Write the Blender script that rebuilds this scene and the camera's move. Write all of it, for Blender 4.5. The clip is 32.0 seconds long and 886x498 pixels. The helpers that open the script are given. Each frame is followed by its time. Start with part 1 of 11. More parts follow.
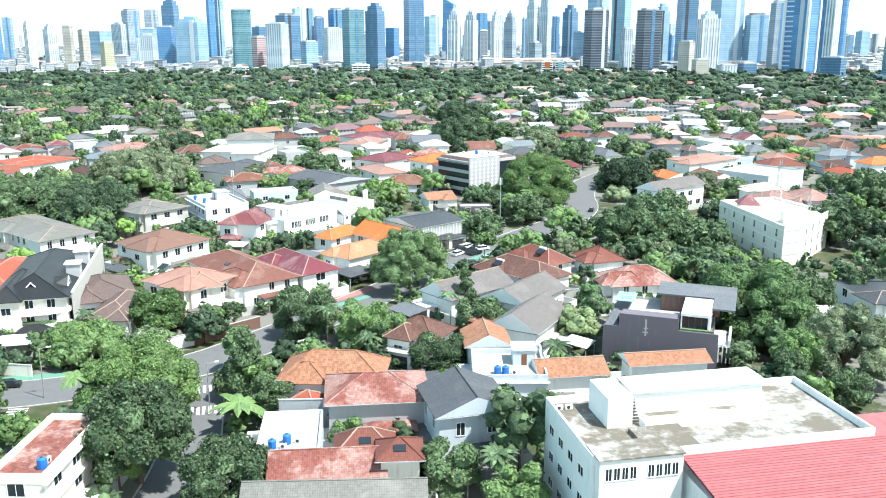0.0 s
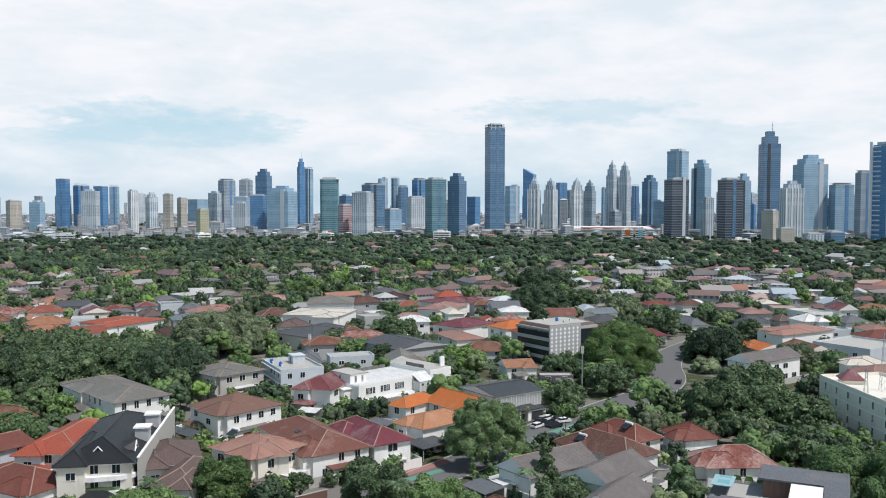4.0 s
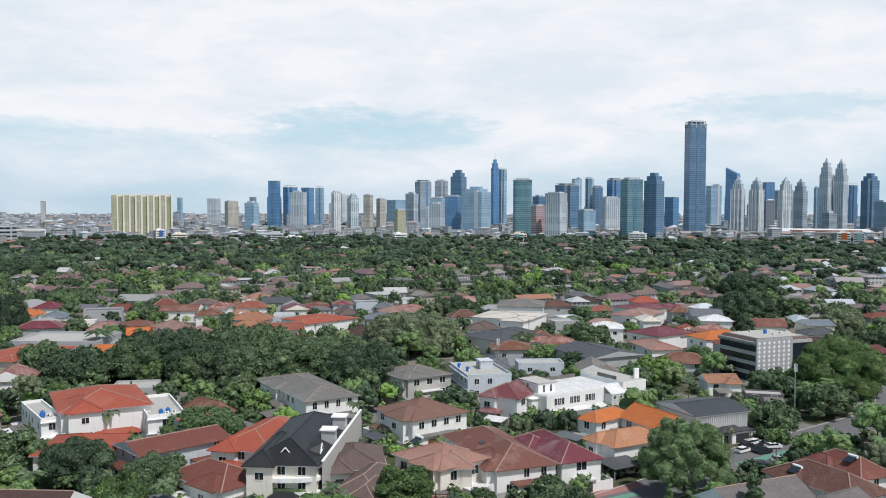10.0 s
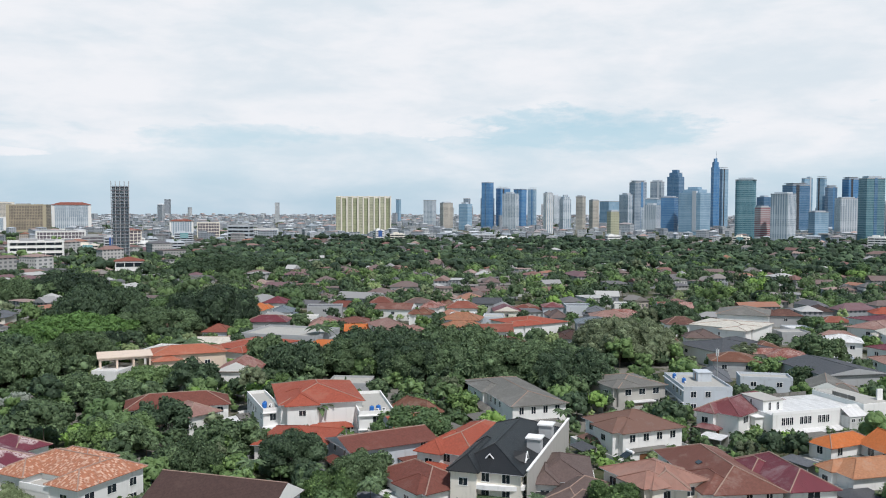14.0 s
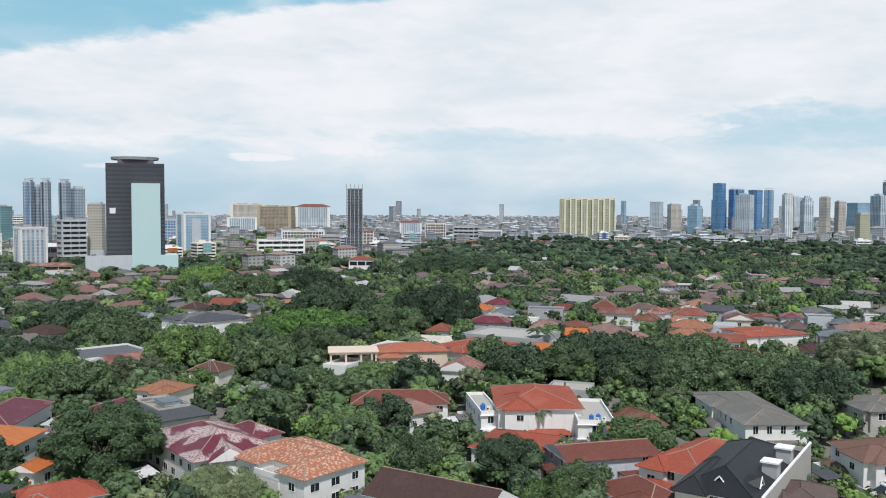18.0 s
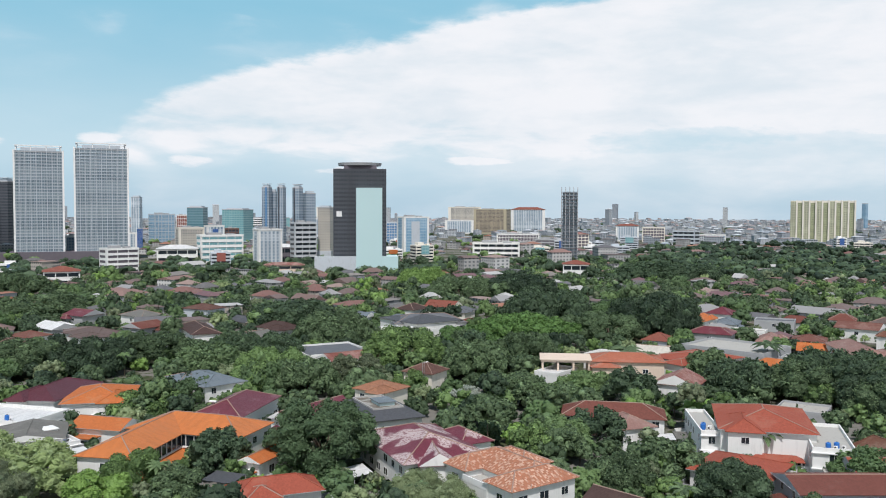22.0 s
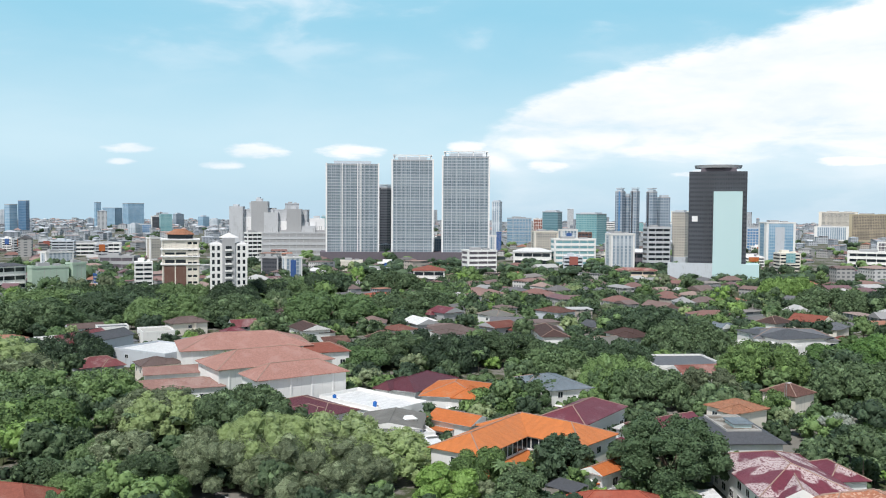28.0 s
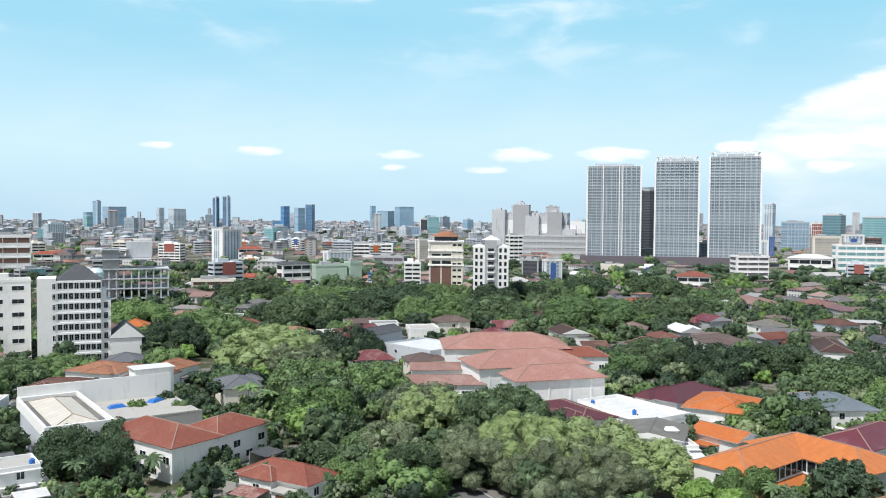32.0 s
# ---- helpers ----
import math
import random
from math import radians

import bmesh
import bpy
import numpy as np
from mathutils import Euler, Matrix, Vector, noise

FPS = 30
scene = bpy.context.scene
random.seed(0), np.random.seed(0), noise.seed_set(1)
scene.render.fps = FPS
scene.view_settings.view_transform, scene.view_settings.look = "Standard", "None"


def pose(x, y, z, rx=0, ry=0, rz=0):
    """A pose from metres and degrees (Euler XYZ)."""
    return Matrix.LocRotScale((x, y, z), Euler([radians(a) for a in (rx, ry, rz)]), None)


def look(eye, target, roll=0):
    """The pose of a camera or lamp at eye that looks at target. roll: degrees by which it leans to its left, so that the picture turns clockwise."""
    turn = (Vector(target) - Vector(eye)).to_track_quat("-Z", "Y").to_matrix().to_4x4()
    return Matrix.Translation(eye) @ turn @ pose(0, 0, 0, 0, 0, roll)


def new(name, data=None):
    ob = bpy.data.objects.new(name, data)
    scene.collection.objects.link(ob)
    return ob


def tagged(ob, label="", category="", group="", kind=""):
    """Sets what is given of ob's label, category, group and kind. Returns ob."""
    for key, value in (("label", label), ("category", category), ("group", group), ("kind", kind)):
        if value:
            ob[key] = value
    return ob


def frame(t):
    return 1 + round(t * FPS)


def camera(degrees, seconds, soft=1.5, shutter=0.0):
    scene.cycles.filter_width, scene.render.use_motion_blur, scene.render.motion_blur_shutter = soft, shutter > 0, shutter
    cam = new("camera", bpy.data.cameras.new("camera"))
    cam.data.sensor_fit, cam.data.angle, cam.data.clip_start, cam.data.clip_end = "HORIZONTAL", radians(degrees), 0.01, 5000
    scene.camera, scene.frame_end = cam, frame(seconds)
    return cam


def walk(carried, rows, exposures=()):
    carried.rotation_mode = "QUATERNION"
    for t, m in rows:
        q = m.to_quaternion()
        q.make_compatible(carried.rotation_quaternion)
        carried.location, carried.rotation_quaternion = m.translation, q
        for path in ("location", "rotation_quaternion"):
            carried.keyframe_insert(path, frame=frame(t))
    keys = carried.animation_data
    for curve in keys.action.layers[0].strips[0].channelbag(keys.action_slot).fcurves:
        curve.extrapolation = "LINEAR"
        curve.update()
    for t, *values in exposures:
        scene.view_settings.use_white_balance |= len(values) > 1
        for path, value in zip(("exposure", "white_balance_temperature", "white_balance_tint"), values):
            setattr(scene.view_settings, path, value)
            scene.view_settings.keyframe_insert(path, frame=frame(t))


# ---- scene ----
cam = camera(54.22, 32.0, soft=1.05)
ROWS = [
    (0.0, 0.00, -0.00, 59.99, 7.145, -13.799, -0.051),
    (0.5, -0.09, 0.91, 59.91, 7.973, -11.219, -0.022),
    (1.0, -0.17, 1.80, 59.85, 8.803, -8.651, 0.010),
    (1.5, -0.23, 2.64, 59.77, 9.626, -6.185, 0.062),
    (2.0, -0.31, 3.43, 59.69, 10.421, -3.681, 0.079),
    (2.5, -0.41, 4.17, 59.60, 10.538, -2.856, 0.098),
    (3.0, -0.54, 4.87, 59.52, 10.883, -2.857, 0.098),
    (3.5, -0.68, 5.59, 59.47, 11.615, -2.879, 0.090),
    (5.5, -1.30, 8.75, 59.56, 14.937, -2.951, 0.120),
    (6.0, -1.47, 9.61, 59.62, 15.791, -2.951, 0.124),
    (6.5, -1.64, 10.47, 59.67, 16.645, -2.938, 0.122),
    (7.0, -1.81, 11.34, 59.74, 17.545, -2.927, 0.118),
    (7.5, -1.99, 12.17, 59.81, 18.551, -2.916, 0.116),
    (8.0, -2.20, 12.97, 59.88, 19.591, -2.910, 0.128),
    (8.5, -2.43, 13.74, 59.92, 20.793, -2.892, 0.115),
    (9.0, -2.63, 14.51, 59.96, 22.204, -2.884, 0.128),
    (9.5, -2.84, 15.26, 59.99, 23.672, -2.881, 0.142),
    (10.0, -3.08, 15.97, 59.98, 25.178, -2.898, 0.150),
    (10.5, -3.34, 16.64, 59.98, 26.690, -2.896, 0.134),
    (11.0, -3.62, 17.31, 60.01, 28.249, -2.894, 0.124),
    (11.5, -3.93, 17.99, 60.07, 29.924, -2.893, 0.122),
    (12.0, -4.26, 18.67, 60.09, 31.741, -2.891, 0.115),
    (12.5, -4.59, 19.40, 60.09, 33.598, -2.872, 0.125),
    (13.0, -4.94, 20.15, 60.06, 35.447, -2.873, 0.131),
    (13.5, -5.33, 20.88, 60.01, 37.308, -2.860, 0.135),
    (14.0, -5.73, 21.59, 59.97, 39.161, -2.851, 0.150),
    (14.5, -6.12, 22.28, 59.92, 41.054, -2.864, 0.163),
    (16.5, -7.73, 24.31, 59.84, 48.436, -2.833, 0.140),
    (17.0, -8.18, 24.82, 59.84, 50.281, -2.828, 0.159),
    (17.5, -8.65, 25.32, 59.86, 52.103, -2.797, 0.172),
    (18.0, -9.11, 25.80, 59.91, 53.886, -2.779, 0.199),
    (18.5, -9.57, 26.24, 59.96, 55.576, -2.751, 0.192),
    (19.0, -10.01, 26.67, 60.05, 57.357, -2.746, 0.195),
    (19.5, -10.46, 27.08, 60.16, 59.124, -2.723, 0.190),
    (20.0, -10.94, 27.47, 60.28, 60.890, -2.720, 0.198),
    (20.5, -11.47, 27.83, 60.37, 62.649, -2.707, 0.182),
    (21.0, -12.07, 28.19, 60.42, 64.415, -2.690, 0.178),
    (21.5, -12.70, 28.53, 60.44, 66.201, -2.676, 0.205),
    (22.0, -13.37, 28.86, 60.45, 68.059, -2.636, 0.222),
    (22.5, -14.09, 29.17, 60.47, 70.014, -2.619, 0.252),
    (23.0, -14.84, 29.43, 60.51, 71.964, -2.613, 0.264),
    (23.5, -15.62, 29.66, 60.53, 73.868, -2.587, 0.262),
    (24.0, -16.37, 29.90, 60.52, 75.745, -2.581, 0.278),
    (24.5, -17.08, 30.16, 60.51, 77.609, -2.585, 0.291),
    (25.0, -17.73, 30.42, 60.51, 79.537, -2.575, 0.316),
    (25.5, -18.29, 30.67, 60.50, 81.465, -2.544, 0.323),
    (27.5, -18.99, 31.00, 60.50, 89.145, -2.484, 0.370),
    (28.0, -19.13, 31.03, 60.58, 91.157, -2.473, 0.372),
    (28.5, -19.23, 31.05, 60.65, 93.208, -2.477, 0.374),
    (29.0, -19.30, 31.07, 60.68, 95.257, -2.470, 0.366),
    (29.5, -19.38, 31.08, 60.69, 97.314, -2.454, 0.370),
    (30.0, -19.48, 31.04, 60.69, 99.448, -2.435, 0.390),
    (30.5, -19.60, 30.96, 60.67, 101.632, -2.420, 0.392),
    (31.0, -19.74, 30.90, 60.65, 103.858, -2.393, 0.395),
    (31.5, -19.86, 30.87, 60.63, 106.081, -2.390, 0.402),
    (32.0, -19.99, 30.86, 60.61, 108.265, -2.378, 0.416),
]
walk(cam, [(t, pose(x, y, z, 90 + pitch, -roll, yaw)) for t, x, y, z, yaw, pitch, roll in ROWS],
     exposures=[(0.0, 1.36, 6250, 4), (0.6, 1.24, 6250, 4), (1.2, 0.77, 6350, 6), (2.0, 0.12, 6420, 10), (2.8, 0.0, 6450, 13), (8.0, 0.0, 6450, 13), (13.0, -0.08, 6450, 13), (20.0, -0.08, 6450, 13), (25.0, 0.05, 6470, 13), (28.0, 0.17, 6500, 12), (32.0, 0.3, 6500, 12)])

# ---- sky and sun ----
SUN_AZ, SUN_EL = -112.0, 60.0


def make_world():
    w = bpy.data.worlds.new("sky")
    scene.world = w
    w.use_nodes = True
    nt = w.node_tree
    nt.nodes.clear()
    L = nt.links.new

    def nd(kind, **k):
        n = nt.nodes.new(kind)
        if kind == "ShaderNodeMath" or kind == "ShaderNodeVectorMath":
            n.operation = k["operation"]
        if kind == "ShaderNodeMapRange":
            n.interpolation_type = "SMOOTHSTEP"
        if kind == "ShaderNodeMix":
            n.data_type = "RGBA"
        return n

    def m(op, a, b=None, c=None):
        n = nd("ShaderNodeMath", operation=op)
        for i, v in enumerate((a, b, c)):
            if v is None:
                continue
            if isinstance(v, (int, float)):
                n.inputs[i].default_value = v
            else:
                L(v, n.inputs[i])
        return n.outputs[0]

    def smooth(v, lo, hi):
        n = nd("ShaderNodeMapRange", interpolation_type="SMOOTHSTEP")
        L(v, n.inputs[0])
        n.inputs[1].default_value, n.inputs[2].default_value = lo, hi
        return n.outputs[0]

    sky = nd("ShaderNodeTexSky")
    sky.sky_type, sky.sun_disc = "NISHITA", False
    sky.sun_elevation, sky.sun_rotation = radians(SUN_EL), radians(-SUN_AZ)
    sky.air_density, sky.dust_density, sky.ozone_density = 1.0, 0.6, 2.0
    co = nd("ShaderNodeTexCoord")
    sep = nd("ShaderNodeSeparateXYZ")
    L(co.outputs["Generated"], sep.inputs[0])
    x, y, z = sep.outputs
    el = m("DEGREES", m("ARCSINE", z))
    az = m("DEGREES", m("ARCTAN2", m("MULTIPLY", x, -1.0), y))
    # streaky noise in azimuth and elevation
    comb = nd("ShaderNodeCombineXYZ")
    L(m("MULTIPLY", az, 0.055), comb.inputs[0])
    L(m("MULTIPLY", el, 0.17), comb.inputs[1])
    n1 = nd("ShaderNodeTexNoise")
    L(comb.outputs[0], n1.inputs["Vector"])
    n1.inputs["Scale"].default_value, n1.inputs["Detail"].default_value, n1.inputs["Roughness"].default_value = 1.0, 7.0, 0.55
    n2 = nd("ShaderNodeTexNoise")
    L(comb.outputs[0], n2.inputs["Vector"])
    n2.inputs["Scale"].default_value, n2.inputs["Detail"].default_value, n2.inputs["Distortion"].default_value = 2.6, 9.0, 0.4
    n3 = nd("ShaderNodeTexNoise")
    L(comb.outputs[0], n3.inputs["Vector"])
    n3.inputs["Scale"].default_value, n3.inputs["Detail"].default_value, n3.inputs["Roughness"].default_value = 9.0, 6.0, 0.6
    a = m("SUBTRACT", n1.outputs[0], 0.5)
    b = m("SUBTRACT", n2.outputs[0], 0.5)
    c = m("SUBTRACT", n3.outputs[0], 0.5)

    def blob(a0, e0, wa, we, ragged=1.0):
        """A cloud of its own: one inside, falling to nought at its torn edge."""
        p, q = m("DIVIDE", m("SUBTRACT", az, a0), wa), m("DIVIDE", m("SUBTRACT", el, e0), we)
        rr = m("ADD", m("MULTIPLY", p, p), m("MULTIPLY", q, q))
        return smooth(m("ADD", m("SUBTRACT", 1.0, rr), m("MULTIPLY", m("ADD", b, m("MULTIPLY", c, 1.2)), 2.4 * ragged)), 0.0, 1.0)

    # the great sheet of cloud: its upper edge falls away to a tip towards the blue side
    top = m("ADD", m("MULTIPLY", m("POWER", m("MAXIMUM", m("SUBTRACT", 88.6, az), 0.0), 0.6), 1.12), 5.1)
    tip = smooth(m("ADD", m("MULTIPLY", az, -1.0), m("MULTIPLY", b, 5.0)), -89.5, -86.0)
    edge = m("ADD", m("SUBTRACT", top, el), m("ADD", m("MULTIPLY", b, 2.2), m("MULTIPLY", c, 1.0)))
    sheet = m("MULTIPLY", smooth(edge, -0.15, 0.9), tip)
    # its soft lower side, open near the tip and nearly closed where the sky is overcast
    over = smooth(m("MULTIPLY", az, -1.0), -74.0, -44.0)
    low_side = smooth(m("ADD", el, m("ADD", m("MULTIPLY", a, 7.0), m("MULTIPLY", b, 4.5))), 3.0, 5.6)
    under = m("MULTIPLY", m("ADD", m("MULTIPLY", over, m("ADD", 0.55, m("MULTIPLY", a, 1.2))), 0.16), m("ADD", 0.3, m("MULTIPLY", smooth(el, 0.3, 3.2), 0.7)))
    cloud = m("MULTIPLY", sheet, m("MAXIMUM", low_side, under))
    # thinner places with pale blue showing
    thin = m("MAXIMUM", blob(30.5, 4.9, 11.0, 1.9, 0.8), m("MAXIMUM", m("MULTIPLY", blob(52.0, 4.4, 8.0, 1.0, 0.8), 0.8), m("MULTIPLY", blob(4.0, 6.0, 9.0, 1.3, 0.8), 0.8)))
    cloud = m("MULTIPLY", cloud, m("SUBTRACT", 1.0, m("MULTIPLY", thin, 0.85)))
    # torn small cumulus low over the horizon, and one bright wisp
    puffs = m("MAXIMUM", blob(40.5, 6.1, 3.6, 0.9, 0.9), blob(38.5, 4.9, 4.6, 0.7, 0.9))
    for a0, e0, wa, we in ((84.4, 3.0, 1.5, 0.45), (89.6, 4.3, 1.6, 0.4), (97.0, 3.9, 2.4, 0.55), (103.4, 3.8, 2.2, 0.55), (105.5, 2.9, 1.6, 0.35), (110.9, 3.8, 1.9, 0.45), (111.5, 3.0, 1.2, 0.25), (120.2, 3.95, 1.6, 0.38), (126.6, 4.15, 1.2, 0.3), (74.0, 2.5, 2.6, 0.35), (66.0, 3.2, 2.6, 0.35)):
        puffs = m("MAXIMUM", puffs, m("MULTIPLY", blob(a0, e0, wa, we, 0.75), 0.85))
    streak = m("MULTIPLY", smooth(m("ADD", b, m("MULTIPLY", a, 0.9)), 0.02, 0.3), m("MULTIPLY", smooth(el, 7.0, 14.0), 0.5))
    veil = m("MULTIPLY", smooth(m("ADD", a, m("MULTIPLY", b, 0.8)), -0.3, 0.4), m("ADD", 0.1, m("MULTIPLY", sheet, 0.25)))
    cloud = m("MINIMUM", m("ADD", m("MAXIMUM", cloud, m("MAXIMUM", puffs, streak)), veil), 1.0)
    haze = smooth(m("MULTIPLY", el, -1.0), -46.0, -14.0)
    hz = nd("ShaderNodeMix", data_type="RGBA")
    L(m("MULTIPLY", haze, 0.97), hz.inputs["Factor"])
    skyb = nd("ShaderNodeVectorMath", operation="MULTIPLY")
    L(sky.outputs[0], skyb.inputs[0])
    skyb.inputs[1].default_value = (0.07, 0.085, 0.083)
    L(skyb.outputs[0], hz.inputs[6])
    low = nd("ShaderNodeMix")
    L(smooth(el, -0.5, 4.5), low.inputs["Factor"])
    low.inputs[6].default_value, low.inputs[7].default_value = (0.44, 0.63, 0.75, 1), (0.53, 0.745, 0.84, 1)
    tone = nd("ShaderNodeMix")
    L(smooth(el, 3.0, 13.0), tone.inputs["Factor"])
    L(low.outputs[2], tone.inputs[6])
    tone.inputs[7].default_value = (0.285, 0.6, 0.76, 1)
    L(tone.outputs[2], hz.inputs[7])
    mx = nd("ShaderNodeMix", data_type="RGBA")
    L(cloud, mx.inputs["Factor"])
    L(hz.outputs[2], mx.inputs[6])
    shade = nd("ShaderNodeMix", data_type="RGBA")
    L(smooth(m("ADD", a, m("ADD", b, m("MULTIPLY", c, 0.4))), -0.32, 0.25), shade.inputs["Factor"])
    shade.inputs[6].default_value, shade.inputs[7].default_value = (0.75, 0.84, 0.89, 1), (0.915, 0.945, 0.965, 1)
    L(shade.outputs[2], mx.inputs[7])
    bg = nd("ShaderNodeBackground")
    L(mx.outputs[2], bg.inputs[0])
    bg.inputs[1].default_value = 1.0
    L(bg.outputs[0], nd("ShaderNodeOutputWorld").inputs[0])


make_world()
sun = new("sun", bpy.data.lights.new("sun", "SUN"))
sun.data.energy, sun.data.angle, sun.data.color = 4.0, radians(0.8), (1.0, 0.97, 0.93)
sa, se = radians(SUN_AZ), radians(SUN_EL)
sun.matrix_world = look(Vector((-math.sin(sa) * math.cos(se), math.cos(sa) * math.cos(se), math.sin(se))) * 300, (0, 0, 0))

# ---- materials ----
MATS = {}


class Nodes:
    """A small helper for node materials."""

    def __init__(self, name):
        self.mat = bpy.data.materials.new(name)
        self.mat.use_nodes = True
        self.nt = self.mat.node_tree
        self.nt.nodes.clear()
        self.out = self.nt.nodes.new("ShaderNodeOutputMaterial")
        self.bsdf = self.nt.nodes.new("ShaderNodeBsdfPrincipled")
        self.nt.links.new(self.bsdf.outputs[0], self.out.inputs[0])

    def put(self, sock, v):
        if isinstance(v, bpy.types.NodeSocket):
            self.nt.links.new(v, sock)
        elif isinstance(v, (tuple, list)) and len(v) == 3 and sock.type == "RGBA":
            sock.default_value = (*v, 1)
        else:
            sock.default_value = v

    def math(self, op, *a):
        n = self.nt.nodes.new("ShaderNodeMath")
        n.operation = op
        for s, v in zip(n.inputs, a):
            self.put(s, v)
        return n.outputs[0]

    def mix(self, f, a, b, blend="MIX"):
        n = self.nt.nodes.new("ShaderNodeMix")
        n.data_type, n.blend_type = "RGBA", blend
        self.put(n.inputs[0], f), self.put(n.inputs[6], a), self.put(n.inputs[7], b)
        return n.outputs[2]

    def coord(self, kind):
        return self.nt.nodes.new("ShaderNodeTexCoord").outputs[kind]

    def noise(self, vec, scale, detail=4.0, rough=0.55, stretch=None, shift=None):
        if stretch or shift is not None:
            mp = self.nt.nodes.new("ShaderNodeMapping")
            self.put(mp.inputs[0], vec)
            if stretch:
                mp.inputs["Scale"].default_value = stretch
            if shift is not None:
                self.put(mp.inputs["Location"], shift)
            vec = mp.outputs[0]
        n = self.nt.nodes.new("ShaderNodeTexNoise")
        self.put(n.inputs["Vector"], vec)
        n.inputs["Scale"].default_value, n.inputs["Detail"].default_value, n.inputs["Roughness"].default_value = scale, detail, rough
        return n.outputs[0]

    def white(self, vec):
        n = self.nt.nodes.new("ShaderNodeTexWhiteNoise")
        self.put(n.inputs["Vector"], vec)
        return n.outputs["Value"]

    def step(self, v, lo, hi):
        n = self.nt.nodes.new("ShaderNodeMapRange")
        n.interpolation_type = "SMOOTHSTEP"
        self.put(n.inputs[0], v)
        n.inputs[1].default_value, n.inputs[2].default_value = lo, hi
        return n.outputs[0]

    def random(self):
        return self.nt.nodes.new("ShaderNodeObjectInfo").outputs["Random"]

    def island(self):
        return self.nt.nodes.new("ShaderNodeNewGeometry").outputs["Random Per Island"]

    def xyz(self, v):
        n = self.nt.nodes.new("ShaderNodeSeparateXYZ")
        self.put(n.inputs[0], v)
        return n.outputs

    def vec(self, x, y, z=0.0):
        n = self.nt.nodes.new("ShaderNodeCombineXYZ")
        for s, v in zip(n.inputs, (x, y, z)):
            self.put(s, v)
        return n.outputs[0]

    def bump(self, h, strength, dist):
        n = self.nt.nodes.new("ShaderNodeBump")
        n.inputs["Strength"].default_value, n.inputs["Distance"].default_value = strength, dist
        self.put(n.inputs["Height"], h)
        self.nt.links.new(n.outputs[0], self.bsdf.inputs["Normal"])

    def done(self, color, rough=0.8, metal=0.0, spec=0.3):
        self.put(self.bsdf.inputs["Base Color"], color)
        self.put(self.bsdf.inputs["Roughness"], rough)
        self.put(self.bsdf.inputs["Metallic"], metal)
        self.put(self.bsdf.inputs["Specular IOR Level"], spec)
        return self.mat


def dim(c, k):
    return tuple(min(1.0, v * k) for v in c)


def roof_mat(key, base, fade, amount=0.35, kind="tile", speckle=0.3, cell_m=0.3, pale=None, peel=None):
    """Roof tiles or sheet metal in metres of UV, weathered towards a second colour."""
    n = Nodes("roof_" + key)
    uv, ob, r = n.coord("UV"), n.coord("Object"), n.random()
    u, v, _ = n.xyz(uv)
    shift = n.vec(n.math("MULTIPLY", r, 90.0), n.math("MULTIPLY", r, 37.0))
    big = n.noise(ob, 0.16, 5.0, 0.62, shift=shift)
    small = n.noise(ob, 1.3, 4.0, 0.6, shift=shift)
    if kind == "tile":
        cell = n.vec(n.math("FLOOR", n.math("DIVIDE", u, cell_m)), n.math("FLOOR", n.math("DIVIDE", v, cell_m * 1.2)))
        spot = n.white(cell)
        course = n.math("FRACT", n.math("DIVIDE", v, 0.36))
        wave = n.math("ABSOLUTE", n.math("SINE", n.math("MULTIPLY", u, 10.47)))
        height = n.math("ADD", n.math("MULTIPLY", wave, 0.6), n.math("MULTIPLY", course, -0.5))
        rib = n.math("MULTIPLY", n.step(course, 0.86, 1.0), 0.35)
    else:
        cell = n.vec(n.math("FLOOR", n.math("DIVIDE", u, 0.8)), n.math("FLOOR", n.math("DIVIDE", v, 3.0)))
        spot = n.white(cell)
        wave = n.math("FRACT", n.math("DIVIDE", u, 0.4))
        height = n.step(n.math("ABSOLUTE", n.math("SUBTRACT", wave, 0.5)), 0.38, 0.5)
        rib = n.math("MULTIPLY", height, 0.25)
    c = n.mix(n.math("MULTIPLY", spot, speckle), base, dim(base, 0.45))
    c = n.mix(n.math("MULTIPLY", n.step(small, 0.42, 0.75), 0.35), c, dim(base, 0.6))
    edge = n.math("ADD", big, n.math("MULTIPLY", n.math("SUBTRACT", small, 0.5), 0.35))
    worn = n.math("MULTIPLY", n.step(edge, 0.62 - 0.3 * amount, 0.7 - 0.18 * amount), min(1.0, 0.2 + 0.75 * amount) if amount < 0.6 else min(1.0, 0.35 + amount))
    c = n.mix(n.math("MULTIPLY", worn, n.math("ADD", 0.3, n.math("MULTIPLY", spot, 0.7))), c, fade)
    if pale:
        c = n.mix(n.math("MULTIPLY", n.step(spot, 0.45, 0.95), 0.85), c, pale)
    if peel:
        flake = n.math("MULTIPLY", n.step(n.noise(ob, 0.11, 2.0, 0.5, shift=shift), 0.52, 0.56), n.step(n.noise(ob, 2.2, 4.0, 0.7), 0.42, 0.5))
        c = n.mix(n.math("MULTIPLY", flake, 0.9), c, peel)
    c = n.mix(rib, c, dim(base, 0.3))
    c = n.mix(n.math("MULTIPLY", r, 0.25), c, dim(base, 0.7))
    n.bump(height, 0.6, 0.05)
    MATS[key] = n.done(c, 0.75 if kind == "tile" else 0.5, 0.0, 0.25 if kind == "tile" else 0.4)


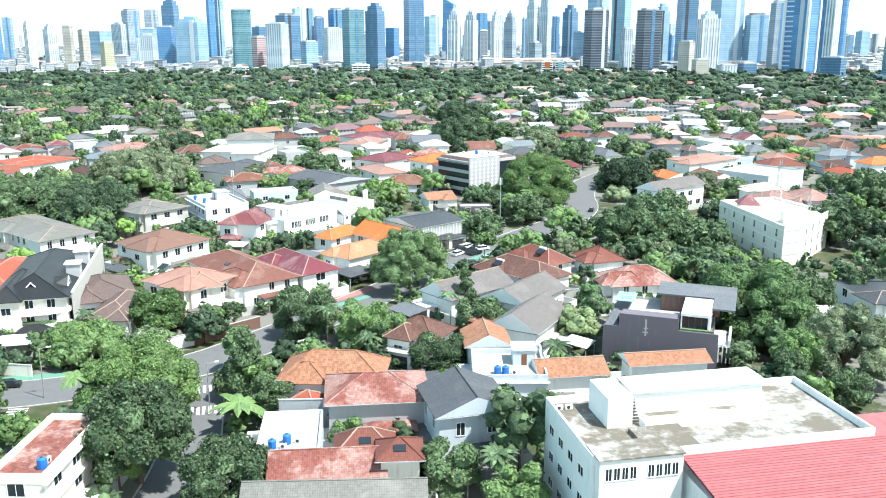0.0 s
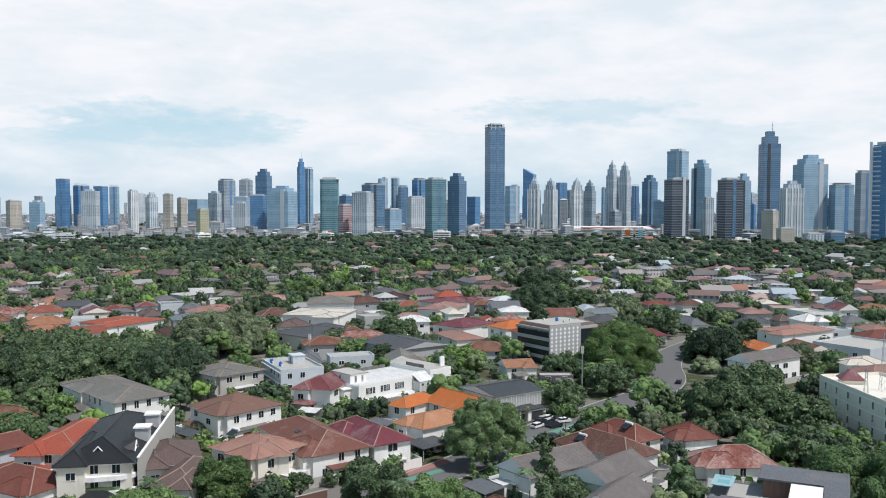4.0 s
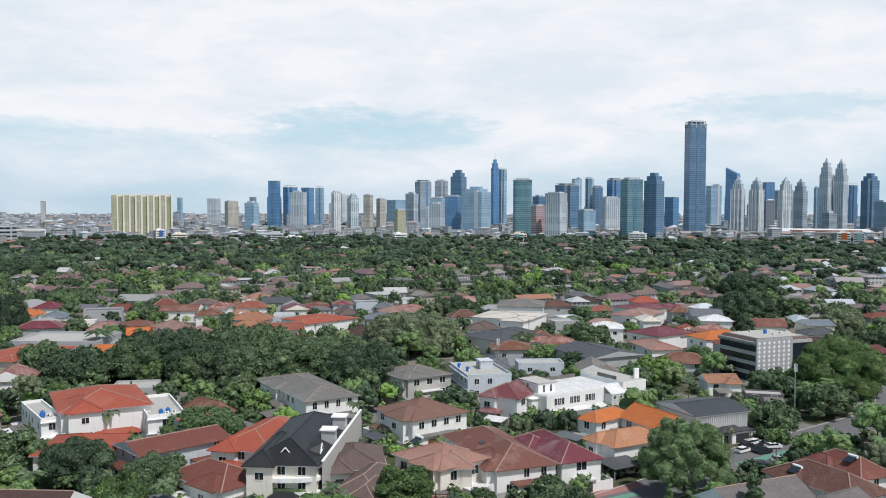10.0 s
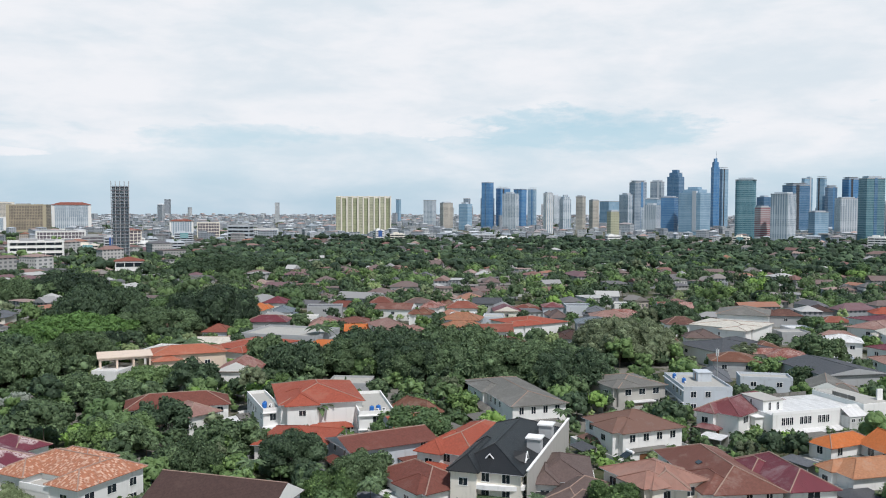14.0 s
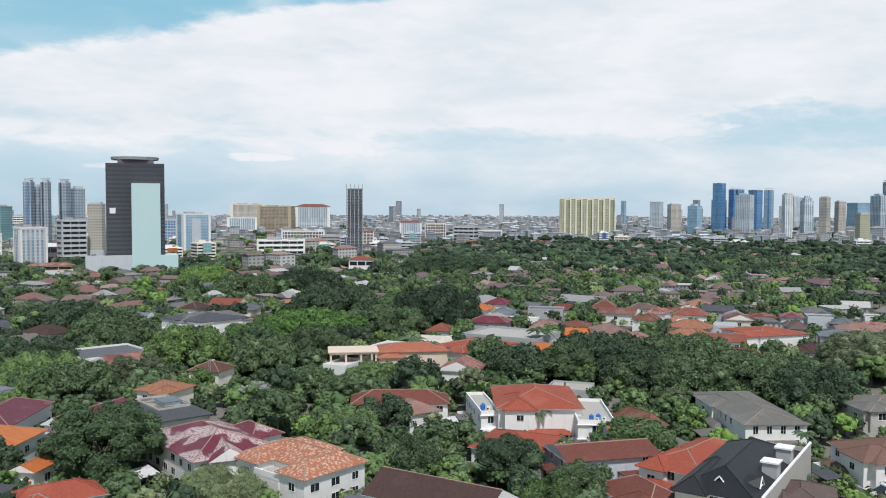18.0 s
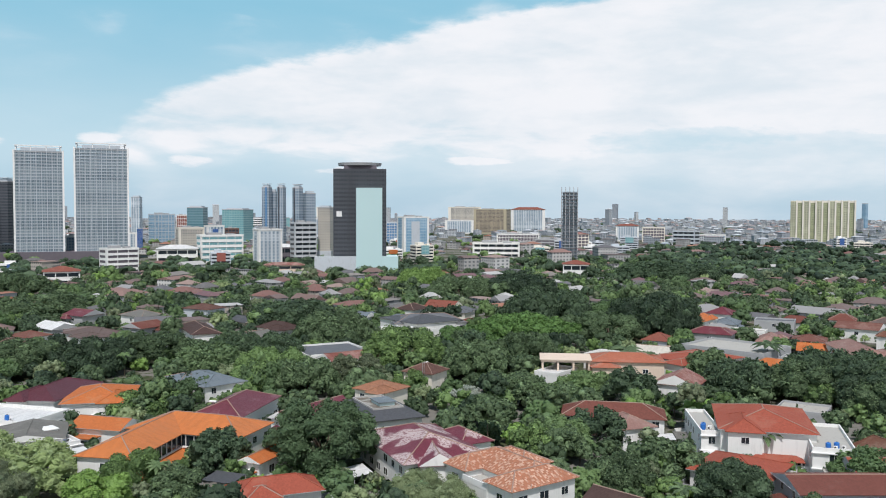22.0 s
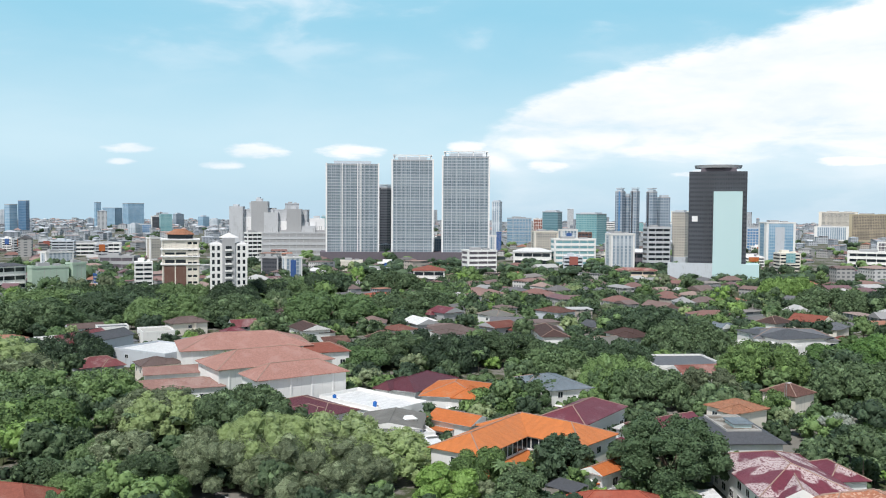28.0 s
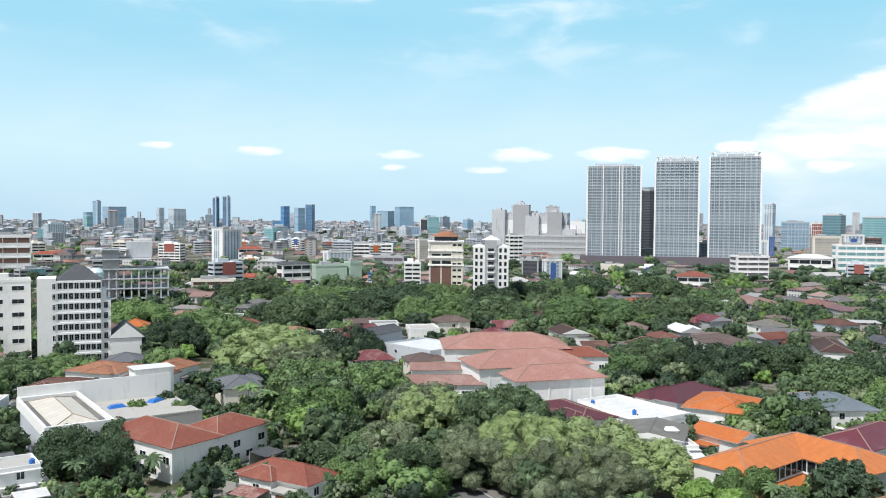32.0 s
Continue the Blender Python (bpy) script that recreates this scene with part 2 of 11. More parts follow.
def wall_mat(key, base, grime=(0.22, 0.21, 0.19), amount=0.4, rough=0.85):
    n = Nodes("wall_" + key)
    ob, r = n.coord("Object"), n.random()
    shift = n.vec(n.math("MULTIPLY", r, 71.0), n.math("MULTIPLY", r, 23.0))
    streak = n.noise(ob, 1.0, 5.0, 0.6, stretch=(1.6, 1.6, 0.16), shift=shift)
    blot = n.noise(ob, 0.35, 4.0, 0.6, shift=shift)
    fine = n.noise(ob, 9.0, 3.0, 0.6)
    d = n.math("MULTIPLY", n.step(n.math("ADD", n.math("MULTIPLY", streak, 0.6), n.math("MULTIPLY", blot, 0.4)), 0.5 - 0.08 * (amount > 0.9), 0.72 - 0.16 * (amount > 0.9)), amount)
    c = n.mix(d, base, grime)
    c = n.mix(n.math("MULTIPLY", n.math("SUBTRACT", fine, 0.4), 0.3), c, dim(base, 0.75))
    c = n.mix(n.math("MULTIPLY", r, 0.16), c, dim(base, 0.8))
    n.bump(fine, 0.15, 0.02)
    MATS[key] = n.done(c, rough)


def facade_mat(key, wall, glass, floor_h=3.6, col=3.0, fv=0.6, fu=0.75, rough=0.25):
    """A far tower's skin: rows of panes between spandrels and mullions, in metres of UV."""
    n = Nodes("facade_" + key)
    uv, ob, r = n.coord("UV"), n.coord("Object"), n.random()
    u, v, _ = n.xyz(uv)
    a = n.math("FRACT", n.math("DIVIDE", v, floor_h))
    b = n.math("FRACT", n.math("DIVIDE", u, col))
    pane = n.math("MULTIPLY", n.step(a, 1 - fv - 0.08, 1 - fv + 0.04), n.step(b, 1 - fu - 0.08, 1 - fu + 0.04))
    cell = n.vec(n.math("FLOOR", n.math("DIVIDE", u, col)), n.math("FLOOR", n.math("DIVIDE", v, floor_h)))
    w = n.white(cell)
    band = n.noise(ob, 0.03, 3.0, 0.5, shift=n.vec(n.math("MULTIPLY", r, 50.0), 0.0))
    g = n.mix(n.math("MULTIPLY", w, 0.6), glass, dim(glass, 0.45))
    g = n.mix(n.math("MULTIPLY", band, 0.4), g, dim(glass, 1.6))
    wl = n.mix(n.math("MULTIPLY", band, 0.5), wall, dim(wall, 0.7))
    c = n.mix(pane, wl, g)
    bay = n.white(n.vec(n.math("FLOOR", n.math("DIVIDE", u, 6.3)), n.math("FLOOR", n.math("DIVIDE", v, 31.0)), n.math("MULTIPLY", r, 60.0)))
    c = n.mix(n.math("MULTIPLY", bay, 0.42), c, dim(glass, 0.75))
    group = n.white(n.vec(n.math("FLOOR", n.math("DIVIDE", v, floor_h * 2.0)), n.math("MULTIPLY", r, 60.0)))
    c = n.mix(n.math("MULTIPLY", n.step(group, 0.6, 0.8), 0.3), c, dim(wall, 1.1))
    c = n.mix(n.math("MULTIPLY", r, 0.35), c, dim(wall, 0.7))
    rg = n.math("SUBTRACT", 0.7, n.math("MULTIPLY", pane, 0.7 - rough))
    MATS[key] = n.done(c, rg, 0.0, 0.5)


def leaf_mat(key, lo, hi, light=0.4):
    """Foliage: each tree and each stretch of the quarter has a tint of its own; sprays vary a little; fine specks put
    leaf shade and light into the colour.
    """
    n = Nodes("foliage_" + key)
    i, r = n.island(), n.random()
    at = n.nt.nodes.new("ShaderNodeAttribute")
    at.attribute_name = "tint"
    own = n.math("FRACT", n.math("ADD", r, at.outputs["Fac"]))
    place = n.nt.nodes.new("ShaderNodeNewGeometry").outputs["Position"]
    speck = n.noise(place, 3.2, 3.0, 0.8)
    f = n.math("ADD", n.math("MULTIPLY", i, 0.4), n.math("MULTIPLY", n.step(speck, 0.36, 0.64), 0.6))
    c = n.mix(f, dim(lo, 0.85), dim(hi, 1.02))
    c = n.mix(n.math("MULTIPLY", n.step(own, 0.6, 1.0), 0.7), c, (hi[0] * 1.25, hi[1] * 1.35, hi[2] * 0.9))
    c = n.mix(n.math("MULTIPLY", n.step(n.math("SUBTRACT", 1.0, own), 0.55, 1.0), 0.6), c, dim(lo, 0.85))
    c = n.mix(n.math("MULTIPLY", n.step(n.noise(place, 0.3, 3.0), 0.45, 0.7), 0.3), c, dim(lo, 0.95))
    # lightest sprays: a sparkle painted into the colour
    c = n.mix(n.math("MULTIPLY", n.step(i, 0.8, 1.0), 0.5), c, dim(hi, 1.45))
    n.put(n.bsdf.inputs["Base Color"], c)
    n.bsdf.inputs["Roughness"].default_value = 0.6
    n.bsdf.inputs["Specular IOR Level"].default_value = 0.2
    bp = n.nt.nodes.new("ShaderNodeBump")
    bp.inputs["Strength"].default_value, bp.inputs["Distance"].default_value = 0.9, 0.3
    n.nt.links.new(n.noise(place, 2.0, 2.0, 0.65), bp.inputs["Height"])
    n.nt.links.new(bp.outputs[0], n.bsdf.inputs["Normal"])
    tr = n.nt.nodes.new("ShaderNodeBsdfTranslucent")
    n.put(tr.inputs[0], n.mix(0.25, c, (0.2, 0.3, 0.07)))
    ms = n.nt.nodes.new("ShaderNodeMixShader")
    ms.inputs[0].default_value = light
    n.nt.links.new(n.bsdf.outputs[0], ms.inputs[1])
    n.nt.links.new(tr.outputs[0], ms.inputs[2])
    n.nt.links.new(ms.outputs[0], n.out.inputs[0])
    MATS[key] = n.mat


def plain(key, base, rough=0.6, metal=0.0, spec=0.4, var=0.3, scale=2.0):
    n = Nodes(key)
    ob, r = n.coord("Object"), n.random()
    c = n.mix(n.math("MULTIPLY", n.noise(ob, scale, 5.0), var), base, dim(base, 0.5))
    c = n.mix(n.math("MULTIPLY", r, 0.2), c, dim(base, 0.75))
    MATS[key] = n.done(c, rough, metal, spec)


ROOFS = {
    "black": ((0.017, 0.019, 0.021), (0.05, 0.05, 0.055), 0.2, "metal"),
    "dark": ((0.05, 0.055, 0.06), (0.1, 0.1, 0.1), 0.2, "metal"),
    "darkgrey": ((0.085, 0.09, 0.1), (0.16, 0.16, 0.16), 0.25, "tile"),
    "slate": ((0.14, 0.15, 0.165), (0.24, 0.23, 0.22), 0.25, "tile"),
    "slateblue": ((0.163, 0.193, 0.217), (0.3, 0.32, 0.33), 0.25, "metal"),
    "greyold": ((0.17, 0.165, 0.15), (0.28, 0.27, 0.25), 0.4, "tile"),
    "greyshingle": ((0.155, 0.14, 0.135), (0.23, 0.21, 0.2), 0.35, "tile"),
    "taupe": ((0.133, 0.096, 0.087), (0.187, 0.151, 0.139), 0.3, "tile"),
    "redbrown": ((0.172, 0.061, 0.046), (0.23, 0.132, 0.108), 0.3, "tile"),
    "red": ((0.34, 0.085, 0.052), (0.38, 0.18, 0.13), 0.3, "tile"),
    "redtile": ((0.24, 0.08, 0.056), (0.31, 0.165, 0.125), 0.35, "tile"),
    "redfade": ((0.241, 0.083, 0.065), (0.382, 0.266, 0.236), 0.75, "tile"),
    "redmetal": ((0.36, 0.115, 0.12), (0.38, 0.17, 0.17), 0.15, "metal"),
    "brown": ((0.167, 0.067, 0.051), (0.2, 0.109, 0.09), 0.15, "metal"),
    "brownold": ((0.168, 0.074, 0.049), (0.264, 0.185, 0.142), 0.55, "tile"),
    "brownold2": ((0.182, 0.078, 0.06), (0.309, 0.217, 0.181), 0.45, "tile"),
    "tilebrown": ((0.142, 0.072, 0.057), (0.261, 0.163, 0.127), 0.4, "tile"),
    "tilebrown2": ((0.076, 0.045, 0.039), (0.124, 0.081, 0.069), 0.25, "tile"),
    "salmon": ((0.328, 0.175, 0.133), (0.366, 0.25, 0.208), 0.3, "metal"),
    "salmonold": ((0.287, 0.166, 0.141), (0.372, 0.287, 0.257), 0.5, "tile"),
    "orange": ((0.5, 0.15, 0.045), (0.46, 0.25, 0.14), 0.35, "tile"),
    "orangelt": ((0.422, 0.203, 0.112), (0.439, 0.305, 0.22), 0.4, "tile"),
    "orangeflat": ((0.56, 0.18, 0.05), (0.48, 0.22, 0.1), 0.15, "metal"),
    "orangeold": ((0.365, 0.171, 0.101), (0.247, 0.162, 0.113), 0.45, "tile"),
    "terracotta": ((0.4, 0.165, 0.095), (0.46, 0.28, 0.2), 0.2, "tile"),
    "maroon": ((0.163, 0.036, 0.047), (0.373, 0.288, 0.288), 0.3, "metal"),
    "maroonold": ((0.178, 0.05, 0.053), (0.37, 0.273, 0.261), 0.5, "metal"),
    "plum": ((0.109, 0.029, 0.039), (0.154, 0.062, 0.069), 0.2, "metal"),
    "purple": ((0.156, 0.038, 0.053), (0.37, 0.266, 0.279), 0.3, "metal"),
    "purpleold": ((0.16, 0.032, 0.05), (0.26, 0.11, 0.12), 0.4, "metal"),
    "orangehall": ((0.4, 0.135, 0.08), (0.42, 0.24, 0.18), 0.3, "tile"),
    "pinkroof": ((0.36, 0.19, 0.155), (0.43, 0.28, 0.245), 0.4, "tile"),
    "whiteroof": ((0.72, 0.72, 0.71), (0.45, 0.44, 0.42), 0.35, "metal"),
    "creamroof": ((0.62, 0.58, 0.5), (0.5, 0.46, 0.4), 0.35, "metal"),
}
for k, a in ROOFS.items():
    roof_mat(k, *a, speckle=0.85 if k in ("terracotta", "orangeold", "redfade", "tilebrown") else 0.4, cell_m=0.42 if k in ("terracotta", "orangeold") else 0.34,
             pale=(0.6, 0.4, 0.3) if k == "terracotta" else None, peel=(0.6, 0.52, 0.5) if k == "purpleold" else None)
for k, a in {"white": (0.76, 0.76, 0.74), "cream": (0.74, 0.7, 0.62), "grey": (0.38, 0.39, 0.4), "bluegrey": (0.5, 0.54, 0.58), "conc": (0.42, 0.41, 0.38),
             "charcoal": (0.135, 0.12, 0.14), "peach": (0.66, 0.54, 0.44), "palegreen": (0.4, 0.52, 0.42), "mallgrey": (0.5, 0.52, 0.54), "navy": (0.05, 0.12, 0.32), "maroonwall": (0.2, 0.08, 0.075), "ochre": (0.44, 0.39, 0.28), "louvre": (0.8, 0.8, 0.8), "bands": (0.4, 0.39, 0.38), "brickred": (0.3, 0.1, 0.08),
             "trim": (0.8, 0.8, 0.79), "green": (0.33, 0.46, 0.37), "brown": (0.16, 0.09, 0.07)}.items():
    wall_mat(k, a, amount=0.28 if k in ("white", "louvre", "trim") else 0.4)
wall_mat("concrete", (0.4, 0.39, 0.36), (0.13, 0.12, 0.1), 0.6)



def stained_mat():
    n = Nodes("stained")
    ob = n.coord("Object")
    a, b, c2 = n.noise(ob, 0.13, 6.0, 0.62), n.noise(ob, 0.9, 5.0, 0.6), n.noise(ob, 6.0, 3.0)
    c = n.mix(n.step(b, 0.35, 0.7), (0.36, 0.35, 0.325), (0.25, 0.24, 0.215))
    c = n.mix(n.step(n.math("ADD", a, n.math("MULTIPLY", b, 0.25)), 0.53, 0.66), c, (0.13, 0.11, 0.085))
    c = n.mix(n.math("MULTIPLY", c2, 0.3), c, (0.2, 0.19, 0.17))
    MATS["stained"] = n.done(c, 0.9)


stained_mat()
plain("glass", (0.022, 0.03, 0.038), 0.12, 0.0, 0.6, 0.4, 0.8)
plain("ridge_pale", (0.33, 0.23, 0.185), 0.85)
plain("door", (0.18, 0.08, 0.04), 0.5)
plain("steel", (0.45, 0.46, 0.47), 0.45, 0.6)
plain("darkmetal", (0.06, 0.06, 0.065), 0.5, 0.2)
plain("bark", (0.13, 0.1, 0.075), 0.9, 0.0, 0.2, 0.6, 4.0)
plain("ice", (0.5, 0.68, 0.69), 0.3, 0.0, 0.5, 0.12, 0.02)
plain("tankblue", (0.03, 0.16, 0.5), 0.4)
plain("asphalt", (0.15, 0.15, 0.152), 0.9, 0.0, 0.2, 0.5, 0.6)
plain("paving_red", (0.34, 0.17, 0.15), 0.85, 0.0, 0.2, 0.4, 0.8)
plain("lanegreen", (0.13, 0.29, 0.215), 0.85, 0.0, 0.2, 0.4, 0.8)
plain("paint", (0.75, 0.75, 0.73), 0.7, 0.0, 0.2, 0.3, 3.0)
plain("kerb", (0.42, 0.41, 0.39), 0.85)
plain("rubber", (0.02, 0.02, 0.02), 0.8)
for k, c in {"car_white": (0.75, 0.75, 0.75), "car_black": (0.02, 0.02, 0.022), "car_silver": (0.42, 0.43, 0.45), "car_red": (0.4, 0.03, 0.03)}.items():
    plain(k, c, 0.25, 0.0, 0.6, 0.05)
FACADES = {
    # distance haze is put into the blue, pale, white and grey skins' colours
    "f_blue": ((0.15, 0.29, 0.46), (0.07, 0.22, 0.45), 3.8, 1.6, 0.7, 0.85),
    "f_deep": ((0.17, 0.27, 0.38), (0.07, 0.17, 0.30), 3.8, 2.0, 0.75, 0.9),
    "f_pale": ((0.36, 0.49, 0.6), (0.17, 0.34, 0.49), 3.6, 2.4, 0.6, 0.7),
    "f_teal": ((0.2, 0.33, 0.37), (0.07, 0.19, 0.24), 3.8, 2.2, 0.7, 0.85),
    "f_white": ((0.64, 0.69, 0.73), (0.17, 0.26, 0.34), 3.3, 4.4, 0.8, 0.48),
    "f_tan": ((0.56, 0.52, 0.45), (0.2, 0.22, 0.23), 3.2, 3.2, 0.45, 0.55),
    "f_yellow": ((0.5, 0.5, 0.36), (0.22, 0.24, 0.18), 3.2, 3.6, 0.5, 0.6),
    "f_brown": ((0.38, 0.32, 0.23), (0.14, 0.13, 0.12), 3.4, 3.4, 0.55, 0.6),
    "f_grid": ((0.17, 0.205, 0.25), (0.022, 0.035, 0.055), 4.2, 3.0, 0.7, 0.97),
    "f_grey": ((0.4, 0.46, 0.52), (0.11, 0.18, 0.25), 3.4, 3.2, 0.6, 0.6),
    "f_dark": ((0.07, 0.078, 0.092), (0.045, 0.052, 0.064), 3.8, 1.5, 0.5, 0.8),
    "f_ice": ((0.56, 0.71, 0.72), (0.6, 0.76, 0.77), 3.8, 3.2, 0.7, 0.9),
    "f_cyan": ((0.3, 0.48, 0.5), (0.1, 0.32, 0.36), 3.6, 3.0, 0.6, 0.7),
    "f_olive": ((0.36, 0.39, 0.24), (0.2, 0.22, 0.15), 3.2, 2.4, 0.4, 0.6),
    "f_slate": ((0.36, 0.42, 0.46), (0.14, 0.2, 0.245), 3.5, 2.6, 0.62, 0.7),
    "f_mall": ((0.56, 0.58, 0.59), (0.3, 0.32, 0.34), 3.0, 2.2, 0.6, 0.4),
    "f_redwhite": ((0.5, 0.48, 0.48), (0.3, 0.07, 0.09), 3.4, 9.0, 0.5, 0.97),
}
for k, a in FACADES.items():
    facade_mat(k, *a)
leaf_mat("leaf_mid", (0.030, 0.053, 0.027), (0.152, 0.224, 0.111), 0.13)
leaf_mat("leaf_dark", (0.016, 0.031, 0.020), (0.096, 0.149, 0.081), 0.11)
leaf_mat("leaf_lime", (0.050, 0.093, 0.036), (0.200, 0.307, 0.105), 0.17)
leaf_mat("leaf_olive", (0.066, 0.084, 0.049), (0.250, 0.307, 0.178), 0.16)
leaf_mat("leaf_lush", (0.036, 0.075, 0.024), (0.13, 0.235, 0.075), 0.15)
leaf_mat("leaf_silver", (0.3, 0.34, 0.3), (0.5, 0.54, 0.48))


def ground_mat():
    n = Nodes("ground")
    ob = n.coord("Object")
    a, b, c2 = n.noise(ob, 0.035, 6.0, 0.6), n.noise(ob, 0.3, 5.0, 0.65), n.noise(ob, 3.0, 4.0, 0.6)
    c = n.mix(n.step(b, 0.35, 0.65), (0.045, 0.07, 0.025), (0.1, 0.095, 0.06))
    c = n.mix(n.step(n.math("ADD", a, n.math("MULTIPLY", b, 0.4)), 0.66, 0.74), c, (0.22, 0.21, 0.19))
    c = n.mix(n.math("MULTIPLY", c2, 0.5), c, (0.05, 0.05, 0.035))
    n.bump(c2, 0.4, 0.1)
    MATS["ground"] = n.done(c, 0.95, 0.0, 0.1)


ground_mat()


def island_mat(key, tints, rough=0.8):
    """Joined far pieces: each piece takes one of a few tints."""
    n = Nodes(key)
    i = n.island()
    ramp = n.nt.nodes.new("ShaderNodeValToRGB")
    ramp.color_ramp.interpolation = "CONSTANT"
    while len(ramp.color_ramp.elements) < len(tints):
        ramp.color_ramp.elements.new(0.5)
    for k, (e, t) in enumerate(zip(ramp.color_ramp.elements, tints)):
        e.position, e.color = k / len(tints), (*t, 1)
    n.put(ramp.inputs[0], i)
    c = n.mix(n.math("MULTIPLY", n.noise(n.coord("Object"), 0.4, 4.0), 0.4), ramp.outputs[0], (0.25, 0.25, 0.25))
    if "walls" in key:
        x, y, z = n.xyz(n.coord("Object"))
        row = n.step(n.math("FRACT", n.math("DIVIDE", z, 3.3)), 0.45, 0.55)
        col = n.step(n.math("FRACT", n.math("DIVIDE", n.math("ADD", n.math("MULTIPLY", x, 0.97), n.math("MULTIPLY", y, 0.9)), 3.4)), 0.45, 0.55)
        c = n.mix(n.math("MULTIPLY", n.math("MULTIPLY", row, col), 0.75), c, (0.06, 0.075, 0.09))
    MATS[key] = n.done(c, rough)


island_mat("far_roofs", [(0.17, 0.066, 0.05), (0.26, 0.26, 0.26), (0.09, 0.09, 0.1), (0.22, 0.12, 0.098), (0.42, 0.42, 0.41), (0.12, 0.075, 0.065), (0.3, 0.12, 0.065), (0.16, 0.07, 0.058), (0.2, 0.18, 0.165), (0.13, 0.08, 0.07), (0.13, 0.055, 0.065), (0.1, 0.095, 0.095), (0.28, 0.19, 0.16), (0.15, 0.085, 0.07)])
# distant city tints are paled and blued: the haze is in the colour
island_mat("hazed_roofs", [(0.36, 0.24, 0.21), (0.42, 0.46, 0.5), (0.28, 0.32, 0.36), (0.44, 0.3, 0.26), (0.55, 0.59, 0.62), (0.3, 0.27, 0.27), (0.36, 0.42, 0.47), (0.48, 0.5, 0.52)])
island_mat("hazed_walls", [(0.45, 0.49, 0.53), (0.38, 0.42, 0.46), (0.55, 0.58, 0.6), (0.33, 0.37, 0.42)])
island_mat("far_walls", [(0.5, 0.5, 0.49), (0.38, 0.38, 0.37), (0.6, 0.6, 0.59), (0.32, 0.34, 0.36), (0.44, 0.39, 0.34)])

# ---- mesh helpers ----


class Mesh:
    """Collects faces with UV in metres and a material index each."""

    def __init__(self):
        self.v, self.f, self.uv, self.mi = [], [], [], []

    def face(self, pts, uvs=None, mi=0):
        k = len(self.v)
        self.v += [tuple(p) for p in pts]
        self.f.append(tuple(range(k, k + len(pts))))
        if uvs is None:
            p = [Vector(q) for q in pts]
            e = (p[1] - p[0]).normalized()
            nrm = (p[1] - p[0]).cross(p[-1] - p[0])
            s = nrm.cross(e).normalized() if nrm.length > 1e-9 else Vector((0, 0, 1))
            o = Vector((0, 0, 0)) if abs(e.z) < 0.1 and abs(s.z) > 0.9 else p[0]
            uvs = [((q - o).dot(e), (q - o).dot(s)) for q in p]
        self.uv += uvs
        self.mi.append(mi)
        return self

    def box(self, x0, y0, z0, x1, y1, z1, mi=0, top=None, bottom=True):
        a = [(x0, y0), (x1, y0), (x1, y1), (x0, y1)]
        for i in range(4):
            p, q = a[i], a[(i + 1) % 4]
            self.face([(*p, z0), (*q, z0), (*q, z1), (*p, z1)], mi=mi)
        self.face([(x0, y0, z1), (x1, y0, z1), (x1, y1, z1), (x0, y1, z1)], mi=mi if top is None else top)
        if bottom:
            self.face([(x0, y1, z0), (x1, y1, z0), (x1, y0, z0), (x0, y0, z0)], mi=mi)
        return self

    def prism(self, ring, z0, z1, mi=0, scale=1.0):
        n = len(ring)
        cx, cy = sum(p[0] for p in ring) / n, sum(p[1] for p in ring) / n
        up = [(cx + (x - cx) * scale, cy + (y - cy) * scale) for x, y in ring]
        run = 0.0
        for i in range(n):
            p, q, P, Q = ring[i], ring[(i + 1) % n], up[i], up[(i + 1) % n]
            s = math.dist(p, q)
            self.face([(*p, z0), (*q, z0), (*Q, z1), (*P, z1)], [(run, z0), (run + s, z0), (run + s, z1), (run, z1)], mi)
            run += s
        self.face([(*p, z1) for p in up], mi=mi)
        self.face([(*p, z0) for p in reversed(ring)], mi=mi)
        return self

    def tube(self, p, q, r0, r1, n=7, mi=0):
        p, q = Vector(p), Vector(q)
        d = (q - p).normalized()
        a = d.orthogonal().normalized()
        b = d.cross(a)
        c = [(math.cos(6.2832 * i / n), math.sin(6.2832 * i / n)) for i in range(n)]
        A = [p + (a * x + b * y) * r0 for x, y in c]
        B = [q + (a * x + b * y) * r1 for x, y in c]
        for i in range(n):
            j = (i + 1) % n
            self.face([A[i], A[j], B[j], B[i]], mi=mi)
        self.face(B, mi=mi)
        return self

    def merge(self, other, x=0.0, y=0.0, z=0.0):
        k = len(self.v)
        self.v += [(a + x, b + y, c + z) for a, b, c in other.v]
        self.f += [tuple(i + k for i in f) for f in other.f]
        self.uv += other.uv
        self.mi += other.mi
        return self

    def data(self, name, *mats):
        me = bpy.data.meshes.new(name)
        me.from_pydata(self.v, [], self.f)
        me.uv_layers.new(name="UVMap").data.foreach_set("uv", np.array(self.uv, dtype=np.float32).ravel())
        me.polygons.foreach_set("material_index", np.array(self.mi, dtype=np.int32))
        for k in mats:
            me.materials.append(MATS[k])
        me.update()
        return me


def part(name, data, parent, x=0.0, y=0.0, z=0.0, rz=0.0, label=""):
    """One mesh as a part of its parent."""
    ob = new(name, data)
    ob.parent = parent
    ob.matrix_basis = pose(x, y, z, 0, 0, rz)
    return tagged(ob, label)


def thing(name, label, category, x, y, rot=0.0, group="", z=0.0, kind=""):
    ob = new(name)
    ob.empty_display_size = 0.5
    ob.matrix_basis = pose(x, y, z, 0, 0, rot)
    return tagged(ob, label, category, group, kind)


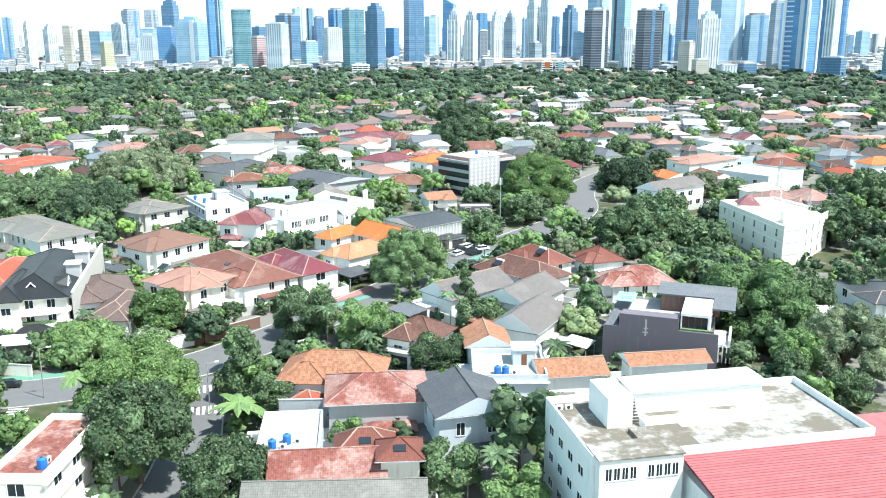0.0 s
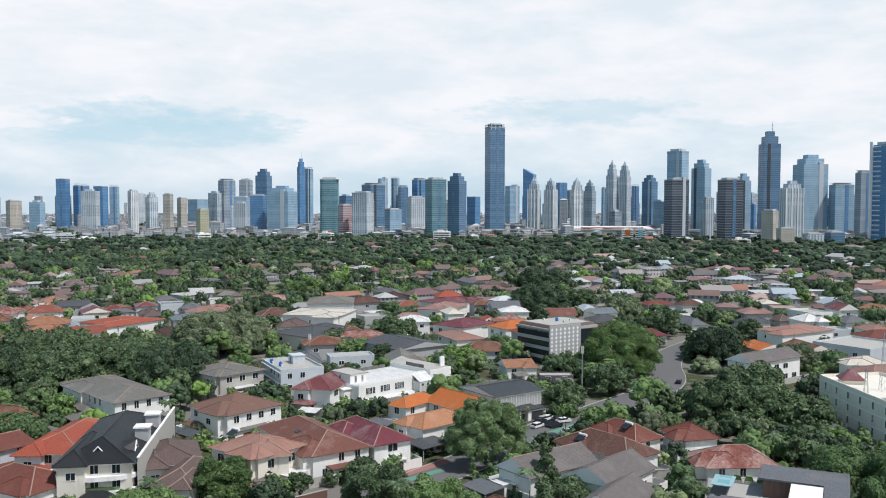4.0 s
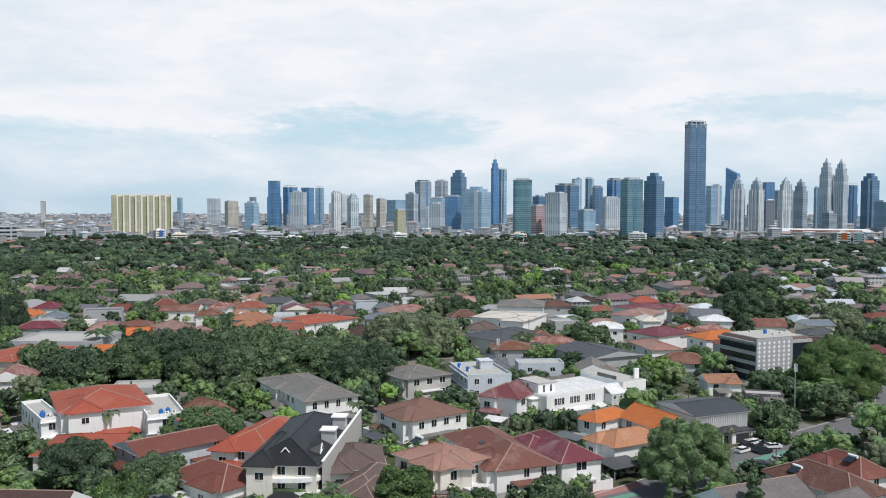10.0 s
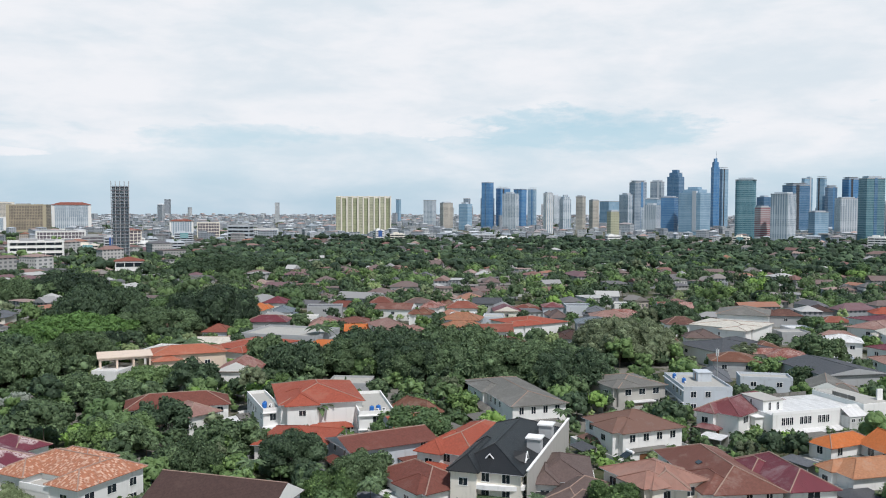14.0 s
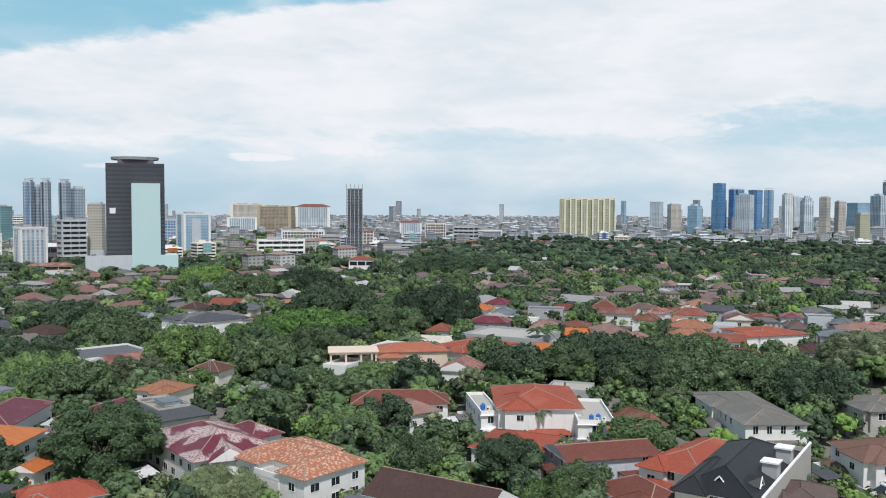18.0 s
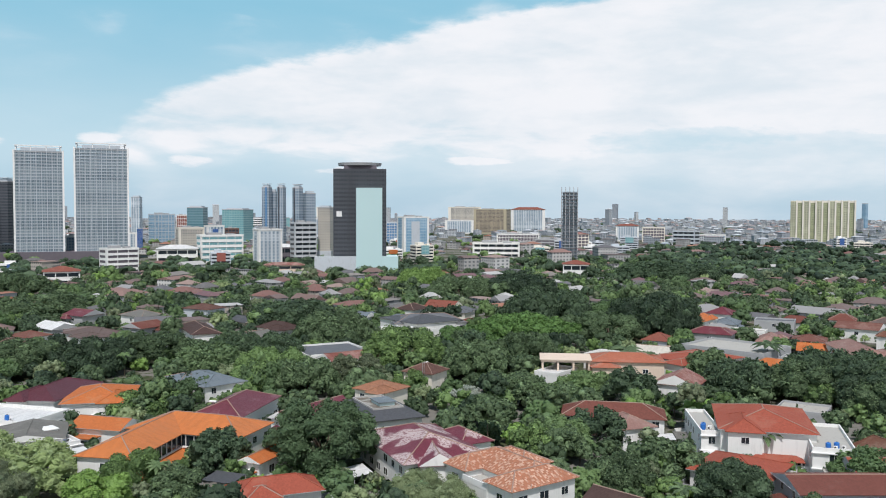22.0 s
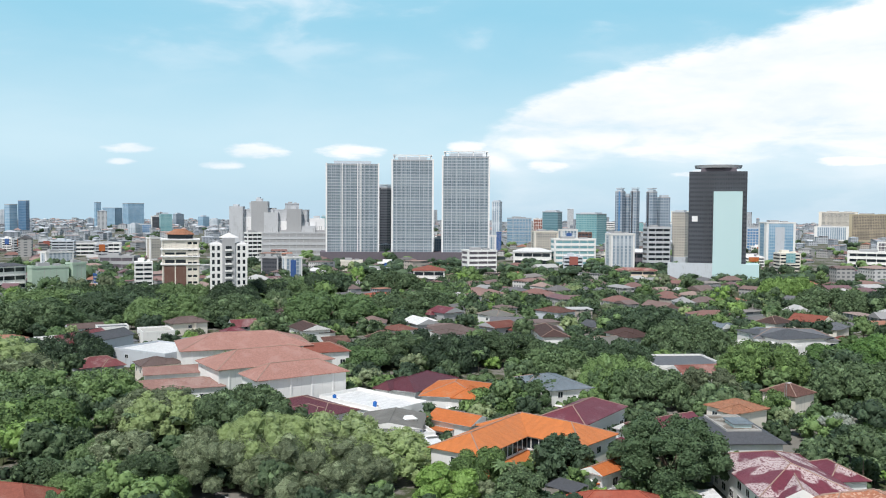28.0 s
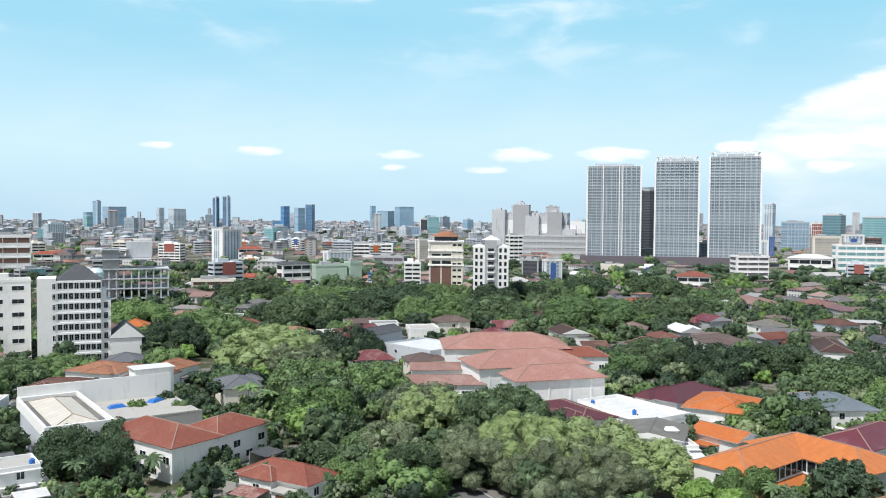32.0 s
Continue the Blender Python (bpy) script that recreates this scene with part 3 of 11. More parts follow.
CACHE = {}


def shared(key, make):
    if key not in CACHE:
        CACHE[key] = make()
    return CACHE[key]


# ---- houses ----
TAKEN = []       # circles that are built over
ROADS = []       # road strips: from, to, half width


def hip(w, d, z, rise, over=0.7, gable=False):
    """Roof of a w x d house: eaves at z with an overhang, a soffit and a fascia."""
    m = Mesh()
    W, D = w / 2 + over, d / 2 + over
    t = 0.13
    swap = D > W
    a, b = (D, W) if swap else (W, D)
    run = a if gable else max(a - b, 0.05 * a)
    P = lambda x, y, zz: (-y, x, zz) if swap else (x, y, zz)
    s = math.hypot(b, rise)
    zt = z + t
    k = [P(-a, -b, zt), P(a, -b, zt), P(a, b, zt), P(-a, b, zt)]
    r0, r1 = P(-run, 0, zt + rise), P(run, 0, zt + rise)
    m.face([k[0], k[1], r1, r0], [(-a, 0), (a, 0), (run, s), (-run, s)])
    m.face([k[2], k[3], r0, r1], [(-a, 0), (a, 0), (run, s), (-run, s)])
    if gable:
        m.face([k[1], k[2], r1], [(-b, 0), (b, 0), (0, rise)], 1)
        m.face([k[3], k[0], r0], [(-b, 0), (b, 0), (0, rise)], 1)
    else:
        q = math.hypot(a - run, rise)
        m.face([k[1], k[2], r1], [(-b, 0), (b, 0), (0, q)])
        m.face([k[3], k[0], r0], [(-b, 0), (b, 0), (0, q)])
    e = [P(-a, -b, z), P(a, -b, z), P(a, b, z), P(-a, b, z)]
    for i in range(4):
        j = (i + 1) % 4
        m.face([e[i], e[j], k[j], k[i]])
    m.face(e[::-1], mi=1)
    lines = [(r0, r1)] + ([] if gable else [(k[0], r0), (k[3], r0), (k[1], r1), (k[2], r1)])
    return m, lines


def window_mesh(w, h):
    def make():
        f = Mesh()
        t = 0.09
        f.box(-w / 2 - t, -0.1, -t, w / 2 + t, 0.02, 0).box(-w / 2 - t, -0.07, h, w / 2 + t, 0.02, h + t)
        f.box(-w / 2 - t, -0.07, 0, -w / 2, 0.02, h).box(w / 2, -0.07, 0, w / 2 + t, 0.02, h)
        f.box(-0.035, -0.05, 0, 0.035, 0.02, h)
        p = Mesh().box(-w / 2, -0.025, 0, w / 2, 0.015, h)
        return f.data("window", "trim"), p.data("pane", "glass")
    return shared(("win", w, h), make)


def seen_sides(x, y, rot):
    """The sides of a house that look towards the open middle of the quarter."""
    a = math.degrees(math.atan2(18 - y, -8 - x)) - rot
    return [s for s in range(4) if math.cos(radians(a - (s * 90 - 90))) > 0.12]


def windows(ob, w, d, floors, height, every=3.0, ww=1.3, wh=1.35, sides=(0, 1, 2, 3), skip=0.0, rng=random.Random(1)):
    """Rows of windows on the sides of a box; each is a part with its pane."""
    fr, pn = window_mesh(ww, wh)
    fh = height / floors
    for s in sides:
        length = w if s % 2 == 0 else d
        n = max(1, int((length - 1.5) / every))
        for fl in range(floors):
            for i in range(n):
                if (s == 0 and fl == 0 and i == n // 2) or rng.random() < skip:
                    continue
                u = (i - (n - 1) / 2) * (length - 1.6) / n
                x, y = [(u, -d / 2), (w / 2, u), (-u, d / 2), (-w / 2, -u)][s]
                o = part("window", fr, ob, x, y, fl * fh + fh * 0.36, s * 90.0)
                part("pane", pn, o)


def tank(x, y, z):
    t = thing("water_tank", "blue plastic water tank on a roof", "water tank", x, y, z=z)
    part("shell", shared("tank", lambda: Mesh().prism([(0.6 * math.cos(i * 0.6283), 0.6 * math.sin(i * 0.6283)) for i in range(10)], 0, 1.25).prism(
        [(0.6 * math.cos(i * 0.6283), 0.6 * math.sin(i * 0.6283)) for i in range(10)], 1.25, 1.45, scale=0.4).data("shell", "tankblue")), t)
    part("lid", shared("tanklid", lambda: Mesh().prism([(0.2 * math.cos(i * 0.7854), 0.2 * math.sin(i * 0.7854)) for i in range(8)], 1.45, 1.52).data("lid", "darkmetal")), t)


def aircon(x, y, z, rot):
    t = thing("air_conditioner", "white outdoor air conditioning unit with round grille", "air conditioner", x, y, rot, z=z)
    part("case", shared("ac", lambda: Mesh().box(-0.45, -0.17, 0.05, 0.45, 0.17, 0.7).data("case", "trim")), t)
    part("fan_grille", shared("acg", lambda: Mesh().prism([(0.25 * math.cos(i * 0.6283), 0.25 * math.sin(i * 0.6283)) for i in range(10)], 0, 0.03).data("fan_grille", "darkmetal")), t, -0.1, -0.17, 0.37).rotation_euler = (radians(90), 0, 0)
    part("foot", shared("acf", lambda: Mesh().box(-0.4, -0.15, 0, 0.4, 0.15, 0.05).data("foot", "darkmetal")), t)


YARDS = []


def yard(x, y, rot, w, d, rng):
    """A paved yard and a low garden wall round a house."""
    k = len(YARDS)
    a, b = w / 2 + rng.uniform(1.5, 3.0), d / 2 + rng.uniform(1.5, 3.5)
    YARDS.append(k)
    o = new("yard_paving", Mesh().face([(-a, -b, 0), (a, -b, 0), (a, b, 0), (-a, b, 0)]).data("yard_paving", rng.choice(("concrete", "kerb", "conc"))))
    o.matrix_basis = pose(x, y, 0.006 + 0.0006 * k, 0, 0, rot)
    tagged(o, "weathered concrete paving round a house", "pavement", kind="structure")
    m = Mesh()
    h = rng.uniform(1.7, 2.4)
    m.box(-a, -b, 0, -1.8, -b + 0.15, h).box(1.8, -b, 0, a, -b + 0.15, h).box(-a, b - 0.15, 0, a, b, h).box(-a, -b + 0.15, 0, -a + 0.15, b - 0.15, h).box(a - 0.15, -b + 0.15, 0, a, b - 0.15, h)
    t = thing("garden_wall", "rendered garden wall with a dark gate", "wall", x, y, rot, "garden walls")
    part("wall_run", m.data("wall_run", rng.choice(("white", "white", "conc", "grey"))), t)
    part("gate", shared("gate", lambda: Mesh().box(-1.78, -0.06, 0.05, 1.78, 0.0, 1.7).data("gate", "darkmetal")), t, 0, -b + 0.1)


def house(label, x, y, rot, w, d, z, roof, rise, rm, wm, floors, near=True, over=0.7, every=3.0):
    """A house with walls, plinth, roof, ridge caps, door and windows."""
    g = "houses of the quarter"
    ob = thing("house" if floors < 4 else "building", label, "house" if floors < 4 else "building", x, y, rot, g)
    rng = random.Random(int(x * 13 + y * 7))
    TAKEN.append((x, y, math.hypot(w, d) / 2 * 0.86, rot, w, d))
    flat = roof == "flat"
    zt = z if not flat else z - rise
    body = Mesh().box(-w / 2, -d / 2, 0, w / 2, d / 2, zt, bottom=False)
    ell = not near and not flat and rng.random() < 0.7
    if ell:
        ew, ed = w * rng.uniform(0.34, 0.48), d * rng.uniform(0.5, 0.8)
        ex, ey, ez = rng.choice((-1, 1)) * (w - ew) * 0.46, rng.choice((-1, 1)) * d * 0.42, z - rng.choice((0.0, 0.0, 1.5))
        body.merge(Mesh().box(-ew / 2, -ed / 2, 0, ew / 2, ed / 2, ez - 0.02, bottom=False), ex, ey)
    part("wall", body.data("wall", wm), ob)
    if near:
        part("plinth", Mesh().box(-w / 2 - 0.08, -d / 2 - 0.08, 0, w / 2 + 0.08, d / 2 + 0.08, 0.45).data("plinth", "conc"), ob)
    if flat:
        m = Mesh()
        t = 0.25
        for q in ((-w / 2 - 0.05, -d / 2 - 0.05, w / 2 + 0.05, -d / 2 + t), (-w / 2 - 0.05, d / 2 - t, w / 2 + 0.05, d / 2 + 0.05),
                  (-w / 2 - 0.05, -d / 2 + t, -w / 2 + t, d / 2 - t), (w / 2 - t, -d / 2 + t, w / 2 + 0.05, d / 2 - t)):
            m.box(q[0], q[1], zt - 0.3, q[2], q[3], z)
        part("parapet", m.data("parapet", wm if wm not in ("bands",) else "trim"), ob)
        part("roof", Mesh().box(-w / 2 + t, -d / 2 + t, zt, w / 2 - t, d / 2 - t, zt + 0.12).data("roof", rm), ob)
        if near and w * d > 90 and min(w, d) > 9.5 and "terrace" not in label:
            bw, bd = w * rng.uniform(0.2, 0.34), d * rng.uniform(0.25, 0.4)
            bx, by = rng.uniform(-0.25, 0.25) * w, rng.uniform(0, 0.25) * d
            hd = part("stair_head", Mesh().box(-bw / 2, -bd / 2, 0, bw / 2, bd / 2, 2.6, bottom=False).box(-bw / 2 - 0.2, -bd / 2 - 0.2, 2.6, bw / 2 + 0.2, bd / 2 + 0.2, 2.8).data("stair_head", wm), ob, bx, by, zt + 0.12)
            part("door", shared("rdoor", lambda: Mesh().box(-0.45, -0.04, 0, 0.45, 0.02, 2.0).data("door", "door")), hd, 0, -bd / 2, 0.02)
    else:
        m, lines = hip(w, d, z, rise, over, roof == "gable")
        if ell:
            m2, lines2 = hip(ew, ed, ez + 0.05, rise * 0.7, over)
            m.merge(m2, ex, ey)
            lines += [(Vector(p) + Vector((ex, ey, 0)), Vector(q) + Vector((ex, ey, 0))) for p, q in lines2]
        rf = part("roof", m.data("roof", rm, wm), ob)
        c = Mesh()
        for p, q in lines:
            c.tube(Vector(p) + Vector((0, 0, 0.02)), Vector(q) + Vector((0, 0, 0.02)), 0.13, 0.13, 6)
        part("ridge_cap", c.data("ridge_cap", "ridge_pale" if rm not in ("black", "dark", "darkgrey", "slate") and rng.random() < 0.45 else rm), rf)
        if near:
            part("gutter", Mesh().box(-w / 2 - over - 0.1, -d / 2 - over - 0.1, z - 0.02, w / 2 + over + 0.1, -d / 2 - over, z + 0.08).data("gutter", "grey"), ob)
    if near and roof == "hip" and min(w, d) > 7.5 and "guest house" not in label and "hall" not in label:
        s = seen_sides(x, y, rot)[0]
        length, half = (w, d / 2) if s % 2 == 0 else (d, w / 2)
        lw, p = length * rng.uniform(0.36, 0.5), rng.uniform(1.2, 2.2)
        u = rng.choice((-1, 1)) * (length - lw) * rng.uniform(0.3, 0.46)
        c, q = half + p / 2, (half + p - 0.3) / 2 + 0.3
        at = lambda a, v: [(a, -v), (v, a), (-a, v), (-v, -a)][s]
        wg = part("wing", Mesh().box(-lw / 2, -p / 2, 0, lw / 2, p / 2, zt - 0.02, bottom=False).data("wing", wm), ob, *at(u, c), 0, s * 90.0)
        m, lines = hip(lw, half + p - 0.3, z + 0.06, rise * 0.72, over)
        wr = part("wing_roof", m.data("wing_roof", rm, wm), ob, *at(u, q), 0, s * 90.0)
        cm = Mesh()
        for e, f in lines:
            cm.tube(Vector(e) + Vector((0, 0, 0.02)), Vector(f) + Vector((0, 0, 0.02)), 0.13, 0.13, 5)
        part("ridge_cap", cm.data("ridge_cap", "ridge_pale" if rng.random() < 0.3 else rm), wr)
        fr, pn = window_mesh(1.7, 1.4)
        part("pane", pn, part("window", fr, wg, 0, -p / 2, zt - 2.6))
    if near:
        dr = part("door", shared("hdoor", lambda: Mesh().box(-0.5, -0.06, 0.45, 0.5, 0.02, 2.5).data("door", "door")), ob, 0, -d / 2)
        part("canopy", shared("hcan", lambda: Mesh().box(-1.1, -1.1, 2.75, 1.1, 0, 2.9).data("canopy", "trim")), dr)
        if wm == "louvre":
            for i in range(int(w / 0.6)):
                part("louvre_fin", shared("fin", lambda: Mesh().box(-0.06, -0.55, 2.6, 0.06, 0, 6.9).data("louvre_fin", "trim")), ob, -w / 2 + 0.3 + i * 0.6, -d / 2)
        elif wm == "bands":
            for fl in range(floors):
                part("window_band", Mesh().box(-w / 2 - 0.05, -d / 2 - 0.05, fl * 3.2 + 1.2, w / 2 + 0.05, d / 2 + 0.05, fl * 3.2 + 2.9).data("window_band", "glass"), ob)
            part("screen_wall", Mesh().box(w / 2, -d / 2, 0, w / 2 + 0.4, d * 0.05, z + 0.5).data("screen_wall", "conc"), ob)
        elif "guest house" in label:
            part("window_band", Mesh().box(-w / 2 - 0.05, -d / 2 - 0.05, 4.1, w / 2 + 0.05, d / 2 + 0.05, 6.4).data("window_band", "glass"), ob)
            pm = shared("gpost", lambda: Mesh().box(-0.11, -0.12, 4.0, 0.11, 0.0, 6.6).data("window_post", "trim"))
            for i in range(int(w / 2.2) + 1):
                part("window_post", pm, ob, -w / 2 + 0.1 + i * (w - 0.2) / int(w / 2.2), -d / 2 - 0.05)
            m, lines = hip(w + 2.0, d + 2.0, 3.0, 0.9, 0.6)
            part("lower_eave", m.data("lower_eave", rm, wm), ob)
        elif "hall" not in label and wm != "charcoal":
            ww, wh = rng.choice(((1.5, 1.7), (2.0, 1.7), (2.5, 1.7), (1.2, 1.9)))
            windows(ob, w, d, floors, min(zt, floors * 3.6), every=rng.uniform(2.6, 4.2) + ww * 0.4, ww=ww, wh=wh, sides=seen_sides(x, y, rot), skip=0.25, rng=rng)
        yard(x, y, rot, w, d, rng)
        for s in seen_sides(x, y, rot)[:2]:
            if rng.random() < 0.75 and floors < 4:
                length = w if s % 2 == 0 else d
                aw, ad, ah = length * rng.uniform(0.3, 0.6), rng.uniform(2.2, 3.6), rng.uniform(2.6, 3.6)
                u = rng.uniform(-0.5, 0.5) * (length - aw)
                off = (d if s % 2 == 0 else w) / 2 + ad / 2 + 0.02
                px, py = [(u, -off), (off, u), (-u, off), (-off, -u)][s]
                an = part("annex", Mesh().box(-aw / 2, -ad / 2, 0, aw / 2, ad / 2, ah - 0.2).data("annex", wm), ob, px, py, 0, s * 90.0)
                part("annex_roof", Mesh().box(-aw / 2 - 0.35, -ad / 2 - 0.5, ah - 0.2, aw / 2 + 0.35, ad / 2, ah).data("annex_roof", rng.choice(("whiteroof", "concrete", "greyold", rm))), an)
                part("opening", Mesh().box(-aw * 0.32, -ad / 2 - 0.03, 0.1, aw * 0.32, -ad / 2 + 0.02, ah - 0.8).data("opening", rng.choice(("glass", "darkmetal", "door"))), an)
        if not flat and w * d > 110 and floors > 1:
            pw = w * rng.uniform(0.35, 0.55)
            px = rng.uniform(-0.2, 0.2) * w
            m, lines = hip(pw, 3.0, 3.1, 1.1, 0.4)
            pr = part("porch_roof", m.data("porch_roof", rm, wm), ob, px, -d / 2 - 1.7)
            for sx in (-1, 1):
                part("porch_post", shared("ppost", lambda: Mesh().box(-0.14, -0.14, 0, 0.14, 0.14, 3.1).data("porch_post", "trim")), ob, px + sx * (pw / 2 - 0.3), -d / 2 - 2.9)
        if flat and floors < 4:
            m = Mesh()
            for i in range(floors):
                m.box(-w / 2 - 0.3, -d / 2 - 0.5, (i + 1) * zt / floors - 0.35, w / 2 + 0.3, -d / 2, (i + 1) * zt / floors - 0.15)
            part("sun_ledge", m.data("sun_ledge", "trim"), ob)
        if not flat and rng.random() < 0.14:
            sk = part("skylight", shared("skyl", lambda: Mesh().box(-0.8, -0.5, -0.1, 0.8, 0.5, 0.06).data("skylight", "glass")), ob, 0, -d / 4 - over / 2, z + rise * 0.5 + 0.25)
            sk.rotation_euler = (math.atan2(rise, d / 2), 0, 0)
        if flat or rng.random() < 0.35:
            a, b = math.cos(radians(rot)), math.sin(radians(rot))
            for i in range(rng.randint(1, 2)):
                u, v = (rng.uniform(-0.35, 0.35) * w, -rng.uniform(0.2, 0.4) * d)
                if flat:
                    tank(x + a * u - b * v, y + b * u + a * v, zt + 0.12)
                    aircon(x + a * (u + 1.5) - b * v, y + b * (u + 1.5) + a * v, zt + 0.12, rot)
    else:
        fr, pn = window_mesh(1.7, 1.4)
        s = seen_sides(x, y, rot)[0]
        n = 2 if math.hypot(x + 8, y - 18) < 400 else 1
        for i in range(n):
            u = (i - 0.5 * (n - 1)) * (w if s % 2 == 0 else d) * 0.5
            px, py = [(u, -d / 2), (w / 2, u), (-u, d / 2), (-w / 2, -u)][s]
            part("pane", pn, part("window", fr, ob, px, py, zt * 0.55, s * 90.0))
    return ob

# ---- trees ----
ICO = None


def ico():
    global ICO
    if ICO is None:
        b = bmesh.new()
        bmesh.ops.create_icosphere(b, subdivisions=1, radius=1.0)
        ICO = ([v.co.copy() for v in b.verts], [[v.index for v in f.verts] for f in b.faces])
        b2 = bmesh.new()
        bmesh.ops.create_icosphere(b2, subdivisions=2, radius=1.0)
        ICO += ([v.co.copy() for v in b2.verts], [[v.index for v in f.verts] for f in b2.faces])
        b.free(), b2.free()
    return ICO


def crown_mesh(seed, lobes, sub, leaf, cover, mat, shape="dome", droop=False, tall=1.0):
    """A crown of unit radius and unit height: billowing lobes on boughs, each with lesser swellings, under a skin of small
    leaf sprays that follow them; only the outer side carries sprays, and gaps stay between the lobes. leaf is the size of a spray,
    tall the height of the crown over its radius."""
    rng = np.random.RandomState(seed)
    big, ph = [], rng.uniform(0, 6.283)
    k0 = (14.0 / lobes) ** 0.5
    for i in range(lobes):
        g = (i + 0.5) / lobes
        a = ph + i * 2.39996 + rng.uniform(-0.3, 0.3)
        s = rng.uniform(0.27, 0.42) * k0
        if shape == "dome":
            h = 0.16 + 0.64 * (1 - g) ** 0.85 + rng.uniform(-0.05, 0.05)
            r = (1 - s * 0.75) * math.sqrt(max(0.0, 1 - ((h - 0.22) / 0.66) ** 2)) + rng.uniform(-0.1, 0.05)
        elif shape == "cone":
            h = 0.1 + 0.82 * (1 - g)
            s *= 1.15 - 0.75 * h
            r = 0.62 * (1 - h) + rng.uniform(-0.05, 0.06)
        elif shape == "flat":
            h = 0.52 + 0.24 * (1 - g) + rng.uniform(-0.05, 0.05)
            s *= 0.8
            r = 0.84 * math.sqrt(g) + rng.uniform(-0.06, 0.06)
        else:
            h = 0.14 + 0.7 * (1 - g) + rng.uniform(-0.05, 0.05)
            r = (0.98 - s * 0.75) * math.sqrt(max(0.0, 1 - ((h - 0.46) / 0.55) ** 2)) + rng.uniform(-0.06, 0.04)
        big.append((max(r, 0.0) * math.cos(a), max(r, 0.0) * math.sin(a), h, s))
    big = [(x, y, h * tall, s) for x, y, h, s in big]
    mid = np.array([0, 0, tall * {"dome": 0.3, "cone": 0.4, "flat": 0.5, "round": 0.45}[shape]])
    cs = []
    for x, y, h, s in big:
        out = np.array([x, y, h]) - mid + np.array([0, 0, 0.2])
        out /= np.linalg.norm(out) + 1e-6
        for k in range(sub):
            d = rng.normal(size=3) * 0.8 + out
            d /= np.linalg.norm(d)
            cs.append((x + d[0] * s * 0.72, y + d[1] * s * 0.72, h + d[2] * s * 0.68, s * rng.uniform(0.36, 0.55)))
    V, F = [], []
    balls = [(b, 0.9) for b in big] + [(q, 0.95) for q in cs]
    for (x, y, h, s), tight in balls:
        vs, fs = ico()[2:4] if s * tight > 0.22 and sub else ico()[0:2]
        k = len(V)
        j = rng.uniform(0.74, 1.14, len(vs)) * s * tight
        V += [(x + v.x * q, y + v.y * q, h + v.z * q * 0.85) for v, q in zip(vs, j)]
        F += [[k + i for i in f] for f in fs if sum(vs[i].z for i in f) > -1.6]
    C = np.array(big + cs)
    w = C[:, 3] ** 2
    n = int(cover * w.sum() * 7.0 / (leaf * leaf))
    idx = rng.choice(len(C), n, p=w / w.sum())
    d = rng.normal(size=(n, 3))
    d[:, 2] += 0.45
    d /= np.linalg.norm(d, axis=1)[:, None]
    pos = C[idx, :3] + d * C[idx, 3:4] * rng.uniform(0.9, 1.12, (n, 1)) * np.array([1, 1, 0.88])
    keep = d[:, 2] > -0.45
    for j, (x, y, h, s) in enumerate(C):
        keep &= (((pos - (x, y, h)) ** 2).sum(axis=1) > (s * 0.84) ** 2) | (idx == j)
    pos, d = pos[keep], d[keep]
    n = len(pos)
    nrm = d + np.array([0.0, 0.0, 0.2]) + rng.normal(size=(n, 3)) * 0.62
    nrm /= np.linalg.norm(nrm, axis=1)[:, None]
    e1 = np.cross(nrm, np.cross(nrm, np.array([0.0, 0, 1])) + rng.normal(size=(n, 3)) * 0.4) if droop else np.cross(nrm, rng.normal(size=(n, 3)))
    if droop:
        e1 = np.cross(nrm, e1)
    e1 /= np.linalg.norm(e1, axis=1)[:, None] + 1e-9
    e2 = np.cross(nrm, e1)
    sz = leaf * rng.uniform(0.6, 1.35, (n, 1))
    wd = 0.42 if droop else 0.72
    q = np.stack([pos - e1 * sz, pos - e2 * sz * wd + nrm * sz * 0.2, pos + e1 * sz, pos + e2 * sz * wd + nrm * sz * 0.2], 1).reshape(-1, 3)
    k = len(V)
    V = [(x, y, z / tall) for x, y, z in V + [tuple(p) for p in q]]
    F += [[k + 4 * i, k + 4 * i + 1, k + 4 * i + 2, k + 4 * i + 3] for i in range(n)]
    me = bpy.data.meshes.new("crown")
    me.from_pydata(V, [], F)
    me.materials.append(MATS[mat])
    me.update()
    return me


def trunk_mesh(seed, limbs):
    rng = random.Random(seed)
    m = Mesh()
    m.tube((0, 0, -0.02), (0.02, 0.01, 0.3), 0.055, 0.035, 8)
    for i in range(limbs):
        a = i * 6.283 / limbs + rng.uniform(-0.4, 0.4)
        r = rng.uniform(0.25, 0.5)
        m.tube((0.02, 0.01, 0.27), (r * math.cos(a) * 0.5, r * math.sin(a) * 0.5, 0.45), 0.024, 0.017, 6)
        m.tube((r * math.cos(a) * 0.5, r * math.sin(a) * 0.5, 0.44), (r * math.cos(a), r * math.sin(a), 0.68), 0.017, 0.007, 5)
    return m.data("trunk", "bark")


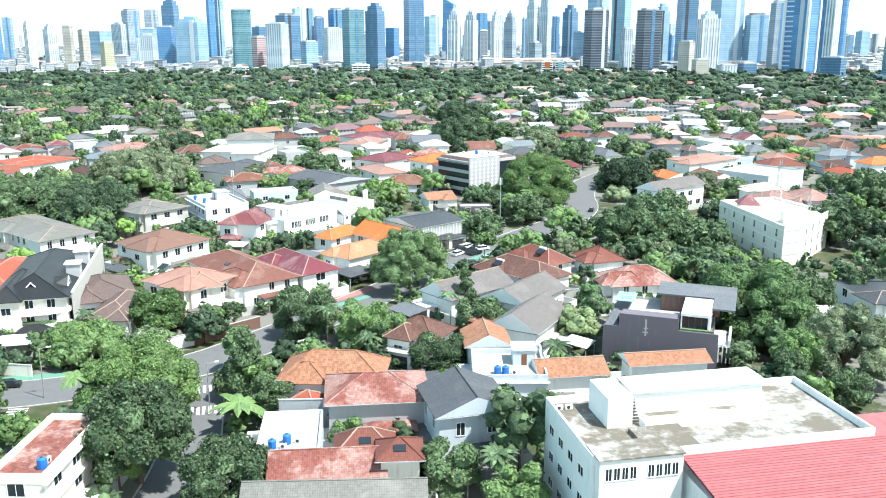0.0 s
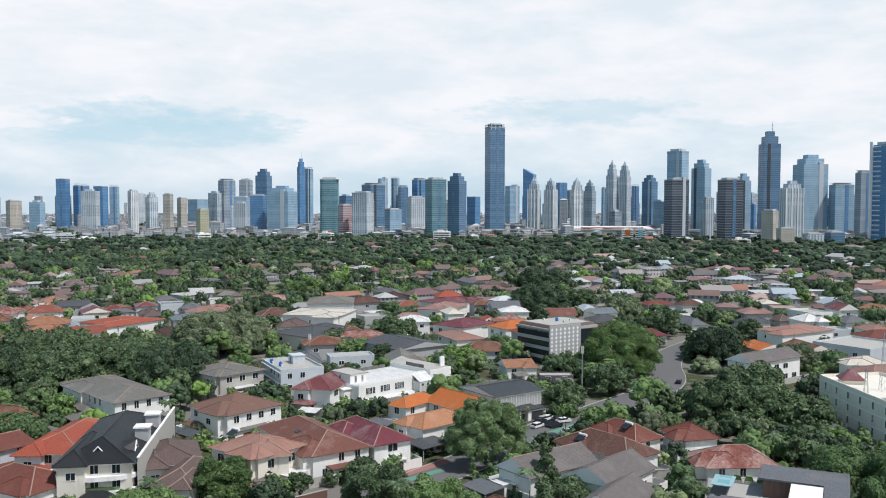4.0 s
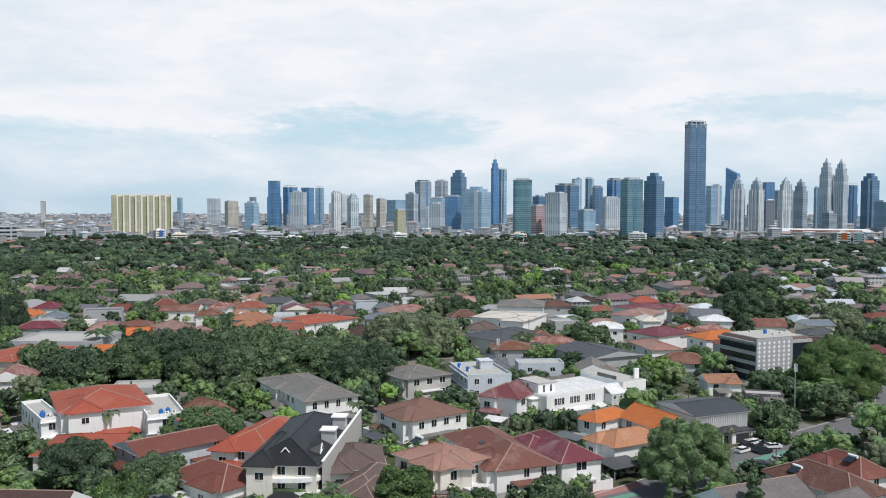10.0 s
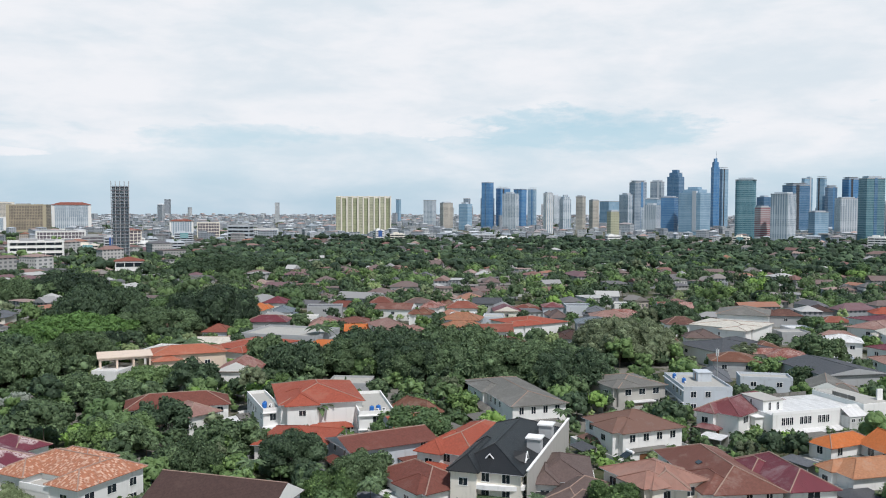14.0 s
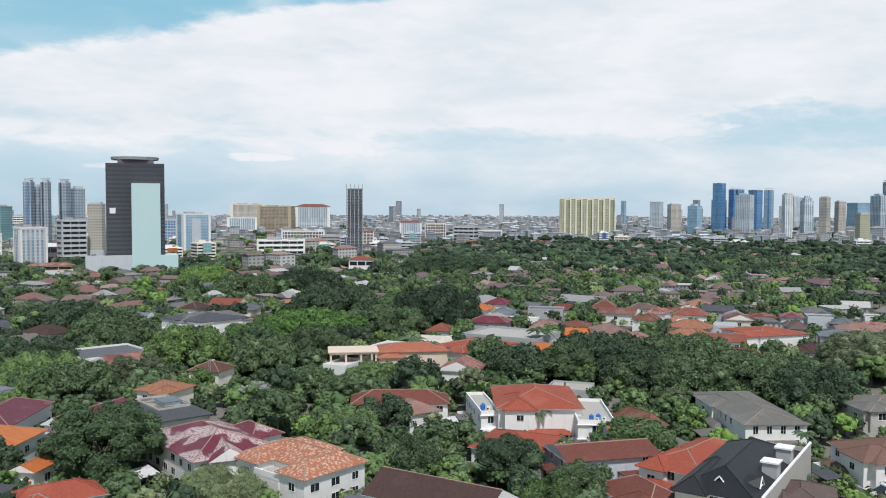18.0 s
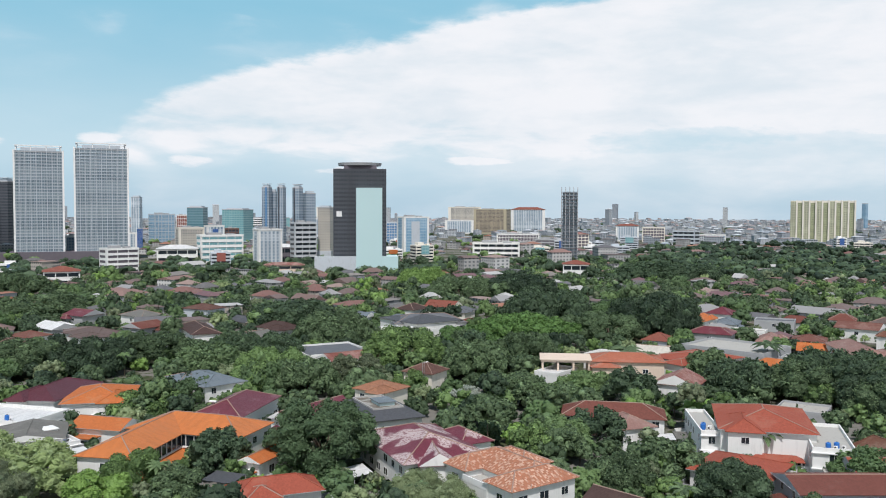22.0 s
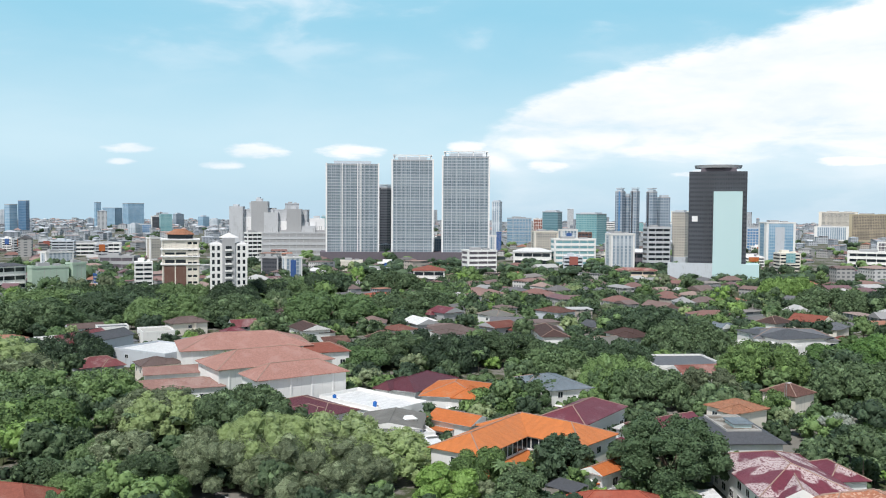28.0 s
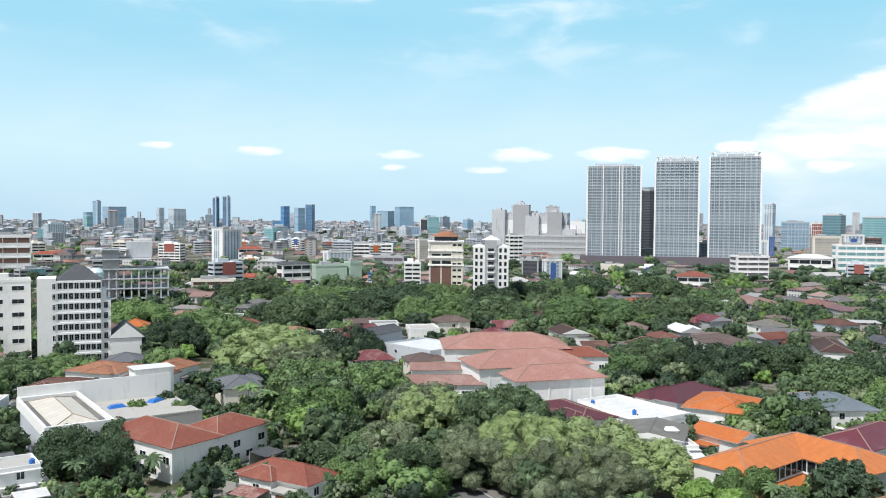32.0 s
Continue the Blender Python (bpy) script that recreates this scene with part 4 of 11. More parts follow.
def palm_mesh(seed, mat):
    rng = random.Random(seed)
    m = Mesh()
    for i in range(15):
        a, up = i * 2.4, rng.uniform(-0.1, 0.8)
        p, w = Vector((0, 0, 0.9)), 0.1
        d = Vector((math.cos(a), math.sin(a), up)).normalized()
        side = Vector((-math.sin(a), math.cos(a), 0))
        for k in range(5):
            q = p + d * 0.24
            w2 = (0.17, 0.2, 0.17, 0.1, 0.02)[k]
            m.face([p, p + side * w - Vector((0, 0, w * 0.5)), q + side * w2 - Vector((0, 0, w2 * 0.5)), q])
            m.face([p, q, q - side * w2 - Vector((0, 0, w2 * 0.5)), p - side * w - Vector((0, 0, w * 0.5))])
            p, w = q, w2
            d = (d + Vector((0, 0, -0.28))).normalized()
    return m.data("crown", mat)


KINDS = {"dome": ("leaf_mid", "dome"), "dark": ("leaf_dark", "dome"), "round": ("leaf_mid", "round"), "lime": ("leaf_lime", "round"), "limedome": ("leaf_lime", "dome"),
         "cone": ("leaf_mid", "cone"), "feather": ("leaf_mid", "dome"), "olive": ("leaf_olive", "dome"), "flat": ("leaf_lush", "flat"), "silver": ("leaf_silver", "round")}
WORDS = {"dome": "broad green shade tree with domed crown", "dark": "dark green dense broad tree", "round": "round green garden tree", "lime": "bright light green round tree",
         "limedome": "bright green spreading tree", "cone": "tall conical green tree", "feather": "olive green feathery tiered tree", "olive": "greyish olive green spreading tree",
         "flat": "spreading bright green umbrella shaped rain tree", "palm": "palm with arching fronds", "silver": "silver leaved palm shrub"}
# for each level of nearness: spray size in metres, swellings on a lobe, cover of the sprays, limbs
LEVEL = {0: (0.225, 5, 0.5, 5), 1: (0.42, 4, 0.36, 4), 2: (0.48, 1, 0.26, 2), 3: (0.7, 0, 0.22, 2)}
# crown radius up to which a size of crown serves: its own radius and count of lobes
SIZES = ((3.0, 2.2, 9), (5.5, 4.2, 12), (8.5, 7.0, 16), (13.0, 10.5, 22), (99.0, 18.0, 30))


def crown_height(kind, r, h):
    return h * 0.94 if KINDS[kind][1] == "cone" else min(h * 0.95, r * {"round": 1.75, "flat": 0.9}.get(KINDS[kind][1], 1.4))


def crown_of(kind, level, v, r, ch):
    leaf, sub, cover, limbs = LEVEL[level]
    mat, shape = KINDS[kind]
    k = [i for i, q in enumerate(SIZES) if r <= q[0]][0]
    lobes = SIZES[k][2] if level < 2 else max(7, int(SIZES[k][2] * (0.85, 0.62)[level - 2]))
    fine = kind in ("feather", "olive")
    if fine:
        leaf, cover, lobes = leaf * 0.85, cover * 0.85, int(lobes * 1.5)
    tall = min((0.6, 0.9, 1.3, 1.75, 2.6), key=lambda q: abs(q - ch / r))
    return shared(("c", kind, level, v, k, tall), lambda: crown_mesh(v * 17 + level + 5 * k, lobes, sub, leaf / SIZES[k][1], cover, mat, shape, fine, tall))


def grove(items, name, label):
    """Trees past counting, joined by foliage colour: rows of x, y, r, h, kind, level, turn."""
    bins = {}
    for it in items:
        bins.setdefault("leaf_mid" if it[4] == "palm" else KINDS[it[4]][0], []).append(it)
    for mat, rows in bins.items():
        VV, LL, LT, MI, TT, base = [], [], [], [], [], 0
        for x, y, r, h, kind, level, turn in rows:
            v = int(abs(x * 3 + y * 5)) % 3
            if kind == "palm":
                me, sc, lift = shared(("pc", v), lambda: palm_mesh(v, "leaf_mid")), (r, r, r), 0.9 * (h - r)
            else:
                ch = crown_height(kind, r, h)
                me, sc, lift = crown_of(kind, level, v, r, ch), (r, r, ch), h - ch
            tm = shared(("t", v, "grove"), lambda: Mesh().tube((0, 0, -0.02), (0.02, 0.01, 0.6), 0.055, 0.03, 4).data("trunk", "bark"))
            c, s = math.cos(turn), math.sin(turn)
            for k, (q, z3, up) in enumerate(((me, sc, lift), (tm, (r * 0.9, r * 0.9, h * 0.85), 0.0))):
                key = ("np", q.name)
                if key not in CACHE:
                    co = np.empty(len(q.vertices) * 3, dtype=np.float32)
                    q.vertices.foreach_get("co", co)
                    li = np.empty(len(q.loops), dtype=np.int32)
                    q.loops.foreach_get("vertex_index", li)
                    lt = np.empty(len(q.polygons), dtype=np.int32)
                    q.polygons.foreach_get("loop_total", lt)
                    CACHE[key] = (co.reshape(-1, 3), li, lt)
                co, li, lt = CACHE[key]
                p = co * np.array(z3, dtype=np.float32)
                VV.append(np.stack([p[:, 0] * c - p[:, 1] * s + x, p[:, 0] * s + p[:, 1] * c + y, p[:, 2] + up], 1))
                LL.append(li + base)
                LT.append(lt)
                MI.append(np.full(len(lt), k, dtype=np.int32))
                TT.append(np.full(len(co), (x * 0.37 + y * 0.73) % 1.0, dtype=np.float32))
                base += len(co)
        VV, LL, LT, MI = np.concatenate(VV), np.concatenate(LL), np.concatenate(LT), np.concatenate(MI)
        me = bpy.data.meshes.new(name)
        me.vertices.add(len(VV))
        me.vertices.foreach_set("co", VV.astype(np.float32).ravel())
        me.loops.add(len(LL))
        me.loops.foreach_set("vertex_index", LL.astype(np.int32))
        me.polygons.add(len(LT))
        me.polygons.foreach_set("loop_start", np.concatenate([[0], np.cumsum(LT)[:-1]]).astype(np.int32))
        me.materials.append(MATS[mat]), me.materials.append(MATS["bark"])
        me.polygons.foreach_set("material_index", MI)
        me.update(calc_edges=True)
        me.attributes.new("tint", "FLOAT", "POINT").data.foreach_set("value", np.concatenate(TT))
        tagged(new(name, me), label, "trees", kind="stuff")


def tree(x, y, r, h, kind="dome", level=0, turn=0.0):
    t = thing("palm_tree" if kind == "palm" else "tree", WORDS[kind], "palm" if kind == "palm" else "tree", x, y, turn, "trees among the houses")
    v = int(abs(x * 3 + y * 5)) % 3
    if kind == "palm":
        a = part("trunk", shared(("pt", v), lambda: Mesh().tube((0, 0, -0.02), (0.03, 0.02, 0.5), 0.03, 0.022, 7).tube((0.03, 0.02, 0.5), (0, 0, 0.9), 0.022, 0.02, 7).data("trunk", "bark")), t)
        b = part("crown", shared(("pc", v), lambda: palm_mesh(v, "leaf_mid")), t)
        a.scale, b.scale = (h * 0.35, h * 0.35, h), (r, r, r)
        b.location = (0, 0, 0.9 * (h - r))
    else:
        limbs = LEVEL[level][3]
        a = part("trunk", shared(("t", v, limbs), lambda: trunk_mesh(v, limbs + 2)), t)
        ch = crown_height(kind, r, h)
        b = part("crown", crown_of(kind, level, v, r, ch), t)
        a.scale, b.scale = (r * 0.9, r * 0.9, h * 0.85), (r, r, ch)
        b.location = (0, 0, h - ch)
    return t


# ---- towers and large buildings ----


def tower(label, x, y, rot, w, d, h, skin, top="flat", parts=(), slabs=0.0):
    t = thing("tower" if h > 45 else "building", label, "skyscraper" if h > 90 else "building", x, y, rot, "skyline")
    TAKEN.append((x, y, math.hypot(w, d) / 2))
    m = Mesh()
    if top == "round":
        ring = []
        for sx, sy, a0 in ((1, -1, -90), (1, 1, 0), (-1, 1, 90), (-1, -1, 180)):
            for k in range(4):
                a = radians(a0 + k * 30)
                q = min(w, d) * 0.22
                ring.append((sx * (w / 2 - q) + q * math.cos(a), sy * (d / 2 - q) + q * math.sin(a)))
        m.prism(ring, 0, h)
    elif top == "step":
        m.box(-w / 2, -d / 2, 0, w / 2, d / 2, h * 0.88, bottom=False)
        part("setback", Mesh().box(-w * 0.38, -d * 0.38, h * 0.88, w * 0.38, d * 0.38, h * 0.95).data("setback", skin), t)
        part("crown_block", Mesh().box(-w * 0.22, -d * 0.22, h * 0.95, w * 0.22, d * 0.22, h).data("crown_block", skin), t)
    elif top == "spire":
        m.box(-w / 2, -d / 2, 0, w / 2, d / 2, h * 0.78, bottom=False)
        part("setback", Mesh().box(-w * 0.4, -d * 0.4, h * 0.78, w * 0.4, d * 0.4, h * 0.87).data("setback", skin), t)
        part("crown_block", Mesh().box(-w * 0.28, -d * 0.28, h * 0.87, w * 0.28, d * 0.28, h * 0.93).data("crown_block", skin), t)
        sp = Mesh().prism([(-w * 0.2, -d * 0.2), (w * 0.2, -d * 0.2), (w * 0.2, d * 0.2), (-w * 0.2, d * 0.2)], h * 0.93, h, scale=0.08)
        part("spire", sp.data("spire", skin), t)
    elif top == "slant":
        z1 = h * 0.9
        a = [(-w / 2, -d / 2), (w / 2, -d / 2), (w / 2, d / 2), (-w / 2, d / 2)]
        hs = (h, z1, z1, h)
        for i in range(4):
            j = (i + 1) % 4
            m.face([(*a[i], 0), (*a[j], 0), (*a[j], hs[j]), (*a[i], hs[i])])
        m.face([(*a[i], hs[i]) for i in range(4)])
    else:
        m.box(-w / 2, -d / 2, 0, w / 2, d / 2, h, bottom=False)
    part("facade", m.data("facade", skin), t)
    if top in ("flat", "slant", "round"):
        part("parapet", Mesh().box(-w * 0.51, -d * 0.51, h * 0.985 if top != "slant" else h * 0.05, w * 0.51, d * 0.51, h * 0.985 + max(1.2, h * 0.008) if top != "slant" else h * 0.065).data("parapet", "grey"), t)
        if top != "slant" and math.hypot(x, y) < 2300:
            part("plant_room", Mesh().box(-w * 0.36, -d * 0.36, h, w * 0.36, d * 0.36, h + max(2.4, h * 0.03)).data("plant_room", "bluegrey"), t)
    if math.hypot(x, y) < 1500:
        part("podium", Mesh().box(-w * 0.62, -d * 0.62, 0, w * 0.62, d * 0.62, min(11.0, h * 0.12)).data("podium", "charcoal" if "apartment" in label else "bluegrey"), t)
    if top == "far":
        part("roof_unit", Mesh().box(-w * 0.3, -d * 0.3, h, w * 0.2, d * 0.3, h + 4.0).data("roof_unit", "bluegrey"), t)
        return t
    if h > 85 and not slabs and top != "slant" and math.hypot(x, y) < 1950:
        hh = h * {"flat": 1.0, "round": 0.98, "step": 0.88, "spire": 0.78}[top]
        q = 0.42 if top == "round" else 0.5
        q2, up = (0.7, 0.0) if skin == "f_white" else (2.2, 5.0)
        pm = Mesh().box(-q2, -q2, 0, q2, q2, hh + up).data("corner_pier", "trim")
        if top != "round" and (skin == "f_white" or "framed in white" in label):
            for u in (-q, q):
                for v in (-q, q):
                    part("corner_pier", pm, t, u * w, v * d)
        if skin == "f_white":
            for u in (-0.17, 0.17):
                for v in (-0.5, 0.5):
                    part("corner_pier", pm, t, u * w, v * d), part("corner_pier", pm, t, v * w, u * d)
    if h > 85 and not slabs and top in ("flat", "step") and skin not in ("f_white", "f_yellow"):
        k = int(abs(x * 3 + y)) % 4
        hh = h * (1.0 if top == "flat" else 0.88)
        sm = Mesh().box(-w * 0.09, -d / 2 - 0.5, 8, w * 0.09, d / 2 + 0.5, hh + (4 if k == 1 else 0)).data("core_strip", ("f_deep", "bluegrey", "f_dark", "f_blue")[k])
        part("core_strip", sm, t, (0.0, 0.22, -0.2, 0.12)[k] * w)
        if "mast" in label or "framed" in label or "notched" in label:
            part("mast", Mesh().tube((0, 0, h), (0, 0, h * 1.1), 0.7, 0.25, 6).data("mast", "bluegrey"), t, w * 0.15, 0)
        if k > 1 and top == "flat":
            part("crown_frame", Mesh().box(-w * 0.46, -d * 0.46, h, w * 0.46, d * 0.46, h + 0.8).box(-w * 0.46, -d * 0.46, h + 3.5, w * 0.46, d * 0.46, h + 4.3).data("crown_frame", "bluegrey"), t)
    if "framed in white" in label:
        m = Mesh()
        for i in range(int(h / 7.6)):
            m.box(-w / 2 - 0.6, -d / 2 - 0.9, i * 7.6 + 6, -w * 0.12, d / 2 + 0.6, i * 7.6 + 7.4)
        part("white_bands", m.data("white_bands", "trim"), t)
    if "very tall blue grey" in label:
        m = Mesh()
        for u in (-0.42, -0.14, 0.14, 0.42):
            m.box(u * w - 0.5, -d * 0.5 - 0.6, h - 8, u * w + 0.5, -d * 0.5 + 0.2, h + 5).box(-w * 0.5 - 0.6, u * d - 0.5, h - 8, -w * 0.5 + 0.2, u * d + 0.5, h + 5)
        part("crown_fins", m.box(-w * 0.5, -d * 0.5, h + 3.6, w * 0.5, d * 0.5, h + 4.4).data("crown_fins", "bluegrey"), t)
    if slabs:
        sl = Mesh().box(-w / 2 - 0.5, -d / 2 - 0.5, 0, w / 2 + 0.5, d / 2 + 0.5, 0.45).data("balcony_slab", "bluegrey")
        for i in range(1, int(h / slabs)):
            part("balcony_slab", sl, t, 0, 0, i * slabs)
        n, k = max(3, int(w / 5.5)), max(3, int(d / 5.5))
        pi = Mesh().box(-0.3, -0.7, 0, 0.3, 0, h + 0.5).data("pilaster", "bluegrey")
        for i in range(n + 1):
            part("pilaster", pi, t, -w / 2 + i * w / n, -d / 2)
        for i in range(k + 1):
            for q in (-1, 1):
                part("pilaster", pi, t, q * w / 2, -d / 2 + i * d / k, 0, q * 90.0)
    return t


def block(label, x, y, rot, w, d, h, wm, floors=0, every=3.4, roof="concrete", ww=1.8):
    """A middling building whose windows can be told apart: each window is a part."""
    t = thing("building", label, "building", x, y, rot, "larger buildings")
    TAKEN.append((x, y, math.hypot(w, d) / 2))
    part("wall", Mesh().box(-w / 2, -d / 2, 0, w / 2, d / 2, h, bottom=False).data("wall", wm), t)
    part("roof", Mesh().box(-w / 2 + 0.3, -d / 2 + 0.3, h - 0.1, w / 2 - 0.3, d / 2 - 0.3, h + 0.1).data("roof", roof), t)
    m = Mesh()
    for q in ((-w / 2 - 0.1, -d / 2 - 0.1, w / 2 + 0.1, -d / 2 + 0.3), (-w / 2 - 0.1, d / 2 - 0.3, w / 2 + 0.1, d / 2 + 0.1), (-w / 2 - 0.1, -d / 2 + 0.3, -w / 2 + 0.3, d / 2 - 0.3), (w / 2 - 0.3, -d / 2 + 0.3, w / 2 + 0.1, d / 2 - 0.3)):
        m.box(q[0], q[1], h - 0.2, q[2], q[3], h + 0.9)
    part("parapet", m.data("parapet", wm), t)
    part("stair_head", Mesh().box(-w * 0.18, -d * 0.2, h + 0.1, w * 0.18, d * 0.2, h + 3.0).data("stair_head", wm), t)
    if floors:
        windows(t, w, d, floors, h, every=every, ww=ww, wh=1.7, sides=(0, 1, 3))
    return t



def full_window(w, h):
    """Frame, mullion and pane in one mesh, for walls that are parts themselves."""
    def make():
        f, t = Mesh(), 0.09
        f.box(-w / 2 - t, -0.1, -t, w / 2 + t, 0.02, 0).box(-w / 2 - t, -0.07, h, w / 2 + t, 0.02, h + t)
        f.box(-w / 2 - t, -0.07, 0, -w / 2, 0.02, h).box(w / 2, -0.07, 0, w / 2 + t, 0.02, h).box(-0.035, -0.05, 0, 0.035, 0.02, h)
        return f.box(-w / 2, -0.025, 0, w / 2, 0.015, h, mi=1).data("window", "trim", "glass")
    return shared(("full", w, h), make)


def wing_house(label, wings, rm, wm, name="house", verandah=False):
    """A house of several wings, each under a roof of its own: rows of x, y, turn, width, depth, eave height, rise, roof shape."""
    x0, y0 = wings[0][:2]
    t = thing(name, label, "house" if name == "house" else "building", x0, y0, 0.0, "houses of the quarter" if name == "house" else "larger buildings")
    rng = random.Random(int(abs(x0 * 7 + y0)))
    for x, y, rot, w, d, z, rise, kind in wings:
        TAKEN.append((x, y, math.hypot(w, d) / 2 * 0.86, rot, w, d))
        wl = part("wall", Mesh().box(-w / 2, -d / 2, 0, w / 2, d / 2, z, bottom=False).data("wall", wm), t, x - x0, y - y0, 0, rot)
        if kind == "flat":
            part("roof", Mesh().box(-w / 2 + 0.2, -d / 2 + 0.2, z - 0.5, w / 2 - 0.2, d / 2 - 0.2, z + 0.05).data("roof", "concrete"), t, x - x0, y - y0, 0, rot)
            for q in ((-w / 2 - 0.05, -d / 2 - 0.05, w / 2 + 0.05, -d / 2 + 0.2), (-w / 2 - 0.05, d / 2 - 0.2, w / 2 + 0.05, d / 2 + 0.05), (-w / 2 - 0.05, -d / 2 + 0.2, -w / 2 + 0.2, d / 2 - 0.2), (w / 2 - 0.2, -d / 2 + 0.2, w / 2 + 0.05, d / 2 - 0.2)):
                part("parapet", Mesh().box(q[0], q[1], z - 0.4, q[2], q[3], z + 0.9).data("parapet", "trim"), wl)
        else:
            m, lines = hip(w, d, z, rise, 0.7, kind == "gable")
            rf = part("roof", m.data("roof", rm, wm), t, x - x0, y - y0, 0, rot)
            c = Mesh()
            for p, q in lines:
                c.tube(Vector(p) + Vector((0, 0, 0.02)), Vector(q) + Vector((0, 0, 0.02)), 0.14, 0.14, 6)
            part("ridge_cap", c.data("ridge_cap", "ridge_pale"), rf)
        for s in seen_sides(x, y, rot):
            length, half = (w, d / 2) if s % 2 == 0 else (d, w / 2)
            if verandah and s == 0:
                part("window_band", Mesh().box(-w / 2 + 0.3, -0.06, z - 2.9, w / 2 - 0.3, 0.0, z - 0.4).data("window_band", "glass"), wl, 0, -d / 2)
                for i in range(int(w / 2.3) + 1):
                    part("window_post", shared("vpost", lambda: Mesh().box(-0.1, -0.2, 0, 0.1, -0.06, 2.7).data("window_post", "trim")), wl, -w / 2 + 0.3 + i * (w - 0.6) / int(w / 2.3), -d / 2, z - 3.0)
                part("sill_band", Mesh().box(-w / 2, -0.35, z - 3.3, w / 2, 0, z - 2.95).data("sill_band", "trim"), wl, 0, -d / 2)
                part("lower_eave", Mesh().face([(-w / 2, -2.6, z - 4.6), (w / 2, -2.6, z - 4.6), (w / 2, 0, z - 3.5), (-w / 2, 0, z - 3.5)]).face([(-w / 2, 0, z - 3.65), (w / 2, 0, z - 3.65), (w / 2, -2.6, z - 4.75), (-w / 2, -2.6, z - 4.75)]).face(
                    [(-w / 2, -2.6, z - 4.75), (w / 2, -2.6, z - 4.75), (w / 2, -2.6, z - 4.6), (-w / 2, -2.6, z - 4.6)]).data("lower_eave", rm), wl, 0, -d / 2)
                continue
            for fl in range(max(1, int(z / 3.1))):
                for i in range(max(1, int(length / 4.2))):
                    if rng.random() < 0.2:
                        continue
                    u = (i + 0.5) * length / max(1, int(length / 4.2)) - length / 2
                    px, py = [(u, -half), (half, u), (-u, half), (-half, -u)][s]
                    part("window", full_window(*rng.choice(((1.7, 1.5), (2.2, 1.6)))), wl, px, py, fl * 3.1 + 1.0, s * 90.0)
    return t


def deck_house(x, y, rot, w, d, z, rise):
    """A house under slate slopes that end at a flat roof deck with a raised skylight."""
    t = thing("house", "dark slate sloped roof house with flat deck and skylight", "house", x, y, rot, "houses of the quarter")
    TAKEN.append((x, y, math.hypot(w, d) / 2 * 0.86, rot, w, d))
    part("wall", Mesh().box(-w / 2, -d / 2, 0, w / 2, d / 2, z, bottom=False).data("wall", "white"), t)
    m = Mesh()
    a, b, k = w / 2 + 0.8, d / 2 + 0.8, 4.6
    lo = [(-a, -b), (a, -b), (a, b), (-a, b)]
    up = [(-a + k, -b + k), (a - k, -b + k), (a - k, b - k), (-a + k, b - k)]
    for i in range(4):
        j = (i + 1) % 4
        m.face([(*lo[i], z), (*lo[j], z), (*up[j], z + rise), (*up[i], z + rise)]).face([(*lo[i], z - 0.25), (*lo[j], z - 0.25), (*lo[j], z), (*lo[i], z)])
    part("roof", m.data("roof", "darkgrey"), t)
    part("roof_deck", Mesh().box(-a + k, -b + k, z + rise - 0.2, a - k, b - k, z + rise - 0.05).data("roof_deck", "stained"), t, label="weathered brown flat roof deck")
    for q in ((-a + k - 0.15, -b + k - 0.15, a - k + 0.15, -b + k + 0.15), (-a + k - 0.15, b - k - 0.15, a - k + 0.15, b - k + 0.15), (-a + k - 0.15, -b + k + 0.15, -a + k + 0.15, b - k - 0.15), (a - k - 0.15, -b + k + 0.15, a - k + 0.15, b - k - 0.15)):
        part("deck_kerb", Mesh().box(q[0], q[1], z + rise - 0.1, q[2], q[3], z + rise + 0.35).data("deck_kerb", "kerb"), t)
    sk = part("skylight", Mesh().box(-3.0, -2.2, 0, 3.0, 2.2, 0.9).data("skylight", "f_ice"), t, 1.5, 1.0, z + rise - 0.05)
    part("skylight_roof", Mesh().box(-3.4, -2.6, 0.9, 3.4, 2.6, 1.1).data("skylight_roof", "slateblue"), sk)


def solar_heater(x, y, z, rot):
    t = thing("solar_heater", "solar water heater with dark panel and white tank", "water heater", x, y, rot, z=z)
    p = part("panel", shared("shp", lambda: Mesh().box(-1.0, -1.0, 0, 1.0, 1.0, 0.1).data("panel", "glass")), t, 0, 0, 0.15)
    p.rotation_euler = (radians(24), 0, 0)
    part("tank", shared("sht", lambda: Mesh().tube((-1.1, 1.0, 0.75), (1.1, 1.0, 0.75), 0.3, 0.3, 10).data("tank", "trim")), t)


